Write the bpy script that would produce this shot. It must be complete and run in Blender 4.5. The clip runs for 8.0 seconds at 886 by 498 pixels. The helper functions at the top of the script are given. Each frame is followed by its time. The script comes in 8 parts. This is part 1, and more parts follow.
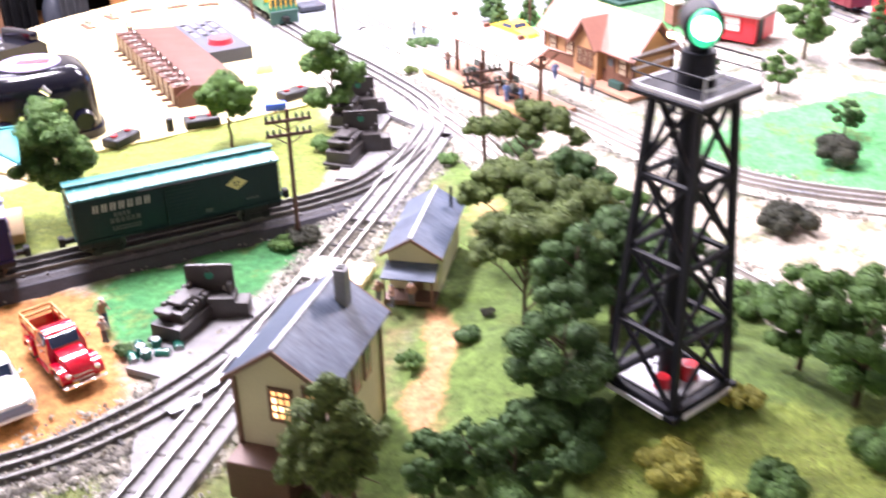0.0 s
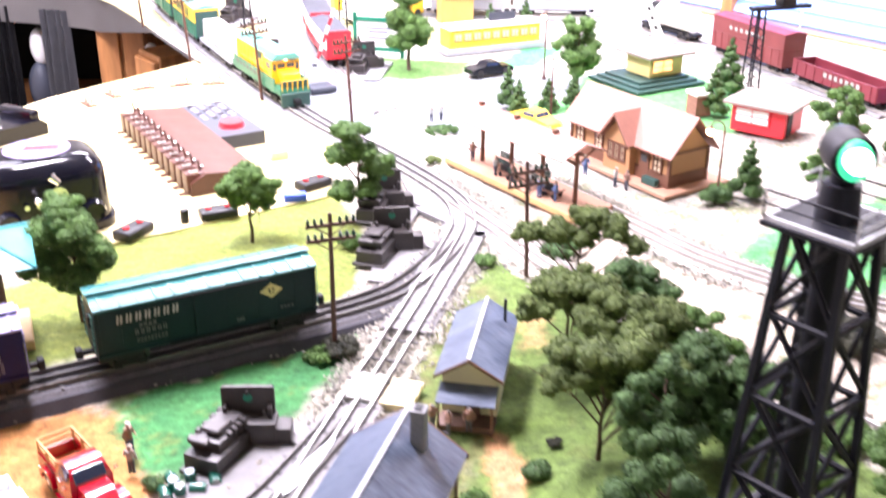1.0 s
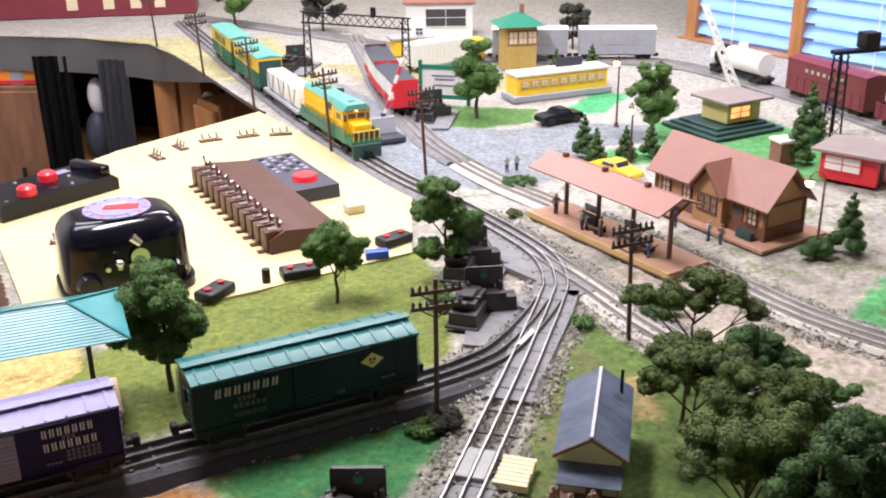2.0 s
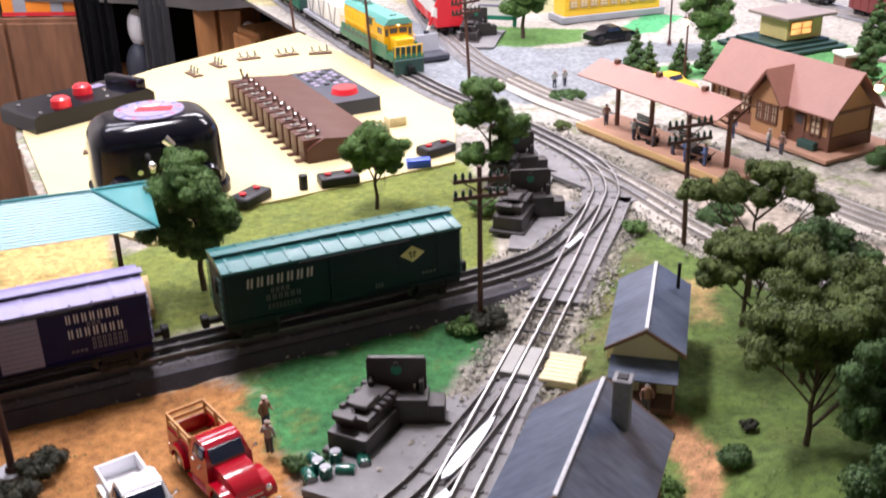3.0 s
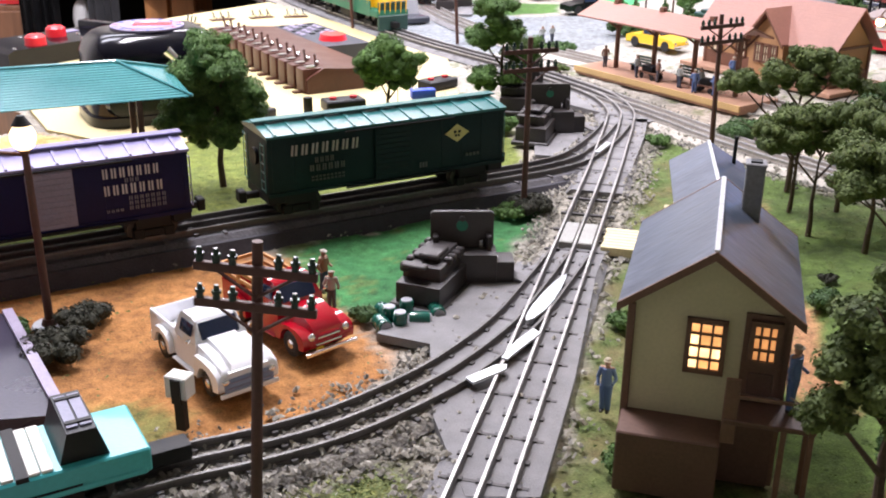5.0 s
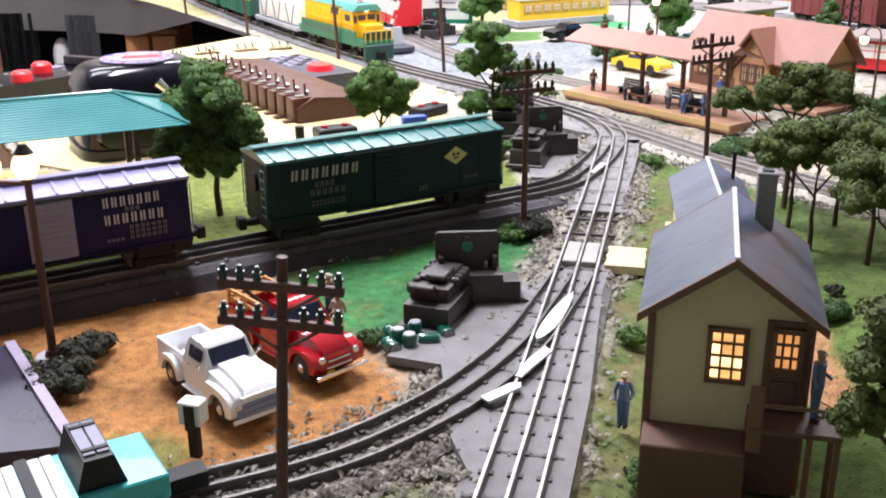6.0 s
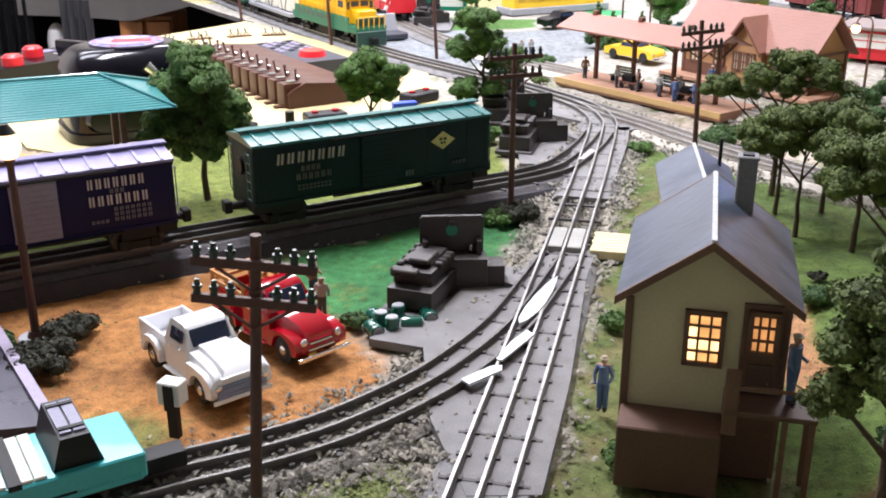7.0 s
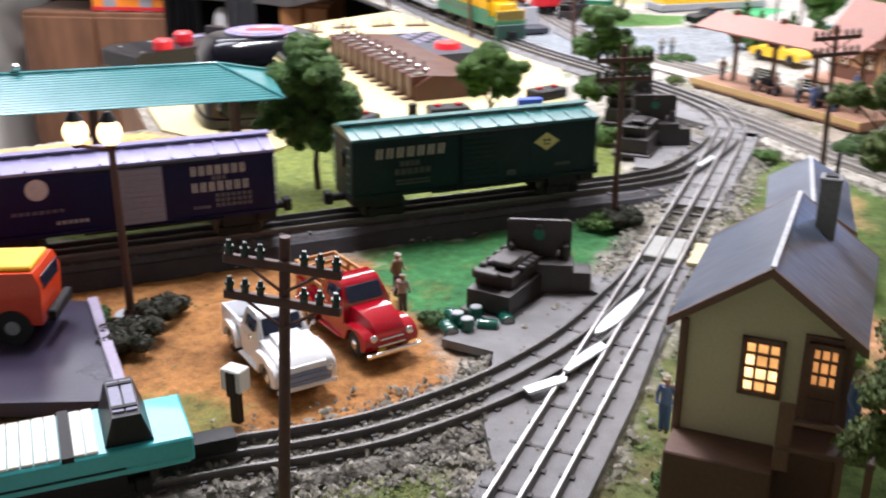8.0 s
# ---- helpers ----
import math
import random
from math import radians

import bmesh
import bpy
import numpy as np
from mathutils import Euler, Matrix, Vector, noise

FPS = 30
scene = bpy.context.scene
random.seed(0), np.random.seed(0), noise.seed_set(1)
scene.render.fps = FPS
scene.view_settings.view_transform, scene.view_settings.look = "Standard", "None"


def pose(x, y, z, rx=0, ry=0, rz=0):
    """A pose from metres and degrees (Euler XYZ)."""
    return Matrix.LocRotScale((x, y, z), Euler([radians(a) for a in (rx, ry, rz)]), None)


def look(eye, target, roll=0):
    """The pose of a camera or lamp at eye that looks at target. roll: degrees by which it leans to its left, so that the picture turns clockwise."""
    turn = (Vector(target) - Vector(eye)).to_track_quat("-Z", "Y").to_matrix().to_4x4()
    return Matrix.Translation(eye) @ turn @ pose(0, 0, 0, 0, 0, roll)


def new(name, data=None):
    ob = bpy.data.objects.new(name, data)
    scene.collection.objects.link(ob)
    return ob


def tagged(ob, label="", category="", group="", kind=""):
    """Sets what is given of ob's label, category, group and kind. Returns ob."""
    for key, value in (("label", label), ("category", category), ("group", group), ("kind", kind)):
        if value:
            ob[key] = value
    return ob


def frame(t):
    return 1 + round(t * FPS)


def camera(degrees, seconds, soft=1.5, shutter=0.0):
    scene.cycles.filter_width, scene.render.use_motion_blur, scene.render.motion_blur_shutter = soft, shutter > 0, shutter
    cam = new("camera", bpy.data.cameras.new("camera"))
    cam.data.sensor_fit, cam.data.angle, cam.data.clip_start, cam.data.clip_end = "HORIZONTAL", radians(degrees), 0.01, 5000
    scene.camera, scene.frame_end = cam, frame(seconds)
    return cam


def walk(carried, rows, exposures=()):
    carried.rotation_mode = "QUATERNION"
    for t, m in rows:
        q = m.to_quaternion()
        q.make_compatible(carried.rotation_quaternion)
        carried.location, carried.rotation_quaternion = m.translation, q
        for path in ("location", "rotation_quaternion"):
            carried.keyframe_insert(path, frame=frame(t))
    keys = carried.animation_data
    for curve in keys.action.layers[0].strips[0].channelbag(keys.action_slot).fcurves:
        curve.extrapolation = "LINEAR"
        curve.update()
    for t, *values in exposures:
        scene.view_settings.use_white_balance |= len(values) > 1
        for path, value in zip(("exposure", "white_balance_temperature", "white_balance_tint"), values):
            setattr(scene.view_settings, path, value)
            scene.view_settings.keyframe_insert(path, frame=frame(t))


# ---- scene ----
cam = camera(46.6, 8.0, 1.9, 0.6)
PATH = [
    (0, (0.077, -0.001, 0.565), (-0.004, 1.765, -0.371), -1.4),
    (0.5, (0.019, 0.053, 0.567), (-0.092, 1.835, -0.334), -0.3),
    (1, (-0.02, 0.097, 0.573), (-0.034, 1.921, -0.248), 0.5),
    (1.2, (-0.043, 0.114, 0.582), (-0.065, 1.95, -0.213), 0.2),
    (2.3, (-0.102, 0.167, 0.57), (-0.191, 2.019, -0.182), -0.7),
    (2.5, (-0.098, 0.173, 0.549), (-0.181, 2.01, -0.238), -0.6),
    (3, (-0.101, 0.188, 0.493), (-0.265, 2.0, -0.336), -1.4),
    (3.5, (-0.111, 0.187, 0.44), (-0.221, 2.026, -0.34), 0.0),
    (4, (-0.16, 0.174, 0.388), (-0.183, 2.02, -0.382), 0.1),
    (4.5, (-0.199, 0.16, 0.356), (-0.219, 2.016, -0.388), 0.6),
    (4.7, (-0.21, 0.161, 0.343), (-0.223, 2.011, -0.415), 0.9),
    (5.8, (-0.24, 0.16, 0.323), (-0.202, 2.04, -0.359), -0.6),
    (6, (-0.242, 0.162, 0.321), (-0.207, 2.041, -0.364), -0.4),
    (6.5, (-0.239, 0.162, 0.316), (-0.194, 2.031, -0.392), 0.2),
    (7, (-0.232, 0.16, 0.317), (-0.192, 2.032, -0.387), 0.0),
    (7.5, (-0.222, 0.158, 0.319), (-0.248, 2.027, -0.394), 0.0),
    (8, (-0.177, 0.169, 0.325), (-0.441, 2.015, -0.399), -0.0),
]
walk(cam, [(t, look(eye, target, roll)) for t, eye, target, roll in PATH],
     [(0, 1.32, 6300, 22), (1.2, 1.3, 6300, 22), (2.3, -0.47, 6500, 10), (2.5, -0.42, 6500, 10), (3.0, -0.1, 6500, 16), (3.5, -0.04, 6500, 16), (4.5, 0.11, 6450, 15), (6.0, 0.13, 6350, 9), (7.0, 0.07, 6350, 9), (8.0, 0.0, 6350, 9)])

# ---- world and light ----
world = bpy.data.worlds.new("room_world")
scene.world = world
world.use_nodes = True
world.node_tree.nodes["Background"].inputs[0].default_value = (0.9, 0.95, 1.0, 1)
world.node_tree.nodes["Background"].inputs[1].default_value = 0.11


def area_lamp(name, eye, target, sx, sy, watts, colour):
    data = bpy.data.lights.new(name, "AREA")
    data.shape, data.size, data.size_y, data.energy, data.color = "RECTANGLE", sx, sy, watts, colour
    ob = new(name, data)
    ob.matrix_world = look(eye, target)
    return ob


area_lamp("ceiling_lamp_main", (-0.5, 1.42, 1.36), (-0.5, 1.42, 0), 0.2, 0.5, 34, (1.0, 0.955, 1.02))
area_lamp("ceiling_lamp_left", (-1.17, 1.7, 1.36), (-1.17, 1.7, 0), 0.8, 0.34, 18, (0.94, 0.94, 1.06))
area_lamp("ceiling_lamp_back", (-1.35, 2.66, 1.36), (-1.35, 2.66, 0), 0.8, 0.28, 15, (0.94, 0.94, 1.06))
area_lamp("ceiling_lamp_side", (0.62, 2.25, 1.36), (0.62, 2.25, 0), 0.9, 0.3, 31, (1.0, 0.955, 1.02))
area_lamp("ceiling_lamp_far", (-0.5, 3.0, 1.36), (-0.5, 3.0, 0), 0.9, 0.3, 34, (1.0, 0.955, 1.02))


# ---- materials ----
def mat(name, colour, rough=0.6, metal=0.0, vary=0.25, fine=500.0, broad=25.0, bump=0.15, dist=0.0006, coat=0.0, per_object=0.0, alt=None, spec=0.5, stretch=None):
    """A painted, cast or moulded surface: broad stains, fine grain, relief and uneven gloss."""
    m = bpy.data.materials.new(name)
    m.use_nodes = True
    nt = m.node_tree
    bsdf = nt.nodes["Principled BSDF"]
    tc = nt.nodes.new("ShaderNodeTexCoord")
    n1 = nt.nodes.new("ShaderNodeTexNoise")
    n1.inputs["Scale"].default_value, n1.inputs["Detail"].default_value = broad, 4
    n2 = nt.nodes.new("ShaderNodeTexNoise")
    n2.inputs["Scale"].default_value, n2.inputs["Detail"].default_value = fine, 3
    place = tc.outputs["Object"]
    if stretch:
        mp = nt.nodes.new("ShaderNodeMapping")
        mp.inputs["Scale"].default_value = stretch
        nt.links.new(place, mp.inputs["Vector"])
        place = mp.outputs[0]
    for n in (n1, n2):
        nt.links.new(place, n.inputs["Vector"])
    add = nt.nodes.new("ShaderNodeMath")
    add.operation = "ADD"
    nt.links.new(n1.outputs[0], add.inputs[0])
    nt.links.new(n2.outputs[0], add.inputs[1])
    last = add.outputs[0]
    if per_object:
        info = nt.nodes.new("ShaderNodeObjectInfo")
        ma = nt.nodes.new("ShaderNodeMath")
        ma.operation, ma.inputs[1].default_value = "MULTIPLY_ADD", per_object
        nt.links.new(info.outputs["Random"], ma.inputs[0])
        nt.links.new(last, ma.inputs[2])
        last = ma.outputs[0]
    ramp = nt.nodes.new("ShaderNodeMapRange")
    ramp.inputs[1].default_value, ramp.inputs[2].default_value = 0.6, 1.4 + per_object
    nt.links.new(last, ramp.inputs[0])
    mix = nt.nodes.new("ShaderNodeMix")
    mix.data_type = "RGBA"
    lo = tuple(c * (1 - vary) for c in colour) if alt is None else alt
    hi = tuple(min(1, c * (1 + vary)) for c in colour) if alt is None else colour
    mix.inputs["A"].default_value, mix.inputs["B"].default_value = (*lo, 1), (*hi, 1)
    nt.links.new(ramp.outputs[0], mix.inputs["Factor"])
    nt.links.new(mix.outputs["Result"], bsdf.inputs["Base Color"])
    rr = nt.nodes.new("ShaderNodeMapRange")
    rr.inputs[3].default_value, rr.inputs[4].default_value = max(0.03, rough - 0.08), min(1, rough + 0.12)
    nt.links.new(n1.outputs[0], rr.inputs[0])
    nt.links.new(rr.outputs[0], bsdf.inputs["Roughness"])
    bsdf.inputs["Metallic"].default_value = metal
    bsdf.inputs["Coat Weight"].default_value = coat
    bsdf.inputs["Specular IOR Level"].default_value = spec
    if bump:
        b = nt.nodes.new("ShaderNodeBump")
        b.inputs["Strength"].default_value, b.inputs["Distance"].default_value = bump, dist
        nt.links.new(n2.outputs[0], b.inputs["Height"])
        nt.links.new(b.outputs[0], bsdf.inputs["Normal"])
    return m


def leaf_mat(name, dark, light):
    m = mat(name, light, 0.75, vary=0.3, fine=700, broad=60, bump=0.5, dist=0.001, alt=dark)
    nt = m.node_tree
    geo = nt.nodes.new("ShaderNodeNewGeometry")
    hs = nt.nodes.new("ShaderNodeHueSaturation")
    v = nt.nodes.new("ShaderNodeMapRange")
    v.inputs[3].default_value, v.inputs[4].default_value = 0.72, 1.22
    nt.links.new(geo.outputs["Random Per Island"], v.inputs[0])
    nt.links.new(v.outputs[0], hs.inputs["Value"])
    bsdf = nt.nodes["Principled BSDF"]
    src = bsdf.inputs["Base Color"].links[0].from_socket
    nt.links.new(src, hs.inputs["Color"])
    nt.links.new(hs.outputs[0], bsdf.inputs["Base Color"])
    return m


def glow_mat(name, colour, strength):
    m = bpy.data.materials.new(name)
    m.use_nodes = True
    nt = m.node_tree
    bsdf = nt.nodes["Principled BSDF"]
    bsdf.inputs["Base Color"].default_value = (*colour, 1)
    bsdf.inputs["Emission Color"].default_value = (*colour, 1)
    tc = nt.nodes.new("ShaderNodeTexCoord")
    n = nt.nodes.new("ShaderNodeTexNoise")
    n.inputs["Scale"].default_value = 85
    mr = nt.nodes.new("ShaderNodeMapRange")
    mr.inputs[3].default_value, mr.inputs[4].default_value = strength * 0.1, strength * 1.9
    nt.links.new(tc.outputs["Object"], n.inputs["Vector"])
    nt.links.new(n.outputs[0], mr.inputs[0])
    nt.links.new(mr.outputs[0], bsdf.inputs["Emission Strength"])
    return m


def figure_mat(name, legs, torso, head=(0.42, 0.24, 0.17), cap=(0.12, 0.11, 0.1)):
    """Painted figurine: bands of colour by height, with dabs and wear."""
    m = mat(name, torso, 0.65, vary=0.3, broad=250, fine=900, bump=0.2)
    nt = m.node_tree
    tc = nt.nodes.new("ShaderNodeTexCoord")
    sep = nt.nodes.new("ShaderNodeSeparateXYZ")
    ramp = nt.nodes.new("ShaderNodeValToRGB")
    ramp.color_ramp.interpolation = "CONSTANT"
    el = ramp.color_ramp.elements
    el[0].position, el[0].color = 0.0, (0.03, 0.025, 0.02, 1)
    el[1].position, el[1].color = 0.06, (*legs, 1)
    for p, c in ((0.52, torso), (0.83, head), (0.955, cap)):
        e = el.new(p)
        e.color = (*c, 1)
    mix = nt.nodes.new("ShaderNodeMix")
    mix.data_type, mix.blend_type = "RGBA", "MULTIPLY"
    mix.inputs["Factor"].default_value = 0.5
    bsdf = nt.nodes["Principled BSDF"]
    noise = bsdf.inputs["Roughness"].links[0].from_socket
    nt.links.new(tc.outputs["Generated"], sep.inputs[0])
    nt.links.new(sep.outputs[2], ramp.inputs[0])
    nt.links.new(ramp.outputs[0], mix.inputs["A"])
    nt.links.new(noise, mix.inputs["B"])
    nt.links.new(mix.outputs["Result"], bsdf.inputs["Base Color"])
    return m


M = {
    "rail": mat("rail_steel", (0.68, 0.67, 0.66), 0.34, 0.7, 0.2, 300, 35, 0.15, alt=(0.27, 0.26, 0.25)),
    "bank_black": mat("bank_black", (0.042, 0.04, 0.048), 0.8, vary=0.35, fine=700, broad=60, bump=0.6, dist=0.001, spec=0.3),
    "tie": mat("tie_plastic", (0.09, 0.085, 0.085), 0.75, vary=0.3),
    "roadbed": mat("roadbed_grey", (0.24, 0.235, 0.24), 0.7, vary=0.3, fine=1100, broad=60, bump=0.5, dist=0.001, alt=(0.11, 0.107, 0.11)),
    "ballast_bed": mat("roadbed_ballast", (0.34, 0.32, 0.28), 0.9, vary=0.3, fine=420, broad=120, bump=1.0, dist=0.002, alt=(0.09, 0.082, 0.075)),
    "dark_bed": mat("roadbed_dark", (0.11, 0.105, 0.115), 0.85, vary=0.3, fine=500, broad=90, bump=0.8, dist=0.0015, alt=(0.04, 0.037, 0.04)),
    "rail_worn": mat("rail_worn_grey", (0.19, 0.183, 0.178), 0.48, 0.6, 0.2, 300, 30, 0.15, alt=(0.08, 0.076, 0.072)),
    "gravel_bed": mat("roadbed_gravel", (0.58, 0.54, 0.47), 0.9, vary=0.3, fine=600, broad=120, bump=0.6, dist=0.0015, alt=(0.36, 0.335, 0.29)),
    "rail_dull": mat("rail_web_dull", (0.36, 0.33, 0.3), 0.5, 0.3, 0.3),
    "dark_rail": mat("rail_web_dark", (0.085, 0.078, 0.076), 0.5, 0.2, 0.3),
    "zinc": mat("frog_zinc", (0.6, 0.63, 0.66), 0.4, 0.5, 0.15),
    "switch_black": mat("switch_moulding", (0.032, 0.027, 0.027), 0.42, vary=0.3, bump=0.15, spec=0.5),
    "stone": mat("ballast_stone", (0.44, 0.42, 0.36), 0.9, vary=0.35, fine=900, broad=120, bump=0.4, alt=(0.2, 0.185, 0.155)),
    "stone_dark": mat("ballast_stone_dark", (0.2, 0.19, 0.17), 0.9, vary=0.35, fine=900, broad=120, bump=0.4, alt=(0.07, 0.065, 0.06)),
    "turf_green": leaf_mat("turf_green", (0.04, 0.16, 0.05), (0.08, 0.24, 0.08)),
    "turf_olive": leaf_mat("turf_olive", (0.06, 0.105, 0.022), (0.135, 0.185, 0.04)),
    "turf_yellow": leaf_mat("turf_yellow", (0.11, 0.14, 0.03), (0.24, 0.25, 0.06)),
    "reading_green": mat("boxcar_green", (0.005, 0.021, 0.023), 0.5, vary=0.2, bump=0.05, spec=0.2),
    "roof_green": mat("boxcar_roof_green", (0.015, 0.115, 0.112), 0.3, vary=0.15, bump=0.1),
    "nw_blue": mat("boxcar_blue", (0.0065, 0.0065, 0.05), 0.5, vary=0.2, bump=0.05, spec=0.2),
    # roof base paled to lilac: ceiling light's reflection is in the colour
    "nw_roof_sheen": mat("boxcar_roof_lilac_sheen", (0.22, 0.2, 0.36), 0.3, vary=0.15, bump=0.1),
    "dial_lilac": mat("dial_lilac", (0.2, 0.17, 0.27), 0.5, vary=0.3, fine=200, broad=60),
    "grille_blue": mat("grille_blue_grey", (0.22, 0.28, 0.42), 0.3, vary=0.15),
    "nw_door": mat("boxcar_door_grey", (0.22, 0.22, 0.31), 0.5, vary=0.2),
    "lettering": mat("lettering_cream", (0.34, 0.34, 0.31), 0.6, vary=0.2),
    "lettering_dim": mat("lettering_faint", (0.09, 0.1, 0.095), 0.6, vary=0.25),
    "lettering_white": mat("lettering_white", (0.5, 0.5, 0.54), 0.6, vary=0.2),
    "lettering_grey": mat("lettering_grey", (0.16, 0.16, 0.2), 0.6, vary=0.25),
    "lettering_gold": mat("lettering_gold", (0.55, 0.5, 0.2), 0.6, vary=0.15),
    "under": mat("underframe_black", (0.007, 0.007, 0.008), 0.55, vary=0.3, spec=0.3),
    "wheel": mat("wheel_steel", (0.05, 0.046, 0.045), 0.4, 0.6, 0.3),
    "slate": mat("roof_slate_blue", (0.118, 0.143, 0.195), 0.31, vary=0.4, fine=260, broad=70, bump=0.3, alt=(0.036, 0.048, 0.078), stretch=(0.3, 1.0, 0.3)),
    "ridge_pale": mat("ridge_pale_grey", (0.42, 0.43, 0.45), 0.5, vary=0.3, broad=120),
    "cream": mat("wall_cream", (0.56, 0.525, 0.34), 0.7, vary=0.1, bump=0.1),
    "trim_brown": mat("trim_brown", (0.15, 0.08, 0.052), 0.55, vary=0.25),
    "base_brown": mat("base_brown", (0.115, 0.06, 0.042), 0.55, vary=0.25),
    "chimney": mat("chimney_grey", (0.2, 0.2, 0.21), 0.6, vary=0.25),
    "warm_pane": glow_mat("lit_pane", (1.0, 0.48, 0.16), 1.25),
    "hot_pane": glow_mat("bright_lit_pane", (1.0, 0.62, 0.28), 2.4),
    "amber_pane": glow_mat("dim_lit_pane", (0.85, 0.36, 0.12), 0.7),
    "bark": mat("bark", (0.09, 0.06, 0.04), 0.9, vary=0.4, bump=0.5, dist=0.001),
    "leaf": leaf_mat("foliage_green", (0.026, 0.072, 0.012), (0.115, 0.22, 0.042)),
    "leaf_olive": leaf_mat("foliage_olive", (0.035, 0.062, 0.01), (0.125, 0.172, 0.034)),
    "leaf_yellow": leaf_mat("foliage_yellow", (0.16, 0.17, 0.02), (0.34, 0.31, 0.05)),
    "leaf_dark": leaf_mat("foliage_dark", (0.02, 0.058, 0.013), (0.075, 0.15, 0.035)),
    "leaf_brown": leaf_mat("foliage_dry", (0.014, 0.016, 0.008), (0.045, 0.046, 0.024)),
    "pole": mat("pole_brown", (0.075, 0.03, 0.022), 0.55, vary=0.3),
    "insulator": mat("insulator_green", (0.012, 0.035, 0.025), 0.25, vary=0.2),
    "board": mat("board_cream", (0.52, 0.44, 0.225), 0.5, vary=0.12, fine=300, broad=9, bump=0.05),
    "bakelite": mat("bakelite_black", (0.003, 0.003, 0.007), 0.13, vary=0.2, bump=0.01, spec=0.38),
    "grey_plastic": mat("plastic_grey", (0.045, 0.05, 0.066), 0.45, vary=0.15, spec=0.3),
    "black_plastic": mat("plastic_black", (0.01, 0.01, 0.013), 0.4, vary=0.2, spec=0.3),
    "red_plastic": mat("plastic_red", (0.68, 0.02, 0.03), 0.3, vary=0.12, coat=0.3),
    "lever_brown": mat("lever_bank_brown", (0.075, 0.027, 0.018), 0.35, vary=0.2, spec=0.4),
    "chrome": mat("chrome", (0.78, 0.78, 0.78), 0.14, 1.0, 0.1),
    "white_plastic": mat("plastic_white", (0.75, 0.75, 0.75), 0.4, vary=0.06),
    "blue_plastic": mat("plastic_blue", (0.03, 0.08, 0.5), 0.35, vary=0.15),
    "copper_green": mat("roof_copper_green", (0.06, 0.25, 0.26), 0.15, vary=0.15, bump=0.1, spec=0.5),
    "tan_floor": mat("tan_floor", (0.5, 0.33, 0.14), 0.6, vary=0.15),
    "depot_wall": mat("depot_wall", (0.36, 0.19, 0.085), 0.65, vary=0.15),
    "depot_dark": mat("depot_trim", (0.14, 0.06, 0.035), 0.6, vary=0.2),
    "depot_roof": mat("depot_roof", (0.27, 0.12, 0.088), 0.45, vary=0.12, fine=300, broad=40),
    "glass_dark": mat("window_glass_dark", (0.05, 0.05, 0.055), 0.12, vary=0.3),
    "pane_pale": mat("window_pane_pale", (0.62, 0.52, 0.36), 0.3, vary=0.15),
    "brick_pave": mat("platform_brick", (0.36, 0.2, 0.13), 0.75, vary=0.25),
    "white_paint": mat("car_white", (0.86, 0.87, 0.9), 0.14, vary=0.04, coat=0.5, bump=0.01),
    "red_paint": mat("car_red", (0.36, 0.002, 0.014), 0.09, vary=0.08, coat=0.5, bump=0.01),
    "tyre": mat("tyre_rubber", (0.018, 0.017, 0.017), 0.7, vary=0.3),
    "car_glass": mat("car_glass", (0.018, 0.028, 0.06), 0.08, vary=0.2, coat=0.5),
    "wood": mat("stake_wood", (0.5, 0.24, 0.07), 0.6, vary=0.25),
    "yellow": mat("paint_yellow", (0.8, 0.5, 0.03), 0.4, vary=0.1),
    "loco_yellow": mat("loco_yellow", (0.8, 0.45, 0.01), 0.35, vary=0.1, coat=0.2),
    "loco_green": mat("loco_green", (0.012, 0.13, 0.075), 0.4, vary=0.15),
    "loco_roof": mat("loco_roof_green", (0.09, 0.3, 0.25), 0.4, vary=0.15),
    "turquoise": mat("crane_turquoise", (0.05, 0.42, 0.45), 0.35, vary=0.1, coat=0.2),
    "orange": mat("truck_orange", (0.7, 0.06, 0.015), 0.3, vary=0.1, coat=0.3),
    "lilac_deck": mat("dark_deck", (0.03, 0.024, 0.046), 0.28, vary=0.3, broad=12, spec=0.35),
    "lilac_edge": mat("deck_edge", (0.3, 0.26, 0.36), 0.4, vary=0.2),
    "tower_black": mat("tower_steel", (0.011, 0.011, 0.016), 0.5, 0.0, vary=0.3, bump=0.1, spec=0.2),
    "deck_white": mat("tower_deck_pale", (0.62, 0.62, 0.66), 0.4, vary=0.15),
    "beacon": glow_mat("beacon_green", (0.02, 0.5, 0.2), 0.7),
    "beacon_hot": glow_mat("beacon_white", (0.7, 1.0, 0.9), 4.0),
    "lamp_bulb": glow_mat("lamp_bulb", (1.0, 0.7, 0.35), 9.0),
    "globe": glow_mat("lamp_globe", (1.0, 0.7, 0.4), 2.6),
    "plank": mat("plank_pale", (0.62, 0.54, 0.33), 0.7, vary=0.2, broad=60),
    "crossing_grey": mat("crossing_grey", (0.33, 0.33, 0.31), 0.8, vary=0.2),
    "barrel": mat("barrel_green", (0.01, 0.1, 0.07), 0.15, vary=0.2, coat=0.5),
    "figure_blue": figure_mat("figure_blue", (0.08, 0.14, 0.32), (0.12, 0.19, 0.38), cap=(0.42, 0.36, 0.26)),
    "figure_grey": figure_mat("figure_grey", (0.07, 0.08, 0.12), (0.42, 0.44, 0.42), cap=(0.3, 0.27, 0.22)),
    "figure_work": figure_mat("figure_work", (0.025, 0.05, 0.12), (0.3, 0.18, 0.11), cap=(0.5, 0.47, 0.4)),
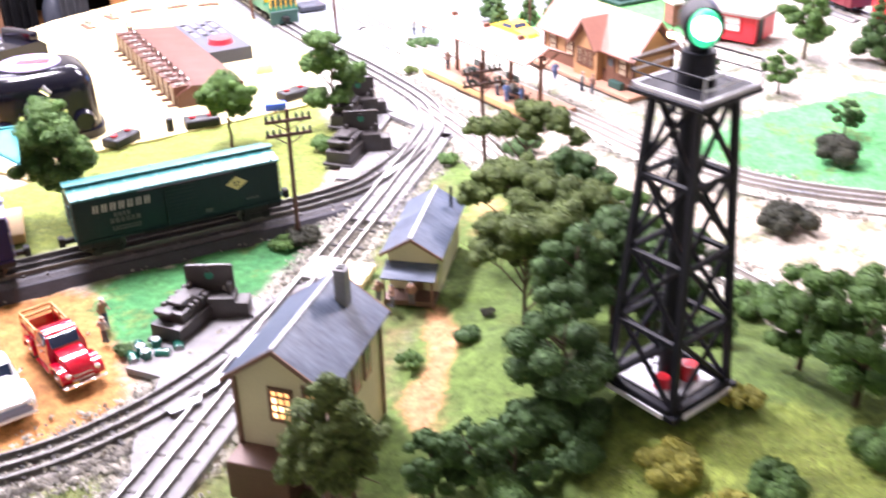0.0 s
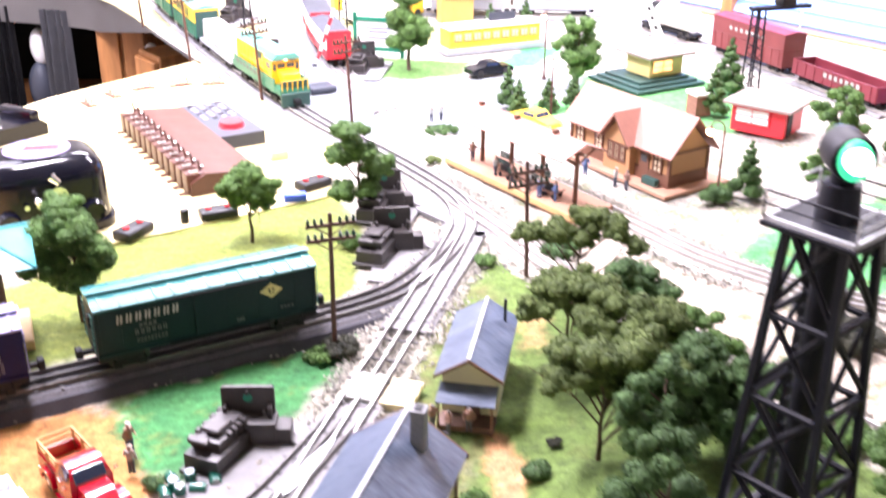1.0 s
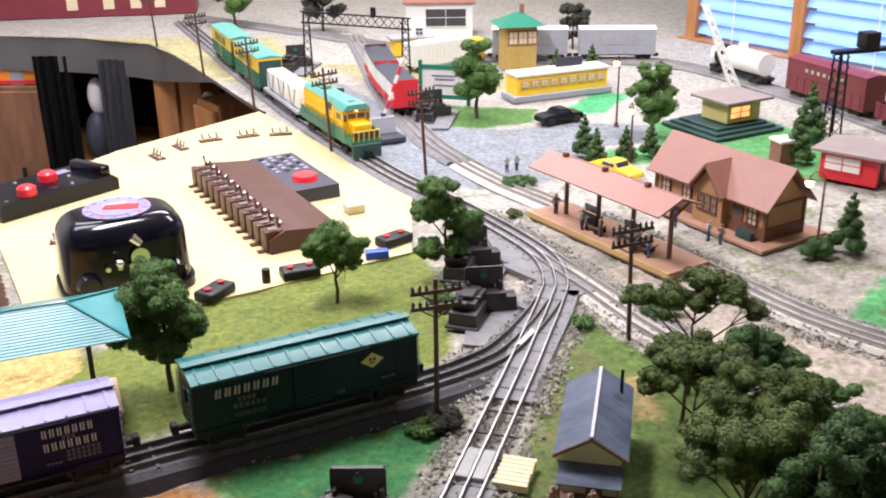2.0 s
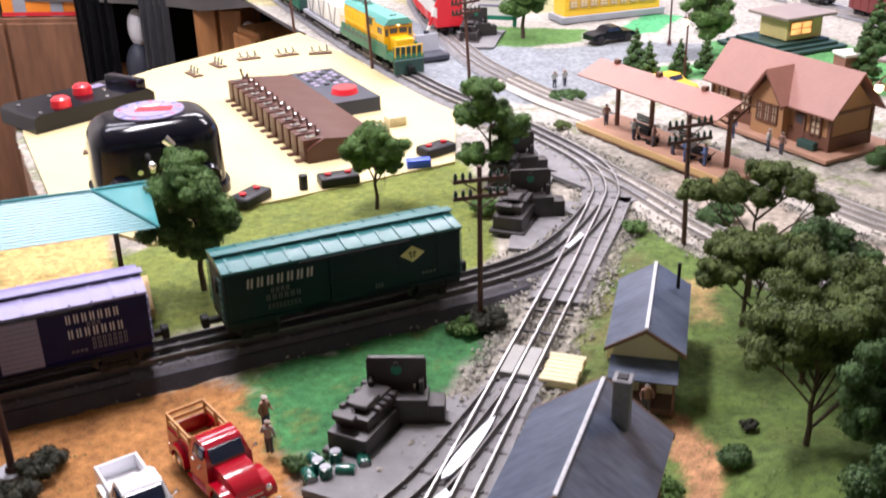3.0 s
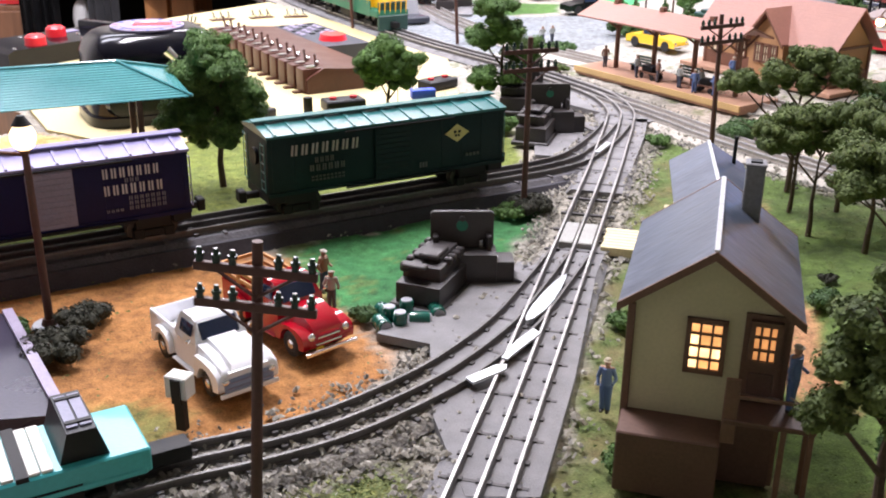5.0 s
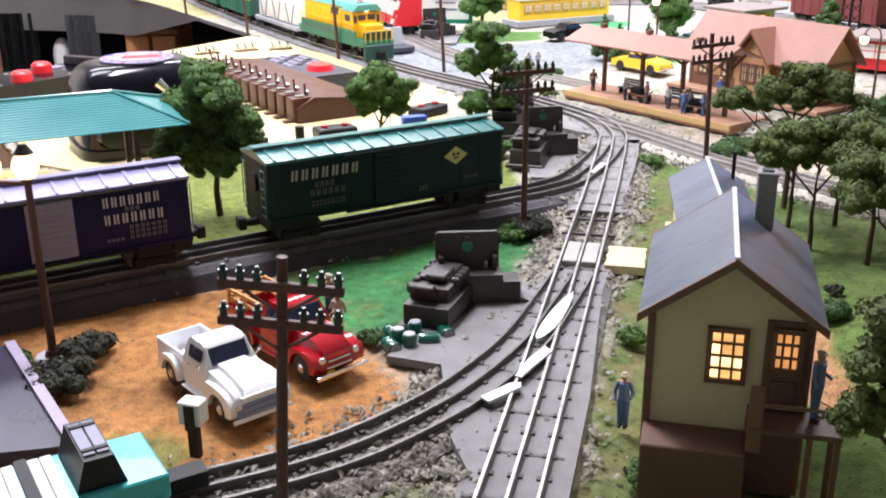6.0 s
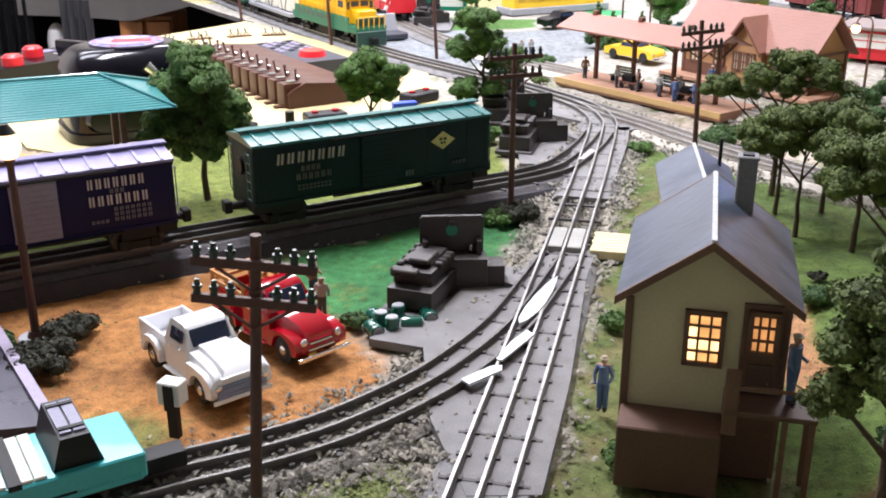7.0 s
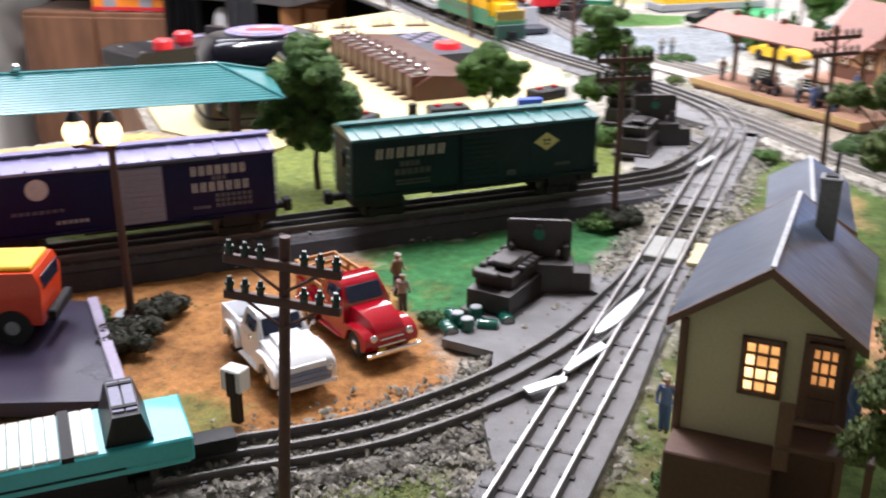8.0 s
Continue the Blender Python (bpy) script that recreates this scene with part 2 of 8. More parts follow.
    "figure_tan": figure_mat("figure_tan", (0.1, 0.1, 0.13), (0.3, 0.17, 0.13)),
    "maroon": mat("maroon_paint", (0.16, 0.02, 0.03), 0.5, vary=0.2),
    "car_red_box": mat("boxcar_red", (0.15, 0.028, 0.028), 0.5, vary=0.2),
    "bright_red": mat("bright_red", (0.6, 0.02, 0.03), 0.35, vary=0.12),
    "grey_car": mat("hopper_grey", (0.3, 0.31, 0.34), 0.5, vary=0.15),
    "pale": mat("pale_paint", (0.7, 0.69, 0.64), 0.5, vary=0.1),
    "dark_green": mat("dark_green_paint", (0.02, 0.06, 0.05), 0.5, vary=0.2),
    "sign_green": mat("sign_green", (0.008, 0.17, 0.1), 0.4, vary=0.1),
    "brick": mat("brick_red", (0.25, 0.11, 0.08), 0.8, vary=0.3, broad=150),
    "cedar": mat("shelf_wood", (0.38, 0.165, 0.055), 0.5, vary=0.4, fine=60, broad=12, stretch=(1, 1, 0.15)),
    "wood_dark": mat("cabinet_dark_wood", (0.17, 0.078, 0.04), 0.45, vary=0.4, fine=60, broad=12, stretch=(1, 1, 0.15)),
    "box_orange": mat("box_orange", (0.85, 0.26, 0.02), 0.4, vary=0.1),
    "cloth": mat("skirt_cloth", (0.08, 0.08, 0.088), 0.9, vary=0.25, fine=900),
    "fascia": mat("fascia_grey", (0.22, 0.205, 0.2), 0.6, vary=0.2, broad=5),
    "olive_wall": mat("tower_wall_ochre", (0.42, 0.29, 0.08), 0.6, vary=0.2),
    "kiosk_roof": mat("kiosk_roof_grey", (0.24, 0.19, 0.165), 0.6, vary=0.2),
    "booth_wall": mat("booth_pale_yellow", (0.6, 0.5, 0.2), 0.55, vary=0.15),
    "blind": mat("blind_slat_blue", (0.25, 0.45, 0.85), 0.5, vary=0.06),
    "curtain": mat("curtain_yellow", (0.75, 0.45, 0.1), 0.8, vary=0.15),
    "wall": mat("room_wall", (0.6, 0.57, 0.52), 0.8, vary=0.08, broad=4),
    "ceiling": mat("ceiling_white", (0.82, 0.82, 0.82), 0.9, vary=0.05, broad=4),
    "floor": mat("floor_brown", (0.11, 0.08, 0.06), 0.7, vary=0.2, broad=6),
    "daylight": glow_mat("daylight_pane", (0.35, 0.6, 1.0), 1.5),
}


# ---- building kit ----
def box(bm, c, s, rz=0.0, rx=0.0, ry=0.0, taper=(1, 1)):
    """A box of size s about c; taper narrows its top."""
    m = pose(*c, rx, ry, rz) @ Matrix.Diagonal((*s, 1))
    vs = bmesh.ops.create_cube(bm, size=1.0)["verts"]
    for v in vs:
        if v.co.z > 0:
            v.co.x *= taper[0]
            v.co.y *= taper[1]
    bmesh.ops.transform(bm, matrix=m, verts=vs)
    return vs


def cyl(bm, a, b, r, r2=None, n=10):
    """A round bar from a to b."""
    a, b = Vector(a), Vector(b)
    d = b - a
    m = Matrix.Translation((a + b) / 2) @ d.to_track_quat("Z", "Y").to_matrix().to_4x4()
    vs = bmesh.ops.create_cone(bm, cap_ends=True, segments=n, radius1=r, radius2=r if r2 is None else r2, depth=d.length)["verts"]
    bmesh.ops.transform(bm, matrix=m, verts=vs)
    return vs


def ball(bm, c, r, sub=2, sx=1, sy=1, sz=1):
    vs = bmesh.ops.create_icosphere(bm, subdivisions=sub, radius=r)["verts"]
    bmesh.ops.transform(bm, matrix=Matrix.Translation(c) @ Matrix.Diagonal((sx, sy, sz, 1)), verts=vs)
    return vs


def prism(bm, outline, m, depth):
    """Extrudes a flat outline (x, y) by depth along the local z of m."""
    a = [bm.verts.new(m @ Vector((x, y, 0))) for x, y in outline]
    b = [bm.verts.new(m @ Vector((x, y, depth))) for x, y in outline]
    n = len(a)
    bm.faces.new(a[::-1])
    bm.faces.new(b)
    for i in range(n):
        bm.faces.new((a[i], a[(i + 1) % n], b[(i + 1) % n], b[i]))
    return a + b


STAND = pose(0, 0, 0, 90, 0, 0)


def side_prism(bm, outline, y0, y1):
    """An outline in x and z, drawn out from y0 to y1."""
    return prism(bm, outline, Matrix.Translation((0, y1, 0)) @ STAND, y1 - y0)


def bevel(bm, w, seg=2, angle=30):
    es = [e for e in bm.edges if len(e.link_faces) == 2 and e.calc_face_angle(0) > radians(angle)]
    bmesh.ops.bevel(bm, geom=es, offset=w, segments=seg, affect="EDGES", profile=0.6)


def finish(name, bm, material, smooth=None):
    bmesh.ops.recalc_face_normals(bm, faces=bm.faces)
    me = bpy.data.meshes.new(name)
    bm.to_mesh(me)
    bm.free()
    me.materials.append(material)
    if smooth is not None:
        me.shade_smooth()
        me.set_sharp_from_angle(angle=radians(smooth))
    return me


def part(name, bm, material, parent, label="", smooth=35):
    ob = new(name, finish(name, bm, M[material], smooth))
    ob.parent = parent
    return tagged(ob, label)


def thing(name, label, category, m, group="", kind=""):
    ob = new(name)
    ob.empty_display_size = 0.02
    ob.matrix_world = m
    return tagged(ob, label, category, group, kind)


def solo(name, bm, material, label, category, group="", kind="", smooth=35, m=None):
    ob = new(name, finish(name, bm, M[material], smooth))
    if m is not None:
        ob.matrix_world = m
    return tagged(ob, label, category, group, kind)


def B():
    return bmesh.new()


def one(f, *args, **kw):
    bm = bmesh.new()
    f(bm, *args, **kw)
    return bm


def bbox(c, s, w=0.0, seg=2, **kw):
    bm = bmesh.new()
    box(bm, c, s, **kw)
    if w:
        bevel(bm, w, seg)
    return bm


def spline(points, step=0.01):
    """Smooth even samples through plan points."""
    p = [Vector((*q, 0)) for q in points]
    p = [2 * p[0] - p[1]] + p + [2 * p[-1] - p[-2]]
    out = []
    for i in range(1, len(p) - 2):
        n = max(2, int((p[i + 1] - p[i]).length / 0.004))
        for k in range(n):
            t = k / n
            a, b, c, d = p[i - 1:i + 3]
            out.append(0.5 * (2 * b + (c - a) * t + (2 * a - 5 * b + 4 * c - d) * t * t + (3 * b - a - 3 * c + d) * t ** 3))
    out.append(p[-2])
    res, run = [out[0]], 0.0
    for a, b in zip(out, out[1:]):
        run += (b - a).length
        if run >= step:
            res.append(b)
            run = 0.0
    return res


def disc_outline(ax, ay, n=36, p=2.6):
    """A rounded oblong outline."""
    out = []
    for i in range(n):
        a = 2 * math.pi * i / n
        c, q = math.cos(a), math.sin(a)
        out.append((math.copysign(abs(c) ** (2 / p), c) * ax, math.copysign(abs(q) ** (2 / p), q) * ay))
    return out


def sweep(bm, line, off, w, h, z):
    """A bar of width w and height h that follows a line at the side distance off."""
    prev = None
    for i, p in enumerate(line):
        d = (line[min(i + 1, len(line) - 1)] - line[max(i - 1, 0)]).normalized()
        s = Vector((d.y, -d.x, 0))
        ring = [bm.verts.new(p + s * (off + k * w / 2) + Vector((0, 0, zz))) for k, zz in ((-1, z), (1, z), (0.8, z + h), (-0.8, z + h))]
        if prev:
            for j in range(4):
                bm.faces.new((prev[j], prev[(j + 1) % 4], ring[(j + 1) % 4], ring[j]))
        else:
            bm.faces.new(ring[::-1])
        prev = ring
    bm.faces.new(prev)


# ---- plan ----
def slope_x(y):
    return -0.2035 + 0.2545 * (y - 0.617)


LINES = {
    "main": spline([(slope_x(y), y) for y in (0.2, 0.5, 0.8, 1.1, 1.2)] + [(-0.037, 1.275), (-0.011, 1.385), (-0.001, 1.45), (-0.012, 1.53),
                   (-0.052, 1.612), (-0.13, 1.735), (-0.2, 1.83), (-0.27, 1.93), (-0.375, 2.106), (-0.522, 2.374), (-0.697, 2.719), (-0.87, 3.08), (-0.99, 3.33), (-1.1, 3.56)]),
    "branch": spline([(-0.9, 0.345), (-0.7, 0.455), (-0.55, 0.54), (-0.45, 0.597), (-0.375, 0.639), (-0.326, 0.662), (-0.285, 0.6865), (-0.242, 0.7255),
                     (-0.21, 0.764), (-0.172, 0.826), (-0.141, 0.9), (-0.113, 0.972)]),
    "siding": spline([(-0.95, 0.71), (-0.75, 0.819), (-0.57, 0.919), (-0.492, 0.9635), (-0.41, 1.011), (-0.365, 1.0365), (-0.285, 1.081), (-0.189, 1.1365), (-0.1545, 1.1625), (-0.124, 1.19),
                      (-0.0855, 1.2315), (-0.062, 1.27), (-0.036, 1.325), (-0.012, 1.39)]),
    "station": spline([(-0.05, 1.612), (0.013, 1.495), (0.056, 1.415), (0.11, 1.31), (0.18, 1.205), (0.27, 1.095), (0.38, 0.94), (0.5, 0.79)]),
    "depot": spline([(-0.5, 3.3), (-0.41, 2.9), (-0.335, 2.55), (-0.26, 2.3), (-0.19, 2.1), (-0.085, 1.905), (0.005, 1.78), (0.09, 1.665), (0.168, 1.555),
                    (0.24, 1.45), (0.325, 1.33), (0.44, 1.235), (0.56, 1.185), (0.72, 1.15), (0.95, 1.14)]),
    "far": spline([(-1.1, 3.65), (-0.6, 3.3), (-0.2, 3.0), (0.1, 2.92), (0.33, 2.9), (0.45, 2.81), (0.54, 2.66), (0.66, 2.42), (0.75, 2.2), (0.88, 1.85), (1.0, 1.45)]),
}


def siding_rise(x):
    """How far the siding stands above the table on its bank."""
    u = min(1.0, max(0.0, (-0.07 - x) / 0.13))
    return 0.009 * u * u * (3 - 2 * u)


for p in LINES["siding"]:
    p.z = siding_rise(p.x)
ALL = np.array([(p.x, p.y) for line in LINES.values() for p in line])
BOARD = [(-0.82, 2.085), (-0.604, 2.39), (-0.43, 2.14), (-0.222, 1.82), (-0.206, 1.565), (-0.406, 1.425), (-0.49, 1.372), (-0.545, 1.27), (-0.6, 1.3), (-0.7, 1.355), (-0.762, 1.459), (-0.82, 1.555), (-0.896, 1.68), (-0.95, 1.79)]
WELL = [(-0.585, 2.38), (-0.83, 2.08), (-0.962, 1.79), (-0.908, 1.678), (-0.832, 1.55), (-0.774, 1.455), (-0.724, 1.365), (-0.9, 1.22), (-1.05, 1.1), (-2.1, 1.0), (-2.1, 3.36), (-1.62, 3.33), (-1.35, 3.29), (-1.1, 3.19), (-0.98, 3.03), (-0.88, 2.87), (-0.71, 2.58)]


def inside(px, py, poly):
    """Which points of two arrays lie in a polygon."""
    r = np.zeros(px.shape, bool)
    n = len(poly)
    for i in range(n):
        (x0, y0), (x1, y1) = poly[i], poly[(i + 1) % n]
        c = ((y0 > py) != (y1 > py)) & (px < (x1 - x0) * (py - y0) / (y1 - y0 + 1e-12) + x0)
        r ^= c
    return r


def hill(x, y):
    """The height of the modelled ground."""
    g = lambda cx, cy, sx, sy, h: h * np.exp(-((x - cx) / sx) ** 2 - ((y - cy) / sy) ** 2)
    return g(0.25, 0.74, 0.14, 0.12, 0.056) + g(0.115, 0.855, 0.07, 0.07, 0.015) + g(0.40, 0.58, 0.15, 0.09, 0.045) + g(0.14, 0.52, 0.10, 0.07, 0.02) + g(0.035, 0.545, 0.05, 0.04, 0.045)


def ground_z(x, y):
    return float(hill(np.array(x), np.array(y)))


def value_noise(x, y, scale, seed):
    """Smooth noise between 0 and 1 on arrays."""
    rng = np.random.RandomState(seed)
    t = rng.rand(256, 256)
    u, v = x * scale + 37.3, y * scale + 91.7
    i, j = np.floor(u).astype(int), np.floor(v).astype(int)
    f, g = u - i, v - j
    f, g = f * f * (3 - 2 * f), g * g * (3 - 2 * g)
    a, b = t[i % 256, j % 256], t[(i + 1) % 256, j % 256]
    c, d = t[i % 256, (j + 1) % 256], t[(i + 1) % 256, (j + 1) % 256]
    return (a * (1 - f) + b * f) * (1 - g) + (c * (1 - f) + d * f) * g


def line_distance(x, y, pts):
    best = np.full(x.shape, 9.0)
    for px, py in pts[::2]:
        np.minimum(best, (x - px) ** 2 + (y - py) ** 2, out=best)
    return np.sqrt(best)


def soft_in(x, y, poly, edge, seed):
    """About 1 in a polygon and 0 outside, with a ragged border."""
    r = np.zeros(x.shape)
    wx = x + (value_noise(x, y, 40, seed) - 0.5) * edge * 2 + (value_noise(x, y, 160, seed + 1) - 0.5) * edge
    wy = y + (value_noise(x, y, 40, seed + 2) - 0.5) * edge * 2 + (value_noise(x, y, 160, seed + 3) - 0.5) * edge
    for a in range(8):
        c, s = math.cos(a * 2.4) * edge * (a + 1) / 8, math.sin(a * 2.4) * edge * (a + 1) / 8
        r += inside(wx + c * 1.3, wy + s * 1.3, poly)
    return np.clip(r / 8 + (value_noise(x, y, 300, seed + 4) - 0.5) * 0.7 * (r > 0) * (r < 8), 0, 1)


# ---- the table top: modelled ground ----
GROUND_TINTS = [
    # dirt yard
    ([(-1.2, 0.66), (-0.35, 0.66), (-0.24, 0.74), (-0.26, 0.8), (-0.29, 0.88), (-0.34, 0.97), (-0.46, 0.97), (-0.6, 0.9), (-1.2, 0.72)], (0.43, 0.203, 0.065), (0.25, 0.11, 0.038), 0.012),
    # green lawn inside the curve
    ([(-0.33, 1.04), (-0.36, 0.96), (-0.30, 0.865), (-0.25, 0.85), (-0.235, 0.9), (-0.18, 0.965), (-0.13, 1.03), (-0.125, 1.13), (-0.2, 1.1)], (0.055, 0.19, 0.06), (0.028, 0.122, 0.044), 0.012),
    # bright field behind the siding
    ([(-1.0, 0.9), (-0.6, 0.985), (-0.43, 1.078), (-0.3, 1.148), (-0.19, 1.19), (-0.14, 1.25), (-0.15, 1.45), (-0.2, 1.58), (-0.41, 1.43), (-0.5, 1.38), (-0.56, 1.24), (-0.76, 1.17), (-1.0, 1.2)], (0.175, 0.2, 0.042), (0.1, 0.135, 0.03), 0.008),
    # green side by the trees
    ([(0.0, 0.3), (-0.1, 0.62), (-0.05, 0.72), (0.0, 0.86), (0.01, 0.97), (0.03, 1.12), (0.0, 1.2), (0.03, 1.38), (0.09, 1.3), (0.2, 1.12), (0.34, 0.95), (0.5, 0.73), (0.9, 0.4), (0.9, 0.2), (0.0, 0.2)], (0.11, 0.168, 0.039), (0.076, 0.118, 0.029), 0.014),
    # grass beside the main line
    ([(-0.225, 0.4), (-0.152, 0.68), (-0.096, 0.9), (-0.052, 1.06), (-0.03, 1.2), (0.0, 1.28), (0.04, 1.2), (0.01, 0.9), (-0.03, 0.7), (-0.06, 0.4)], (0.105, 0.155, 0.045), (0.15, 0.145, 0.06), 0.014),
    # near grass
    ([(-0.36, 0.3), (-0.35, 0.6), (-0.3, 0.635), (-0.262, 0.652), (-0.238, 0.648), (-0.228, 0.6), (-0.24, 0.3)], (0.12, 0.19, 0.05), (0.17, 0.16, 0.08), 0.02),
    # weeds by the work car
    ([(-0.47, 0.69), (-0.4, 0.68), (-0.37, 0.705), (-0.43, 0.73)], (0.2, 0.17, 0.05), (0.12, 0.12, 0.035), 0.012),
    # footpath
    ([(0.016, 0.935), (0.032, 0.935), (0.046, 0.89), (0.046, 0.845), (0.038, 0.8), (0.03, 0.75), (0.034, 0.72), (0.014, 0.725), (0.0, 0.76), (0.002, 0.79), (0.02, 0.81), (0.018, 0.845), (0.017, 0.89)], (0.42, 0.22, 0.11), (0.34, 0.18, 0.085), 0.006),
    # gravel yard between the tracks
    ([(0.05, 1.5), (0.14, 1.56), (0.30, 1.33), (0.45, 1.19), (0.6, 1.14), (0.9, 1.1), (0.9, 0.7), (0.52, 0.82), (0.42, 0.95), (0.28, 1.14), (0.13, 1.33)], (0.44, 0.38, 0.31), (0.34, 0.29, 0.235), 0.006),
    # lawn at the depot
    ([(0.36, 1.36), (0.46, 1.255), (0.6, 1.21), (0.95, 1.17), (1.0, 1.45), (0.7, 1.62), (0.47, 1.5)], (0.10, 0.33, 0.12), (0.07, 0.25, 0.09), 0.008),
    # grass corner on the inner side of the curve at the right
    ([(0.52, 0.84), (0.6, 1.05), (0.9, 1.06), (0.9, 0.7)], (0.22, 0.25, 0.09), (0.16, 0.19, 0.07), 0.01),
    # roads
    ([(-0.36, 2.08), (-0.2, 1.87), (-0.02, 1.86), (0.06, 1.96), (0.14, 2.13), (0.28, 2.15), (0.32, 2.28), (0.1, 2.3), (-0.06, 2.24), (-0.18, 2.24), (-0.3, 2.4), (-0.5, 2.75), (-0.56, 2.7), (-0.4, 2.3)], (0.24, 0.26, 0.27), (0.17, 0.18, 0.19), 0.003),
    ([(-0.47, 2.24), (-0.38, 2.46), (-0.27, 2.5), (-0.12, 2.3), (-0.02, 2.1), (-0.08, 1.9), (-0.2, 1.92)], (0.24, 0.26, 0.28), (0.17, 0.185, 0.2), 0.004),
    ([(-0.55, 2.9), (-0.3, 2.55), (-0.05, 2.6), (0.0, 2.75), (-0.3, 2.9)], (0.34, 0.31, 0.16), (0.26, 0.25, 0.13), 0.01),
    ([(0.7, 1.62), (1.0, 1.4), (1.5, 1.5), (1.5, 1.75), (0.9, 1.78)], (0.6, 0.58, 0.55), (0.5, 0.48, 0.46), 0.003),
    # far lawns
    ([(-0.2, 2.27), (-0.1, 2.26), (0.0, 2.3), (0.02, 2.42), (-0.2, 2.45)], (0.10, 0.2, 0.05), (0.07, 0.15, 0.04), 0.006),
    ([(0.06, 2.36), (0.16, 2.38), (0.24, 2.55), (0.16, 2.58)], (0.08, 0.36, 0.15), (0.06, 0.28, 0.11), 0.004),
    ([(0.12, 1.98), (0.3, 2.05), (0.5, 1.9), (0.62, 2.1), (0.45, 2.42), (0.26, 2.3), (0.24, 2.13), (0.14, 2.1)], (0.10, 0.3, 0.10), (0.07, 0.2, 0.07), 0.006),
    ([(-0.98, 2.82), (-0.6, 2.62), (-0.52, 2.45), (-0.45, 2.6), (-0.75, 3.3), (-1.6, 3.3), (-1.6, 3.0)], (0.42, 0.38, 0.2), (0.3, 0.27, 0.14), 0.01),
    # darker brown ground under the porch and in front of it
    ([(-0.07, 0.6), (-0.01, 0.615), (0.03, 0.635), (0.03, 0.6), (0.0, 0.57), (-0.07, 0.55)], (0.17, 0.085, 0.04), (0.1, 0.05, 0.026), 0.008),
    # bare earth behind the shelter
    ([(-0.95, 1.06), (-0.62, 1.08), (-0.57, 1.2), (-0.61, 1.3), (-0.72, 1.35), (-0.88, 1.22)], (0.6, 0.38, 0.15), (0.5, 0.3, 0.11), 0.006),
    # bare earth behind the shed
    ([(0.055, 1.1), (0.09, 1.12), (0.1, 1.21), (0.075, 1.2)], (0.34, 0.25, 0.1), (0.27, 0.18, 0.075), 0.01),
    # pale grass on the near bank
    ([(0.16, 0.655), (0.24, 0.67), (0.32, 0.71), (0.45, 0.7), (0.6, 0.5), (0.3, 0.45), (0.14, 0.52)], (0.27, 0.33, 0.07), (0.19, 0.26, 0.055), 0.02),
]


